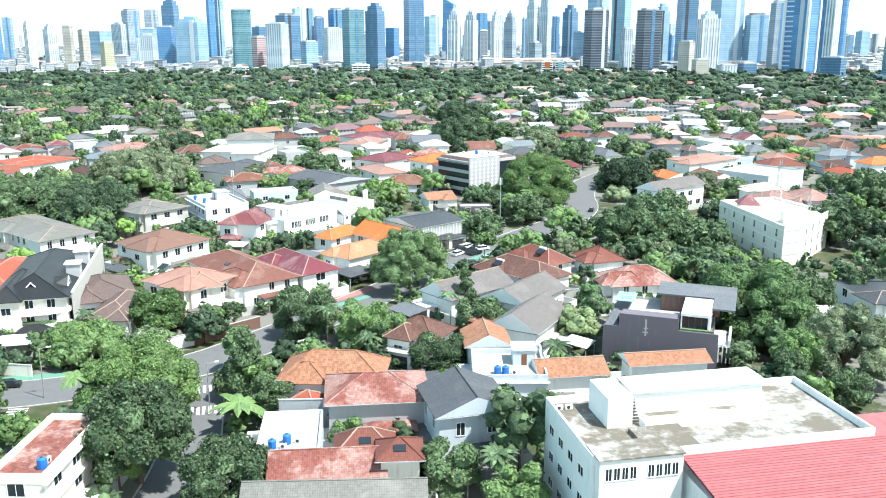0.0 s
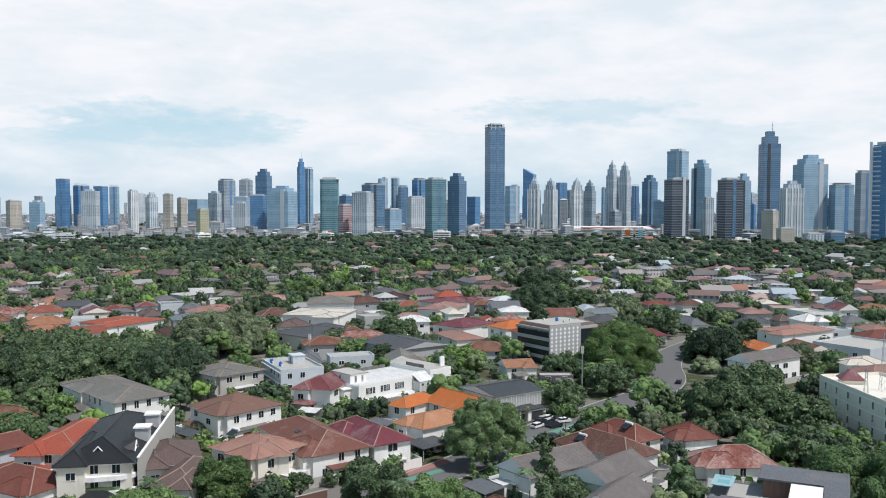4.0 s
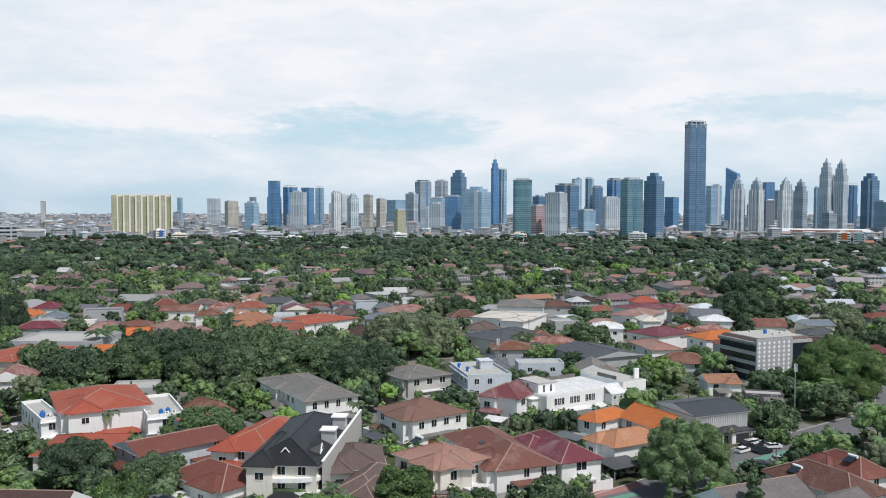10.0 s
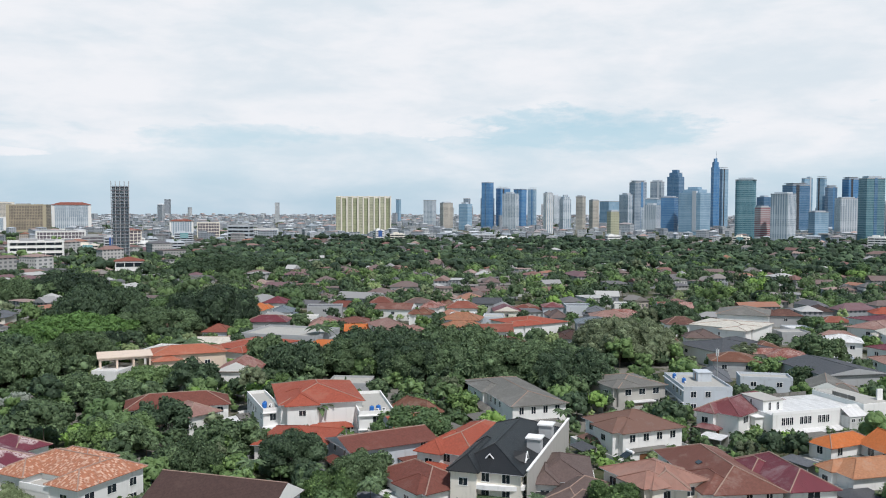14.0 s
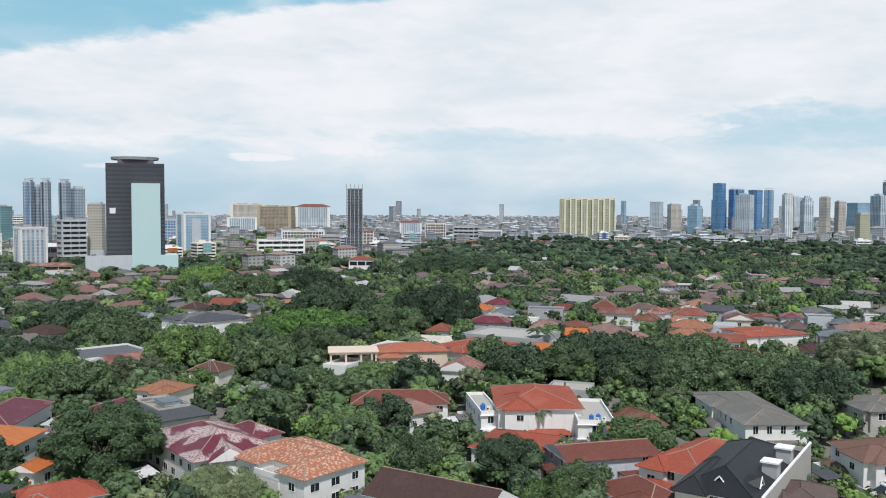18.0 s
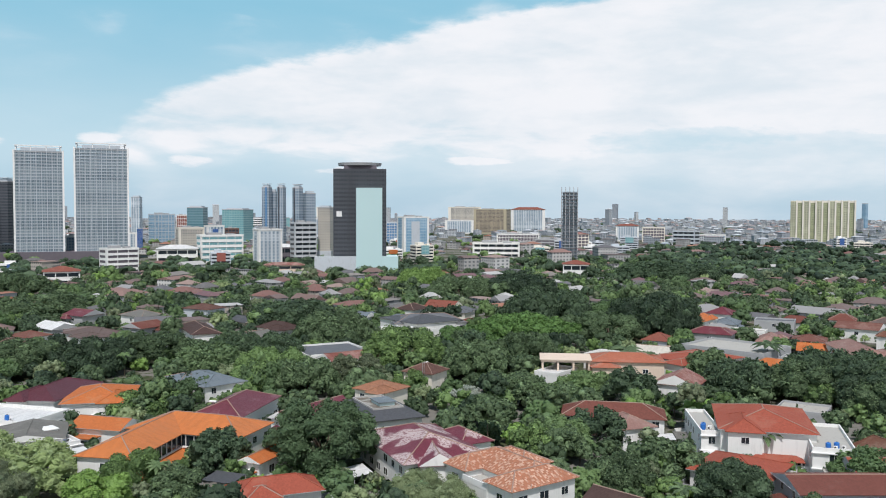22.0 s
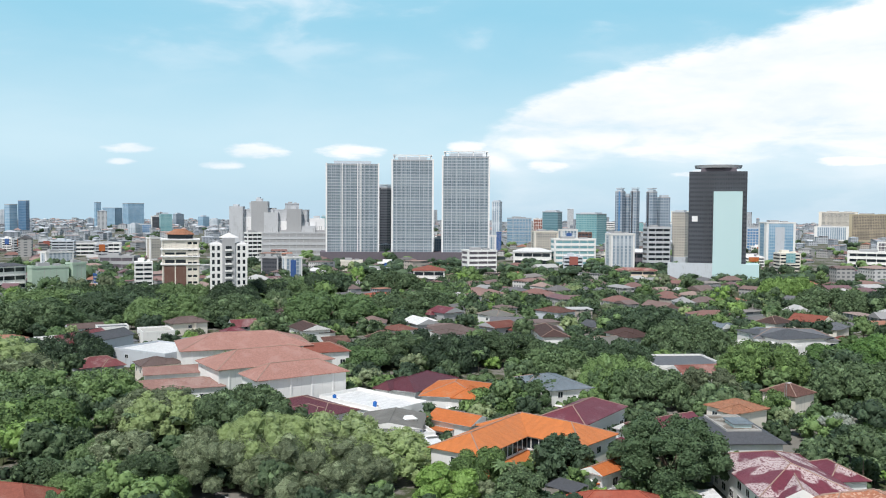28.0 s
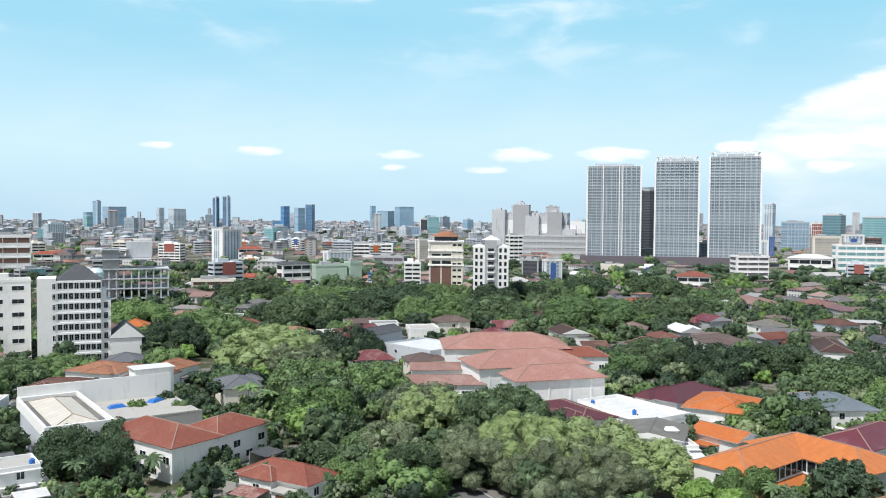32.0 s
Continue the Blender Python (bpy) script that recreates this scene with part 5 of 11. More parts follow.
def white_villa(x, y, rot, w, d):
    """A flat roofed house of stepped white volumes with rows of triple windows and roof railings."""
    t = thing("house", "white flat roofed modern house of stepped volumes", "house", x, y, rot, "houses of the quarter")
    TAKEN.append((x, y, math.hypot(w, d) / 2 * 0.86, rot, w, d))
    a, b = w / 2, d / 2
    volume = lambda name, x0, y0, x1, y1, z: part(name, Mesh().box(x0, y0, 0, x1, y1, z, bottom=False).data(name, "white"), t)
    volume("wall", -a, -b, a - 9, b, 7.2)
    volume("stair_tower", -a + 0.5, -b + 4.5, -a + 6.5, b - 4, 9.8)
    volume("porch_block", -a - 2.6, -b + 3.5, -a, b - 5, 6.0)
    volume("end_block", a - 9, -b - 1.5, a, b, 8.6)
    part("chimney_wall", Mesh().box(a - 2.2, -b + 1.0, 8.6, a - 0.4, -b + 1.5, 11.6).data("chimney_wall", "trim"), t)
    part("roof_deck", Mesh().box(-a + 0.3, -b + 0.3, 7.2, a - 9, b - 0.3, 7.3).data("roof_deck", "whiteroof"), t)
    part("tower_roof", Mesh().box(-a + 0.3, -b + 4.3, 9.8, -a + 6.7, b - 3.8, 10.05).data("tower_roof", "conc"), t)
    part("porch_slab", Mesh().box(-a - 3.0, -b + 3.1, 6.0, -a - 0.02, b - 4.6, 6.25).data("porch_slab", "trim"), t)
    part("end_roof", Mesh().box(a - 8.7, -b - 1.2, 8.6, a - 0.3, b - 0.3, 8.7).data("end_roof", "concrete"), t)
    part("parapet", Mesh().box(-a, -b - 0.02, 7.2, a - 9, -b + 0.2, 7.9).data("parapet", "trim"), t)
    part("lean_to", Mesh().face([(a - 15, -b - 3.2, 6.0), (a - 9.02, -b - 3.2, 6.0), (a - 9.02, -b + 1, 8.3), (a - 15, -b + 1, 8.3)]).box(a - 14.8, -b - 3.0, 0, a - 9.02, -b - 0.02, 5.95).data("lean_to", "whiteroof"), t, label="white sloping metal lean-to roof")
    part("awning", Mesh().face([(-a + 1, -b - 2.8, 2.7), (a - 15.2, -b - 2.8, 2.7), (a - 15.2, -b - 0.02, 3.3), (-a + 1, -b - 0.02, 3.3)]).face([(-a + 1, -b - 0.02, 3.2), (a - 15.2, -b - 0.02, 3.2), (a - 15.2, -b - 2.8, 2.6), (-a + 1, -b - 2.8, 2.6)]).data("awning", "whiteroof"), t, label="white sheet awning")
    rail = Mesh().box(-1.35, -0.03, 0.1, 1.35, 0.03, 1.15).data("railing", "greyold")
    for i in range(6):
        part("railing", rail, t, -a + 9 + i * 2.8, b - 0.6, 7.3)
    for i in range(3):
        part("railing", rail, t, a - 8.8, -b + 3 + i * 2.8, 8.7, 90.0)
    for i in range(3):
        for k in range(3):
            part("window", full_window(1.0, 1.9), t, -a + 3.2 + i * 5.6 + k * 1.25, -b, 4.4)
    for i in range(2):
        part("window", full_window(1.0, 0.8), t, a - 13.6 + i * 2.2, -b - 3.02, 4.6)
        part("window", full_window(0.7, 2.0), t, -a + 2.5 + i * 2.5, -b + 4.48, 7.4)
        part("window", full_window(1.7, 1.5), t, -a - 2.62, i * 3.6 - 2.4, 3.9, -90.0)
    part("window", full_window(0.7, 2.0), t, -a + 0.48, 0.5, 7.4, -90.0)
    part("door", Mesh().box(-0.6, -0.05, 0.0, 0.6, 0.02, 2.3).data("door", "door"), t, -a - 2.62, 1.0, 0.0, -90.0)


def carport(x, y, rot, w, d, h, rm):
    t = thing("carport", "low sheet roofed carport on posts beside a house", "carport", x, y, rot, "carports")
    m = Mesh()
    m.face([(-w / 2, -d / 2, h), (w / 2, -d / 2, h), (w / 2, d / 2, h + 0.5), (-w / 2, d / 2, h + 0.5)]).face([(-w / 2, d / 2, h + 0.4), (w / 2, d / 2, h + 0.4), (w / 2, -d / 2, h - 0.1), (-w / 2, -d / 2, h - 0.1)])
    part("roof", m.face([(-w / 2, -d / 2, h - 0.1), (w / 2, -d / 2, h - 0.1), (w / 2, -d / 2, h), (-w / 2, -d / 2, h)]).data("roof", rm), t)
    for u in (-1, 1):
        part("post", shared("cpp", lambda: Mesh().box(-0.07, -0.07, 0, 0.07, 0.07, 2.5).data("post", "grey")), t, u * (w / 2 - 0.2), -d / 2 + 0.2)
    part("back_wall", Mesh().box(-w / 2, d / 2 - 0.15, 0, w / 2, d / 2, h + 0.3).data("back_wall", "conc"), t)


# ---- houses near the camera ----
random.seed(3)
house('black mansard roof three storey white house', -109.2, 170.8, 20.6, 13.9, 36.0, 9.0, 'hip', 3.5, 'black', 'cream', 3)
house('brick red hipped roof bungalow', -117.7, 153.1, -14.2, 17.2, 11.0, 5.0, 'hip', 3.0, 'redbrown', 'white', 1)
house('orange red tiled hipped roof house', -125.4, 179.8, 11.0, 13.5, 26.0, 6.0, 'hip', 3.0, 'red', 'white', 2)
house('weathered brown tiled small house', -157.3, 196.7, -6.4, 13.3, 5.4, 5.0, 'hip', 3.0, 'brownold', 'white', 1)
house('weathered grey low pitched roof villa', -145.0, 225.1, -33.5, 36.0, 15.4, 7.0, 'hip', 2.0, 'greyold', 'white', 2)
house('brown metal hipped roof white house', -102.1, 213.9, -28.4, 16.3, 16.8, 7.0, 'hip', 3.2, 'brown', 'white', 2)
house('cream villa with salmon hipped roof', -79.4, 177.7, -23.9, 14.6, 12.9, 7.5, 'hip', 2.6, 'salmon', 'cream', 2)
house('reddish brown long hipped roof house', -72.7, 192.6, -43.6, 29.1, 13.5, 6.0, 'hip', 3.2, 'brownold2', 'white', 2)
house('maroon metal roof house with faded end', -61.1, 198.9, -41.8, 21.1, 9.6, 6.0, 'hip', 2.8, 'maroon', 'white', 2)
house('faded maroon roof house behind white block', -88.5, 250.0, -5.9, 11.3, 26.0, 7.0, 'hip', 2.5, 'maroonold', 'white', 2)
white_villa(-75.1, 262.2, 56.7, 36.0, 17.5)
house('small mottled orange gabled house beside the office', -40.0, 303.0, 30.0, 10.0, 8.0, 4.0, 'gable', 2.0, 'orangeold', 'white', 1, near=False)
house('low dark flat roofed kiosk', -25.7, 294.0, 12.0, 11.0, 6.0, 3.4, 'flat', 0.5, 'concrete', 'charcoal', 1, near=False)
house('greyish brown hipped roof annex', -99.5, 175.9, 32.8, 11.9, 16.9, 5.0, 'hip', 2.6, 'taupe', 'white', 1)
house('taupe hipped roof low house', -89.3, 165.4, 9.6, 8.5, 16.6, 4.5, 'hip', 2.4, 'taupe', 'white', 1)
house('pale blue grey cubic house', -109.4, 270.3, -50.8, 21.6, 14.1, 8.0, 'flat', 0.8, 'concrete', 'bluegrey', 2)
house('bare concrete house with grey roof', -127.0, 258.8, -31.5, 17.7, 15.7, 7.0, 'hip', 2.0, 'greyold', 'conc', 2)
house('bright orange tiled gable house', -45.7, 232.0, -37.7, 15.5, 9.3, 6.0, 'gable', 3.2, 'orange', 'white', 2)
house('orange tiled front wing house', -48.9, 215.8, -35.7, 9.5, 16.3, 5.5, 'hip', 2.4, 'orangelt', 'white', 1)
house('orange tiled low wing', -58.8, 232.1, -25.2, 6.1, 13.6, 6.0, 'hip', 2.0, 'orange', 'white', 2)
house('white louvred showroom with dark roof', -37.6, 249.5, 48.2, 16.6, 16.6, 7.0, 'gable', 1.6, 'dark', 'louvre', 2)
house('brown tiled hipped roof villa', -6.1, 201.3, -39.3, 20.2, 10.1, 5.5, 'hip', 3.0, 'tilebrown', 'white', 1)
house('red brown hipped roof with skylight', -2.3, 211.4, -43.4, 14.4, 8.1, 6.0, 'hip', 3.0, 'redbrown', 'white', 2)
house('faded red hipped roof house', 20.3, 194.7, -74.9, 10.2, 14.7, 6.0, 'hip', 3.2, 'redfade', 'white', 2)
house('red hipped roof rear wing', 12.6, 214.1, -61.8, 9.5, 8.3, 6.0, 'hip', 2.8, 'redbrown', 'white', 2)
house('grey shingled gable roof house', -5.0, 183.9, -28.7, 10.6, 16.6, 5.0, 'gable', 3.0, 'greyshingle', 'white', 1)
house('grey brown gable roof house', -17.9, 186.6, -41.0, 9.7, 18.5, 5.0, 'gable', 3.0, 'greyshingle', 'white', 1)
house('mottled orange tiled bungalow', -35.4, 134.7, 4.0, 16.5, 9.3, 5.0, 'hip', 3.4, 'orangeold', 'white', 1)
house('red and white weathered tile roof hall', -26.1, 124.2, 13.4, 14.8, 11.0, 6.5, 'hip', 2.5, 'redfade', 'grey', 2)
house('small red pyramid roof pavilion', -37.0, 123.4, -15.2, 5.0, 5.0, 4.0, 'hip', 1.8, 'red', 'white', 1)
house('flat concrete roofed house', -35.5, 109.4, 12.6, 8.5, 12.6, 6.0, 'flat', 0.6, 'concrete', 'bluegrey', 2)
house('long low red tiled house', -28.1, 101.7, 12.6, 14.1, 7.3, 5.0, 'gable', 2.2, 'redfade', 'white', 1)
house('red tiled corner turret pavilion', -18.7, 102.9, 11.3, 5.0, 5.0, 7.0, 'hip', 1.8, 'redbrown', 'cream', 2)
house('red tiled small gable house', -24.2, 106.8, 12.6, 7.2, 5.2, 5.5, 'hip', 2.5, 'redbrown', 'white', 1)
house('grey corrugated low roof house', -25.2, 94.0, 9.5, 21.4, 5.3, 5.0, 'gable', 2.0, 'greyold', 'white', 1)
house('cream three storey house with red tiled roof', -62.5, 94.0, 95.6, 16.9, 6.8, 10.0, 'flat', 1.0, 'redfade', 'cream', 3)
house('dark grey gable roof house', -11.5, 118.6, 21.5, 10.9, 11.0, 8.0, 'gable', 2.6, 'darkgrey', 'bluegrey', 2)
house('white rendered gable house', -6.2, 137.0, 7.0, 12.0, 12.1, 7.0, 'flat', 1.0, 'concrete', 'bluegrey', 2)
house('white tent shaped gable roof house', -3.5, 164.5, 68.0, 15.0, 9.5, 5.5, 'gable', 3.4, 'greyshingle', 'white', 1)
house('apricot tiled low house', 3.9, 138.0, 14.6, 10.6, 7.2, 6.0, 'gable', 1.6, 'orangeold', 'white', 1)
house('apricot tiled row house', 20.4, 144.2, 15.1, 13.4, 5.0, 6.0, 'gable', 1.2, 'orangeold', 'white', 1)
house('dark brown tiled gable house', -137.5, 119.0, 22.4, 24.9, 12.5, 6.0, 'gable', 3.5, 'tilebrown2', 'white', 2)
house('white three storey house with red hipped roof', -180.2, 181.3, 53.8, 21.1, 26.0, 9.0, 'hip', 3.0, 'red', 'white', 3)
house('pink walled hall with faded orange hipped roof', -268.5, 200.5, 62.0, 25.0, 14.0, 8.4, 'hip', 2.2, 'orangehall', 'peach', 2, near=False)
house('orange red roof low house', -269.9, 232.1, 12.6, 20.9, 26.0, 7.0, 'hip', 2.0, 'red', 'white', 2, near=False)
house('grey flat roofed block', -287.0, 264.9, 23.8, 33.5, 26.0, 7.0, 'flat', 1.0, 'concrete', 'grey', 2, near=False)
house('brick red tiled L house', -160.6, 157.7, 30.4, 16.0, 16.2, 5.0, 'hip', 2.5, 'red', 'white', 1)
house('narrow red metal roof house', -141.6, 166.3, -21.2, 12.9, 21.1, 6.0, 'gable', 1.8, 'redbrown', 'bluegrey', 2)
house('pink tiled double hipped villa', -263.3, 304.2, -28.6, 36.0, 13.3, 6.0, 'hip', 3.0, 'salmonold', 'white', 1, near=False)
house('dark brown hipped roof house', -226.7, 296.2, -20.4, 34.0, 10.1, 6.0, 'hip', 2.6, 'tilebrown2', 'white', 1, near=False)
house('faded brown roof house', -193.3, 298.2, -28.8, 30.2, 13.6, 6.0, 'hip', 2.4, 'brownold2', 'white', 1, near=False)
house('cream flat villa with wide eaves', -147.7, 398.5, 1.3, 27.8, 26.0, 8.0, 'hip', 1.4, 'creamroof', 'white', 2, near=False)
house('slate grey hipped roof house', -131.8, 349.6, -27.1, 25.9, 26.0, 6.0, 'hip', 2.5, 'darkgrey', 'white', 2, near=False)
house('olive mansard roof mansion', -156.0, 436.9, 17.6, 23.0, 26.0, 9.0, 'hip', 3.0, 'greyold', 'white', 2, near=False)
house('grey gabled block house', -85.4, 322.4, -39.9, 25.4, 21.6, 7.0, 'gable', 2.0, 'darkgrey', 'grey', 2, near=False)
house('magenta hipped roof house', -75.3, 388.1, -29.2, 17.3, 21.9, 6.0, 'hip', 2.5, 'maroon', 'white', 1, near=False)
house('orange faded small house', -71.5, 358.2, -54.0, 22.3, 12.3, 5.0, 'hip', 2.0, 'salmon', 'white', 1, near=False)
house('red ribbed roof house', -101.7, 478.7, -26.5, 21.4, 26.0, 6.0, 'hip', 2.0, 'maroon', 'white', 1, near=False)
house('brown tiled wide house', -98.4, 448.8, -8.0, 18.1, 26.0, 6.0, 'hip', 2.5, 'salmonold', 'white', 1, near=False)
house('orange roof house among garden trees', -51.2, 386.6, -45.1, 13.0, 21.4, 6.0, 'hip', 2.5, 'orange', 'white', 2, near=False)
house('brick red roof pair house', -230.5, 362.0, -15.7, 25.2, 26.0, 6.0, 'hip', 2.2, 'red', 'white', 1, near=False)
house('purple weathered roof annex', -243.0, 83.0, 33.0, 6.4, 23.8, 5.5, 'gable', 2.0, 'purple', 'white', 2)
house('dark grey hipped villa', -399.3, 172.9, 15.8, 29.8, 26.0, 8.0, 'hip', 2.4, 'darkgrey', 'white', 2, near=False)
house('white boundary wing among garden trees', -384.4, 157.2, 18.5, 21.7, 26.0, 6.0, 'flat', 0.8, 'concrete', 'white', 2, near=False)
house('white flat modern house', -342.1, 113.4, 6.2, 24.5, 25.8, 6.0, 'flat', 0.8, 'slate', 'white', 2, near=False)
house('faded red gable house', -323.1, 119.0, 13.7, 10.8, 26.0, 5.5, 'gable', 2.0, 'redfade', 'white', 1, near=False)
house('brown hipped roof house', -413.8, 72.1, 4.1, 33.3, 11.9, 6.0, 'hip', 2.5, 'tilebrown2', 'white', 2, near=False)
house('small orange tiled shed house', -251.0, 31.0, 53.8, 14.0, 9.0, 4.5, 'gable', 2.0, 'orange', 'white', 1)
house('orange tiled hipped bungalow', -282.6, 30.1, 81.0, 17.8, 21.7, 6.0, 'hip', 2.8, 'orange', 'white', 1)
house('plum hipped roof house', -292.9, 17.7, 61.6, 14.0, 26.0, 6.0, 'hip', 2.8, 'plum', 'white', 1)
house('maroon flat pitched roof house', -263.0, -10.0, 45.0, 24.0, 11.5, 5.0, 'hip', 1.8, 'plum', 'white', 1)
house('white roof terrace house', -272.0, 5.5, 50.4, 29.0, 16.0, 5.5, 'flat', 1.0, 'whiteroof', 'white', 1)
house('grey roofed low house', -246.5, 13.4, 88.0, 15.9, 16.2, 5.0, 'gable', 1.5, 'greyold', 'white', 1)
house('white flat annex among garden trees', -243.0, 18.0, 113.4, 10.2, 11.6, 4.0, 'flat', 0.8, 'whiteroof', 'white', 1)
house('grey blue hipped roof house', -290.7, 61.0, 21.5, 22.9, 13.4, 7.0, 'hip', 2.0, 'slateblue', 'white', 2)
house('taupe hipped roof villa', -416.2, 29.8, 30.2, 25.2, 18.0, 6.0, 'hip', 2.5, 'taupe', 'white', 1, near=False)
house('red tiled small house', -564.1, -19.5, 52.8, 24.3, 26.0, 7.0, 'hip', 2.5, 'red', 'white', 2, near=False)
house('white gable house among garden trees', -522.9, -4.4, 44.6, 13.8, 26.0, 8.0, 'gable', 2.0, 'salmon', 'white', 2, near=False)
house('orange brown tiled house', -253.1, -28.8, 46.0, 10.9, 13.8, 6.0, 'hip', 2.0, 'brownold2', 'white', 1)
house('red tiled low house', -186.0, -59.0, 78.0, 19.0, 10.0, 4.0, 'hip', 2.6, 'redtile', 'white', 1)
house('white modern villa with dark windows', -165.3, -112.8, 143.9, 7.8, 9.4, 7.0, 'flat', 0.8, 'concrete', 'white', 2)
house('brown tiled long house', -238.2, -164.6, 102.5, 22.3, 15.8, 6.0, 'hip', 2.4, 'tilebrown', 'white', 1)
house('orange tiled villa among garden trees', -266.6, -173.2, 95.5, 20.3, 16.0, 6.0, 'hip', 2.4, 'orangeold', 'white', 1)
house('dark brown tiled pavilion', -260.7, -150.7, 93.9, 12.0, 16.8, 6.0, 'hip', 2.6, 'tilebrown', 'white', 1)
house('orange tiled pavilion among garden trees', -277.9, -153.6, 87.6, 10.0, 14.8, 6.0, 'hip', 2.6, 'orangeold', 'white', 1)
house('maroon steep roof townhouse', -356.8, -120.0, 73.6, 9.7, 26.0, 9.0, 'gable', 3.0, 'maroonold', 'white', 3, near=False)
house('grey steep roof townhouse', -364.3, -111.9, 72.6, 9.8, 21.2, 9.0, 'gable', 2.5, 'darkgrey', 'bluegrey', 3, near=False)
house('white flat roofed workshop', -354.0, -85.7, 61.0, 28.0, 21.9, 7.0, 'flat', 0.8, 'whiteroof', 'bluegrey', 2, near=False)
house('white roof terrace wing', -188.5, 170.0, 62.0, 5.0, 22.7, 8.0, 'flat', 0.9, 'concrete', 'white', 2)
house('white flat roofed wing with roof machinery', -165.4, 187.1, 51.8, 9.0, 23.9, 8.0, 'flat', 0.9, 'concrete', 'white', 2)
house('cream villa front wing with salmon roof', -76.8, 177.3, 28.8, 7.3, 12.3, 7.2, 'hip', 2.2, 'salmon', 'cream', 2)
house('mottled red brown hipped roof house', -23.9, 155.8, -19.9, 9.7, 8.7, 5.0, 'hip', 3.0, 'tilebrown', 'white', 1)
house('white house with apricot gable roof', -10.9, 149.3, 11.5, 7.3, 8.4, 6.5, 'gable', 2.2, 'orangeold', 'bluegrey', 2)
house('pale grey flat roofed house', -6.7, 143.6, 7.0, 12.6, 8.4, 6.0, 'flat', 0.8, 'concrete', 'bluegrey', 2)
house('small brick red hipped house', -149.4, 184.6, -23.5, 11.5, 11.7, 5.0, 'gable', 2.2, 'red', 'grey', 1)
house('dark roofed modern white house', 76.1, 188.8, -73.5, 16.9, 21.2, 7.0, 'hip', 2.0, 'dark', 'white', 2)
house('orange tiled corner house', -184.0, 61.5, 90.0, 17.0, 8.5, 4.6, 'hip', 2.5, 'red', 'white', 1)
house('small orange tiled lean to house', -207.7, 63.3, 46.5, 5.0, 9.9, 4.5, 'gable', 1.4, 'orange', 'white', 1)
house('white and grey townhouse', 42.8, 313.1, -43.3, 9.6, 26.0, 8.0, 'gable', 2.6, 'greyshingle', 'white', 2)
house('grey flat modern house', 85.2, 365.0, -44.0, 22.9, 26.0, 7.0, 'flat', 0.8, 'concrete', 'bluegrey', 2, near=False)
house('apricot tiled wide villa', 66.6, 394.9, -45.0, 17.9, 26.0, 7.0, 'hip', 2.2, 'salmon', 'white', 2, near=False)

wing_house("orange tiled guest house of two wings with glazed verandahs", [(-225.5, 39.9, 147.5, 36.0, 13.0, 7.0, 2.9, "hip"), (-230.9, 52.5, 49.9, 30.0, 15.5, 7.05, 3.0, "hip")], "orangeflat", "white", verandah=True)
wing_house("purple metal roofed mansion with white walls", [(-254.3, 64.8, 146.5, 26.0, 13.5, 6.0, 3.0, "hip")], "purple", "white")
wing_house("maroon metal roofed villa with peeling paint and gabled bay", [(-198.0, 98.0, 2.0, 28.0, 19.0, 6.5, 3.6, "hip"), (-187.0, 97.0, -12.0, 12.0, 7.5, 6.3, 2.6, "gable"), (-201.5, 110.0, 8.0, 12.0, 8.0, 6.0, 2.2, "hip")], "purpleold", "white")
wing_house("mottled terracotta tiled villa with white parapets and balcony", [(-172.5, 109.2, 13.0, 24.0, 11.4, 7.0, 2.7, "hip"), (-163.8, 108.6, 13.0, 7.6, 16.2, 7.02, 2.3, "hip"), (-178.8, 105.3, 13.0, 7.2, 15.4, 7.04, 2.2, "hip"), (-177.8, 112.6, 13.0, 12.0, 7.5, 7.06, 2.0, "hip"), (-170.1, 101.3, 13.0, 8.0, 5.2, 5.6, 0.0, "flat")], "terracotta", "white")
deck_house(-236.0, 99.6, 4.0, 23.0, 16.0, 6.0, 1.9)
wing_house("brick red long roofed villa with pink tiled front wing", [(-209.0, 157.0, 57.0, 26.0, 11.0, 6.2, 2.8, "hip")], "redbrown", "white")
wing_house("pink tiled hipped front wing of a white villa", [(-200.0, 155.0, -2.0, 12.0, 9.0, 5.8, 2.3, "hip")], "salmonold", "white")
wing_house("brick red hipped roof mansion with white walls and wing", [(-192.0, -95.5, 71.6, 26.0, 13.5, 8.0, 3.2, "hip"), (-203.5, -86.0, 168.0, 17.0, 12.5, 7.9, 2.8, "hip")], "redtile", "white")
wing_house("large dark slate roofed house with white side walls", [(-398.0, 176.0, 82.0, 34.0, 17.0, 7.0, 3.6, "hip"), (-390.0, 164.0, 82.0, 12.0, 12.0, 6.0, 0.0, "flat")], "slate", "white")
carport(-48.0, 204.0, 57.0, 9.0, 6.5, 3.0, 'darkgrey')
solar_heater(-2.0, 208.5, 8.4, -43.0)
solar_heater(-86.5, 180.0, 9.3, -24.0)
solar_heater(-252.0, 58.5, 7.6, 236.0)
solar_heater(-12.0, 200.0, 7.3, -39.0)

# ---- buildings with a shape of their own ----


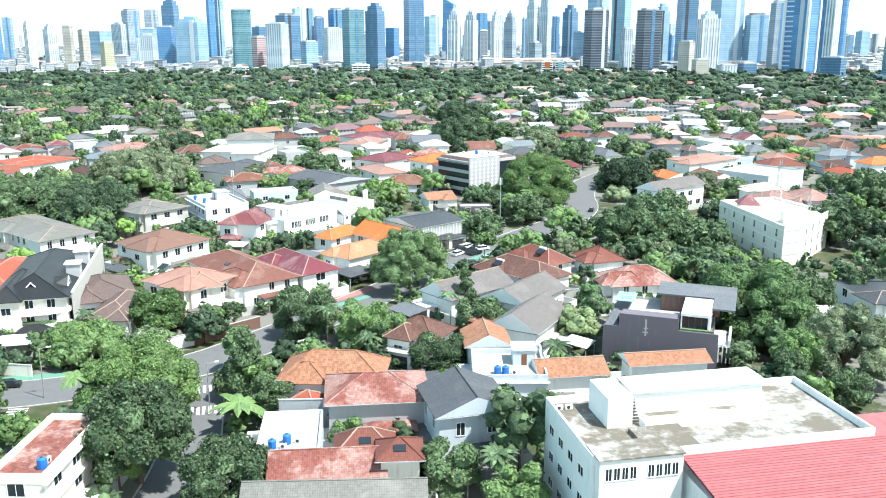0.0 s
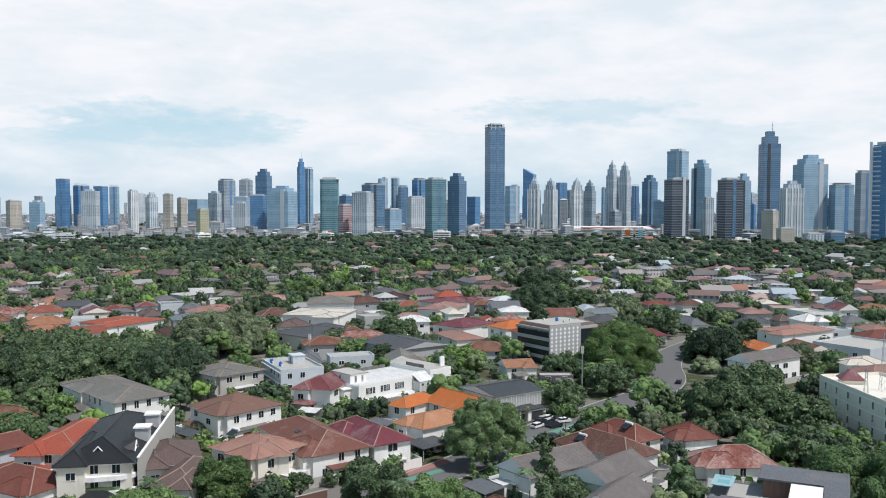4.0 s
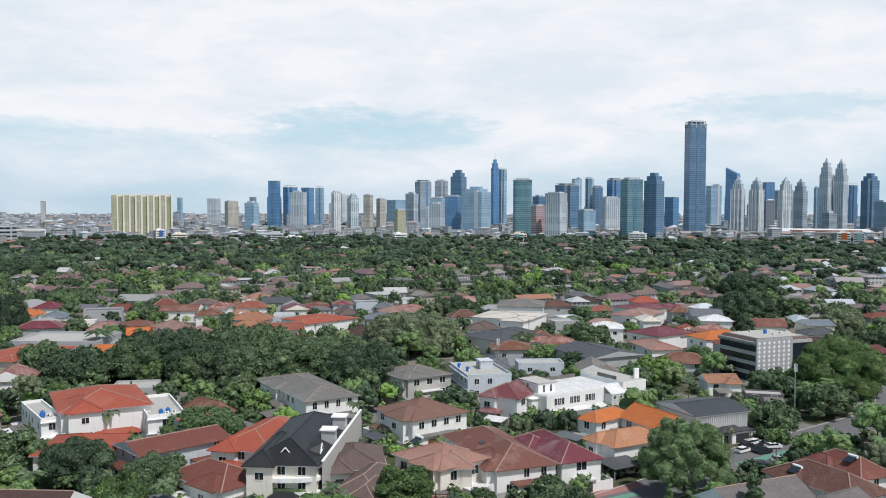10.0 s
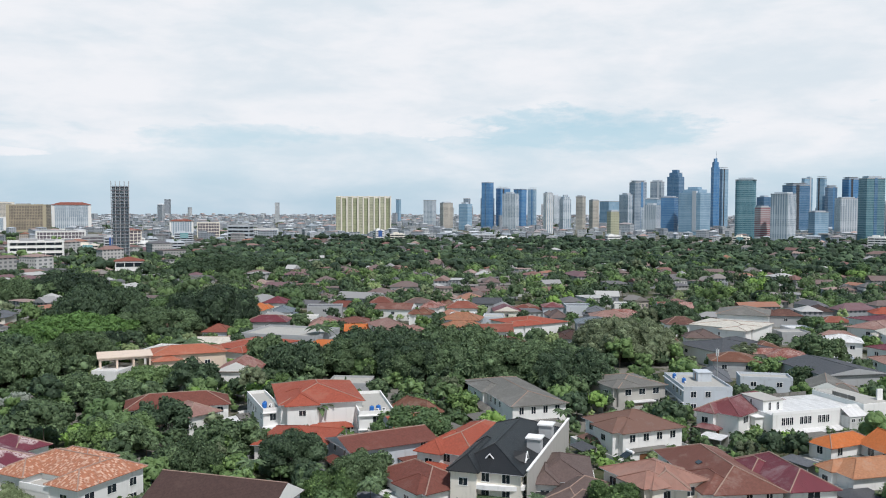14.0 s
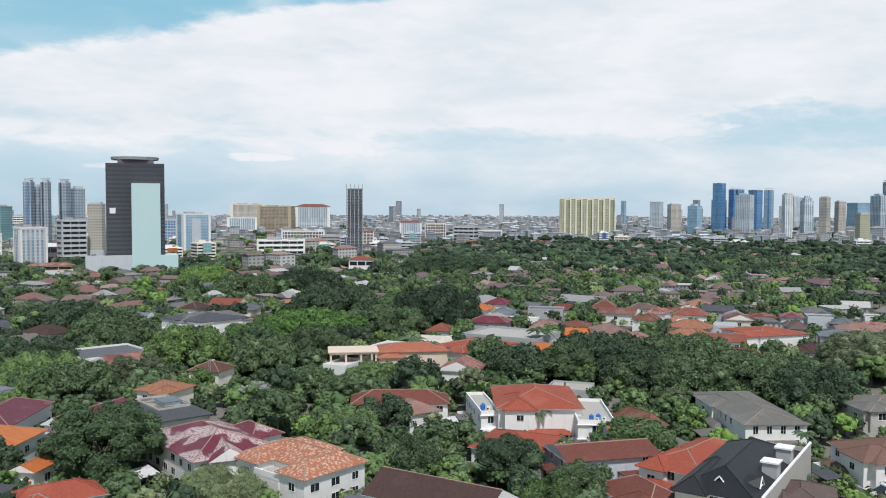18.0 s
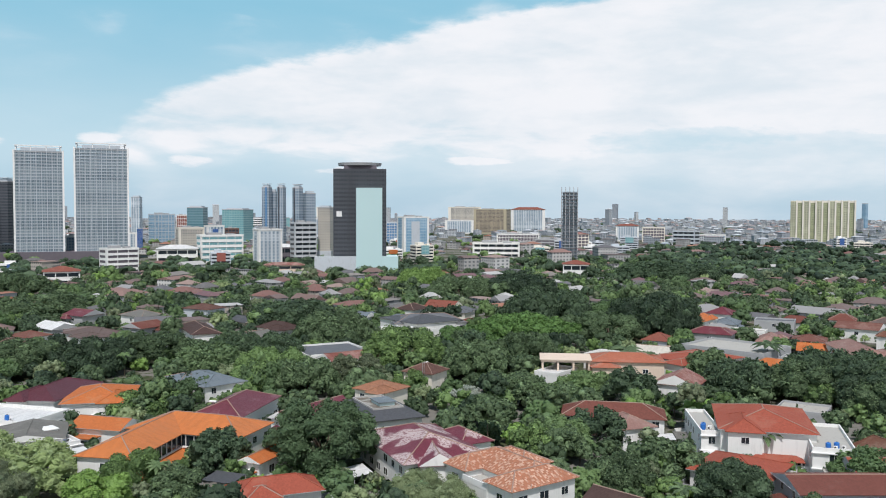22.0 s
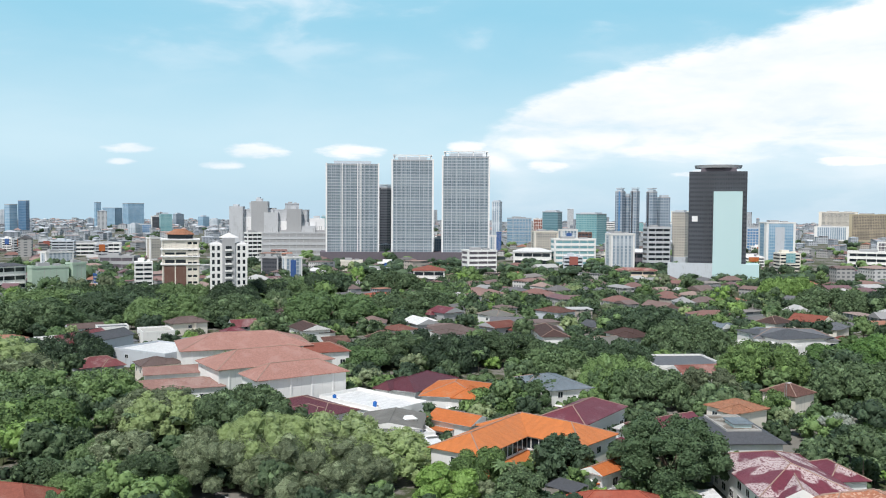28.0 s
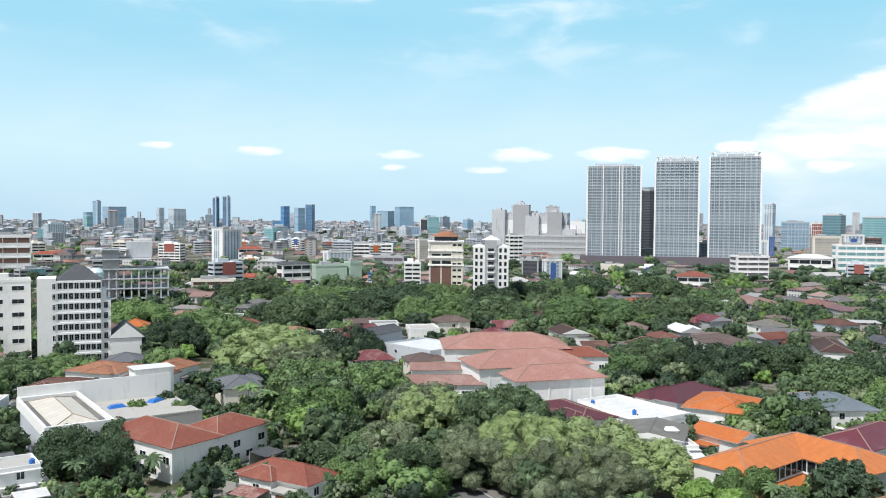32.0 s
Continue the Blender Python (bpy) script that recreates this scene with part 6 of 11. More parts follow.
def grey_tower(x, y, rot, w, d, h, crown):
    t = tower("grey white apartment tower with gridded balconies", x, y, rot, w, d, h, "f_slate", slabs=3.5)
    if crown:
        m = Mesh()
        for u in (-0.46, -0.16, 0.16, 0.46):
            for v in (-0.46, 0.46):
                m.box(u * w - 0.5, v * d - 0.5, h, u * w + 0.5, v * d + 0.5, h + 6)
        m.box(-w * 0.48, -d * 0.49, h + 5, w * 0.48, -d * 0.45, h + 6.2).box(-w * 0.48, d * 0.45, h + 5, w * 0.48, d * 0.49, h + 6.2).box(-w * 0.48, -d * 0.45, h + 5, -w * 0.44, d * 0.45, h + 6.2).box(w * 0.44, -d * 0.45, h + 5, w * 0.48, d * 0.45, h + 6.2)
        part("crown_frame", m.data("crown_frame", "trim"), t, label="white open roof frame")
    else:
        for u in (-0.2, 0.1, 0.16):
            part("white_strip", Mesh().box(-0.6, -1.0, 0, 0.6, 0, h + 0.6).data("white_strip", "trim"), t, u * w, -d / 2)
    part("end_wall", Mesh().box(0.55, -d * 0.42, 0, 0.9, d * 0.42, h).data("end_wall", "trim"), t, w / 2, label="plain white end wall")
    for sx in (-1, 1):
        part("corner_pier", Mesh().box(-1.0, -1.2, 0, 1.0, 0.6, h + 0.8).data("corner_pier", "trim"), t, sx * w / 2, -d / 2)


def dark_tower(x, y, rot, w, d, h):
    t = thing("tower", "charcoal slab tower with a pale blue front slab", "skyscraper", x, y, rot, "skyline")
    TAKEN.append((x, y, w))
    part("facade", Mesh().box(-w / 2, -d / 2, 0, w / 2, d / 2, h, bottom=False).data("facade", "f_dark"), t)
    fin = Mesh().box(0, -0.5, 8, 0.35, 0, h - 0.5).data("fin", "f_dark")
    for i in range(26):
        part("fin", fin, t, -w / 2 + 13 + i * (w - 13.5) / 26, -d / 2)
    part("neck", Mesh().box(-w * 0.3, -d * 0.36, h, w * 0.32, d * 0.36, h + 3.5).data("neck", "charcoal"), t)
    ring = [(math.cos(i * 0.2618) * w * 0.41, math.sin(i * 0.2618) * d * 0.46) for i in range(24)]
    part("roof_disc", Mesh().prism(ring, h + 3.5, h + 6.0, scale=1.03).data("roof_disc", "grey"), t, label="oval helipad roof disc")
    part("front_slab", Mesh().box(-w * 0.07, -d / 2 - 8, 0, w * 0.42, -d / 2 - 0.6, h * 0.82).data("front_slab", "ice"), t, label="pale ice blue glass slab")
    part("side_wing", Mesh().box(w * 0.42, -d / 2 - 8, 0, w * 0.72, d * 0.1, 17).data("side_wing", "ice"), t)
    part("low_wing", Mesh().box(-w * 0.85, -d / 2 - 4, 0, -w * 0.07, -d / 2 - 0.6, 17).data("low_wing", "bluegrey"), t)
    part("logo_panel", Mesh().box(-w * 0.44, -d / 2 - 0.3, h * 0.55, -w * 0.34, -d / 2 - 0.05, h * 0.6).data("logo_panel", "trim"), t)


def frame_tower(x, y, rot, w, d, h):
    t = thing("tower", "unfinished concrete tower with open floors", "building", x, y, rot, "skyline")
    TAKEN.append((x, y, w))
    part("core", Mesh().box(-w * 0.42, -d * 0.42, 0, w * 0.45, d * 0.42, h - 2).data("core", "f_slate"), t)
    for i in range(1, int(h / 3.6) + 1):
        part("floor_slab", shared("fts", lambda: Mesh().box(-w / 2, -d / 2, -0.45, w / 2, d / 2, 0).data("floor_slab", "charcoal")), t, 0, 0, i * 3.6)
    for u in (-0.48, -0.24, 0.0, 0.24, 0.48):
        for v in (-0.48, 0.48):
            part("column", shared("ftc", lambda: Mesh().box(-0.35, -0.35, 0, 0.35, 0.35, h + 3).data("column", "grey")), t, u * w, v * d)


def slab_frame(x, y, rot, w, d, h, floors):
    t = thing("building", "bare concrete frame of an unfinished building", "building", x, y, rot, "larger buildings")
    TAKEN.append((x, y, w * 0.55))
    fh = h / floors
    for i in range(1, floors + 1):
        s = 1.0 if i < floors - 1 else (0.78 if i == floors - 1 else 0.5)
        part("floor_slab", Mesh().box(-w / 2, -d / 2, -0.7, w / 2 * (2 * s - 1), d / 2, 0).data("floor_slab", "mallgrey"), t, 0, 0, i * fh)
    n = 11
    for i in range(n + 1):
        for v in (-0.47, 0.0, 0.47):
            part("column", shared(("sfc", round(fh, 1)), lambda: Mesh().box(-0.4, -0.4, 0, 0.4, 0.4, fh * (floors - 2)).data("column", "mallgrey")), t, -w / 2 + 0.6 + i * (w - 1.2) / n, v * d)
    part("core", Mesh().box(-w * 0.3, -d * 0.2, 0, -w * 0.1, d * 0.3, h).data("core", "mallgrey"), t)
    part("penthouse", Mesh().box(-w * 0.02, -d * 0.1, h * 0.84, w * 0.3, d * 0.4, h * 1.12).data("penthouse", "mallgrey"), t)


def apartment(x, y, rot, w, d, h):
    t = thing("apartment_building", "white eight storey apartment block with dark hipped roof", "building", x, y, rot, "larger buildings")
    TAKEN.append((x, y, w * 0.6, rot, w * 1.4, d))
    part("wall", Mesh().box(-w / 2, -d / 2, 0, w * 0.36, d / 2, h, bottom=False).data("wall", "white"), t)
    part("stair_tower", Mesh().box(-w / 2 - 0.5, -d / 2 - 0.8, 0, -w * 0.26, d / 2, h + 1.0).data("stair_tower", "white"), t)
    part("stepped_wing", Mesh().box(w * 0.36, -d / 2 + 1, 0, w * 0.5, d / 2, h * 0.75).box(w * 0.36, -d / 2 + 1, h * 0.75, w * 0.44, d / 2, h * 0.88).data("stepped_wing", "white"), t)
    m, lines = hip(w * 0.6, d * 0.85, h, 5.5, 0.6)
    part("roof", m.data("roof", "darkgrey", "white"), t, w * 0.06, 0)
    ring = [(math.cos(i * 0.5236) * 3, math.sin(i * 0.5236) * 3) for i in range(12)]
    part("dome", Mesh().prism(ring, h, h + 2.5).prism(ring, h + 2.5, h + 4.2, scale=0.6).data("dome", "f_ice"), t, w * 0.3, d * 0.2, label="pale green dome")
    fr, pn = window_mesh(1.45, 2.4)
    fh = h / 8
    for fl in range(8):
        for i in range(8):
            u = -w * 0.21 + i * w * 0.54 / 7
            part("pane", pn, part("window", fr, t, u, -d / 2, fl * fh + 0.9))
        if fl < 6:
            part("pane", pn, part("window", fr, t, w * 0.43, -d / 2 + 1, fl * fh + 0.9))
        part("pane", window_mesh(1.0, 2.0)[1], part("window", window_mesh(1.0, 2.0)[0], t, -w * 0.29, -d / 2 - 0.8, fl * fh + 1.0))
        part("floor_band", shared(("apb", 0), lambda: Mesh().box(-w * 0.26, -d / 2 - 0.9, -0.5, w * 0.36, -d / 2, 0.25).data("floor_band", "trim")), t, 0, 0, (fl + 1) * fh - 0.3)
    m, lines = hip(w * 0.5, d, 9.0, 6.0, 0.4, True)
    part("annex_roof", m.data("annex_roof", "darkgrey", "white"), t, w * 0.72, 0)
    part("annex", Mesh().box(w * 0.5, -d / 2, 0, w * 0.94, d / 2, 9.0).data("annex", "white"), t)


def hotel(x, y, rot, w, d, h):
    t = thing("hotel", "cream hotel with dark brown panel and orange tiled top", "building", x, y, rot, "larger buildings")
    TAKEN.append((x, y, math.hypot(w, d) / 2))
    part("wall", Mesh().box(-w / 2, -d / 2, 0, w / 2, d / 2, h, bottom=False).data("wall", "cream"), t)
    part("brown_panel", Mesh().box(-w * 0.44, -d / 2 - 0.4, h * 0.16, w * 0.16, -d / 2 - 0.02, h * 0.6).data("brown_panel", "brown"), t, label="dark brown cladding panel")
    for i in range(5):
        part("pilaster", Mesh().box(-0.35, -0.5, 0, 0.35, 0, h).data("pilaster", "cream"), t, (-0.48, -0.14, 0.18, 0.33, 0.48)[i] * w, -d / 2)
        part("side_pilaster", Mesh().box(0, -0.35, 0, 0.5, 0.35, h).data("side_pilaster", "cream"), t, w / 2, (i - 2) * d * 0.22)
    for i in range(10):
        part("window_band", Mesh().box(w * 0.2, -d / 2 - 0.06, 1.0, w * 0.46, -d / 2, 2.4).box(w / 2, -d * 0.42, 1.0, w / 2 + 0.08, d * 0.42, 2.4).data("window_band", "glass"), t, 0, 0, i * h / 10)
    part("upper_windows", Mesh().box(-w * 0.42, -d / 2 - 0.06, h * 0.64, w * 0.15, -d / 2, h * 0.69).box(-w * 0.42, -d / 2 - 0.06, h * 0.77, w * 0.15, -d / 2, h * 0.8).data("upper_windows", "glass"), t)
    for z in (0.61, 0.73, 0.84, 0.985):
        part("cornice", Mesh().box(-w / 2 - 0.9, -d / 2 - 0.9, 0, w / 2 + 0.9, d / 2 + 0.9, h * 0.02).data("cornice", "trim"), t, 0, 0, h * z)
    ring = [(math.cos(i * 0.7854 + 0.39) * w * 0.44, math.sin(i * 0.7854 + 0.39) * d * 0.44) for i in range(8)]
    part("top_storey", Mesh().prism([(a * 0.85, b * 0.85) for a, b in ring], h, h + 3).data("top_storey", "glass"), t)
    part("roof_cap", Mesh().prism(ring, h + 3.0, h + 6.5, scale=0.35).data("roof_cap", "orangeold"), t)


def gabled_flats(x, y, rot, w, d, h):
    t = thing("apartment_building", "white apartment block with grey balcony strip and pyramid top", "building", x, y, rot, "larger buildings")
    TAKEN.append((x, y, math.hypot(w, d) / 2))
    part("wall", Mesh().box(-w / 2, -d / 2, 0, w / 2, d / 2, h * 0.9, bottom=False).data("wall", "white"), t)
    part("centre_bay", Mesh().box(-w * 0.17, -d / 2 - 1.0, 0, w * 0.17, d * 0.3, h).data("centre_bay", "grey"), t)
    fh = h * 0.9 / 9
    for i in range(9):
        part("balcony", Mesh().box(-w * 0.1, -d / 2 - 2.0, 0, w * 0.1, -d / 2 - 1.0, 1.1).data("balcony", "white"), t, 0, 0, i * fh + 0.4)
        part("balcony_door", Mesh().box(-w * 0.08, -d / 2 - 1.06, 0, w * 0.08, -d / 2 - 0.9, fh * 0.45).data("balcony_door", "glass"), t, 0, 0, i * fh + 1.5)
        for u in (-0.41, -0.27, 0.27, 0.41):
            part("window", Mesh().box(-w * 0.035, -0.08, 0, w * 0.035, 0, fh * 0.62).data("window", "glass"), t, u * w, -d / 2, i * fh + 0.8)
    for u in (-0.34, 0.34):
        m, lines = hip(w * 0.32, d * 0.8, h * 0.9, 1.8, 0.9)
        part("roof", m.data("roof", "whiteroof", "white"), t, u * w)
    m, lines = hip(w * 0.4, d * 0.7, h, 3.0, 1.4)
    part("top_roof", m.data("top_roof", "whiteroof", "white"), t)
    part("lobby", Mesh().box(-w * 0.2, -d / 2 - 5, 0, w * 0.2, -d / 2 - 1.1, 5.0).data("lobby", "glass"), t)


def institute(x, y, rot, w, d, h):
    t = thing("institute_building", "large white flat roofed building with stained concrete roof", "building", x, y, rot, "larger buildings")
    TAKEN.append((x, y, w * 0.55, rot, w, d))
    part("wall", Mesh().box(-w / 2, -d / 2, 0, w / 2, d / 2, h - 1.0, bottom=False).data("wall", "white"), t)
    part("roof", Mesh().box(-w / 2 + 0.3, -d / 2 + 0.3, h - 1.0, w / 2 - 0.3, d / 2 - 0.3, h - 0.8).data("roof", "stained"), t, label="stained pale concrete roof slab")
    for q in ((-w / 2, -d / 2, w / 2, -d / 2 + 0.3), (-w / 2, d / 2 - 0.3, w / 2, d / 2), (-w / 2, -d / 2 + 0.3, -w / 2 + 0.3, d / 2 - 0.3), (w / 2 - 0.3, -d / 2 + 0.3, w / 2, d / 2 - 0.3)):
        part("parapet", Mesh().box(q[0], q[1], h - 1.0, q[2], q[3], h + 0.15).data("parapet", "trim"), t)
    part("lift_house", Mesh().box(-w * 0.36, -d * 0.02, h - 0.8, -w * 0.27, d * 0.36, h + 3.2).data("lift_house", "white"), t)
    part("roof_hall", Mesh().box(-w * 0.22, d * 0.18, h - 0.8, w * 0.27, d * 0.44, h + 2.2).box(-w * 0.235, d * 0.16, h + 2.2, w * 0.285, d * 0.46, h + 2.45).data("roof_hall", "white"), t)
    part("roof_upstand", Mesh().box(-w * 0.24, -d * 0.1, h - 0.8, w * 0.2, d * 0.0, h + 0.2).data("roof_upstand", "trim"), t)
    part("raised_slab", Mesh().box(-w * 0.3, -d * 0.47, h - 0.8, -w * 0.12, -d * 0.1, h - 0.2).data("raised_slab", "stained"), t)
    for i in range(8):
        part("stair_step", shared("ist", lambda: Mesh().box(-0.5, -0.15, 0, 0.5, 0.15, 0.12).data("stair_step", "darkmetal")), t, -w * 0.25, d * 0.02 + i * 0.28, h - 0.5 + i * 0.3)
    part("red_roof", Mesh().face([(-w * 0.2, -d / 2 - 15, h - 2.6), (w * 0.75, -d / 2 - 15, h - 2.6), (w * 0.75, -d / 2 + 0.0, h - 0.9), (-w * 0.2, -d / 2 + 0.0, h - 0.9)], [(0, 0), (0, 35), (15, 35), (15, 0)]).face(
        [(-w * 0.2, -d / 2, h - 1.15), (w * 0.75, -d / 2, h - 1.15), (w * 0.75, -d / 2 - 15, h - 2.85), (-w * 0.2, -d / 2 - 15, h - 2.85)]).data("red_roof", "redmetal"), t, label="red ribbed metal roof")
    rib = Mesh().box(-w * 0.2, -0.045, 0, w * 0.75, 0.045, 0.075).data("roof_rib", "redmetal")
    for i in range(30):
        part("roof_rib", rib, t, 0, -d / 2 - 14.75 + i * 0.5, h - 2.6 + 1.7 * (0.25 + i * 0.5) / 15)
    part("front_block", Mesh().box(-w * 0.49, -d / 2 - 1.4, 0, -w * 0.21, -d / 2, h + 0.1).data("front_block", "white"), t)
    part("front_slab", Mesh().box(-w * 0.495, -d / 2 - 1.6, h + 0.11, -w * 0.205, -d / 2 + 3.0, h + 0.3).data("front_slab", "stained"), t)
    for i in range(8):
        fr, pn = window_mesh(0.7, 1.5)
        part("pane", pn, part("window", fr, t, -w * 0.46 + i * 1.0 + (1.2 if i > 3 else 0), -d / 2 - 1.4, h - 2.4))
    part("front_hall", Mesh().box(-w * 0.19, -d / 2 - 14.6, 0, w * 0.74, -d / 2 - 0.02, h - 2.95).data("front_hall", "white"), t)
    part("red_roof", Mesh().face([(w * 0.5, -d / 2 + 0.02, h - 1.6), (w * 0.75, -d / 2 + 0.02, h - 1.6), (w * 0.75, -d * 0.1, h - 1.4), (w * 0.5, -d * 0.1, h - 1.4)]).data("red_roof", "redmetal"), t)
    part("side_hall", Mesh().box(w * 0.505, -d / 2 + 0.03, 0, w * 0.74, -d * 0.1, h - 1.7).data("side_hall", "white"), t)
    fr, pn = window_mesh(1.6, 1.2)
    for fl in range(3):
        for i in range(4):
            part("pane", pn, part("window", fr, t, -w / 2, d * 0.33 - i * 3.6, 1.6 + fl * 3.7, -90.0))
        for i in range(2):
            part("pane", pn, part("window", fr, t, -w * 0.44 + i * 4.4, -d / 2, 1.6 + fl * 3.7))
    a, b = math.cos(radians(rot)), math.sin(radians(rot))
    for i in range(9):
        u, v = -w / 2 - 1.2, d * 0.4 - i * 1.7
        aircon(x + a * u - b * v, y + b * u + a * v, 0.0, rot + 90)
    for i in range(2):
        u, v = -w * 0.47 + i * 1.3, d * 0.36
        aircon(x + a * u - b * v, y + b * u + a * v, h - 0.8, rot)


def lattice(t, x, y, z0, z1, s, name="mast"):
    m = Mesh()
    n = int((z1 - z0) / 1.6)
    for k in range(n):
        a, b = z0 + (z1 - z0) * k / n, z0 + (z1 - z0) * (k + 1) / n
        p, q = s * (1 - 0.75 * k / n), s * (1 - 0.75 * (k + 1) / n)
        c = [(-1, -1), (1, -1), (1, 1), (-1, 1)]
        for i in range(4):
            u, v = c[i], c[(i + 1) % 4]
            m.tube((u[0] * p, u[1] * p, a), (u[0] * q, u[1] * q, b), 0.06, 0.06, 4).tube((u[0] * p, u[1] * p, a), (v[0] * q, v[1] * q, b), 0.035, 0.035, 4)
    part(name, m.data(name, "steel"), t, x, y, label="grey lattice antenna mast")


def turret_office(x, y, h):
    """A wedge shaped office at a street corner, its point cut off."""
    t = thing("office_building", "white office with red pyramid turret and antenna masts", "building", x, y, 0, "larger buildings")
    TAKEN.append((x, y, 20, -75.0, 42.0, 26.0))
    ring = [(-14, 16), (-4, -21), (1.7, -17.6), (14.2, 2.6), (4, 24)]
    part("wall", Mesh().prism(ring, 0, h - 0.9).data("wall", "cream"), t)
    for i in range(3):
        part("string_course", Mesh().prism([(u * 1.008, v * 1.008) for u, v in ring], i * 3.3 + 3.0, i * 3.3 + 3.2).data("string_course", "trim"), t)
    for i in range(5):
        p, q = Vector(ring[i]), Vector(ring[(i + 1) % 5])
        d = (q - p).normalized()
        n = Vector((-d.y, d.x)) * 0.35
        m = Mesh()
        m.face([(*p, h), (*q, h), (*(q + n), h), (*(p + n), h)]).face([(*p, h - 0.9), (*q, h - 0.9), (*q, h), (*p, h)]).face([(*(q + n), h - 0.9), (*(p + n), h - 0.9), (*(p + n), h), (*(q + n), h)])
        part("parapet", m.data("parapet", "cream"), t)
    fr, pn = window_mesh(0.9, 1.9)
    for (p, q, k) in ((ring[0], ring[1], 6), (ring[2], ring[3], 4)):
        p, q = Vector(p), Vector(q)
        a = math.degrees(math.atan2(q.y - p.y, q.x - p.x))
        for fl in range(3):
            for i in range(k):
                o = p + (q - p) * (i + 0.6) / (k + 0.2)
                part("pane", pn, part("window", fr, t, o.x, o.y, fl * 3.3 + 0.9, a))
    m, lines = hip(5.5, 5.5, h + 0.2, 2.8, 0.5)
    part("turret_roof", m.data("turret_roof", "maroon", "cream"), t, -7, 10, label="dark red pyramid roof")
    part("turret", Mesh().box(-9.7, 7.3, h - 0.9, -4.3, 12.7, h + 0.2).data("turret", "cream"), t)
    part("corner_tower", Mesh().box(-2.5, -14, h - 0.9, 2.5, -9.5, h + 2.2).data("corner_tower", "cream"), t)
    lattice(t, -1, 0, h - 0.9, h + 15, 1.1)
    lattice(t, -6.5, -4, h - 0.9, h + 6, 0.5)
    lattice(t, 8.5, 2, h - 0.9, h + 5, 0.4)
    tr = [(math.cos(i * 0.6283) * 1.3, math.sin(i * 0.6283) * 1.3) for i in range(10)]
    for u, v in ((2.0, -6.5), (5.0, -2.0)):
        part("tank", Mesh().prism(tr, h - 0.9, h + 0.9).data("tank", "trim"), t, u, v, label="white round roof tank")


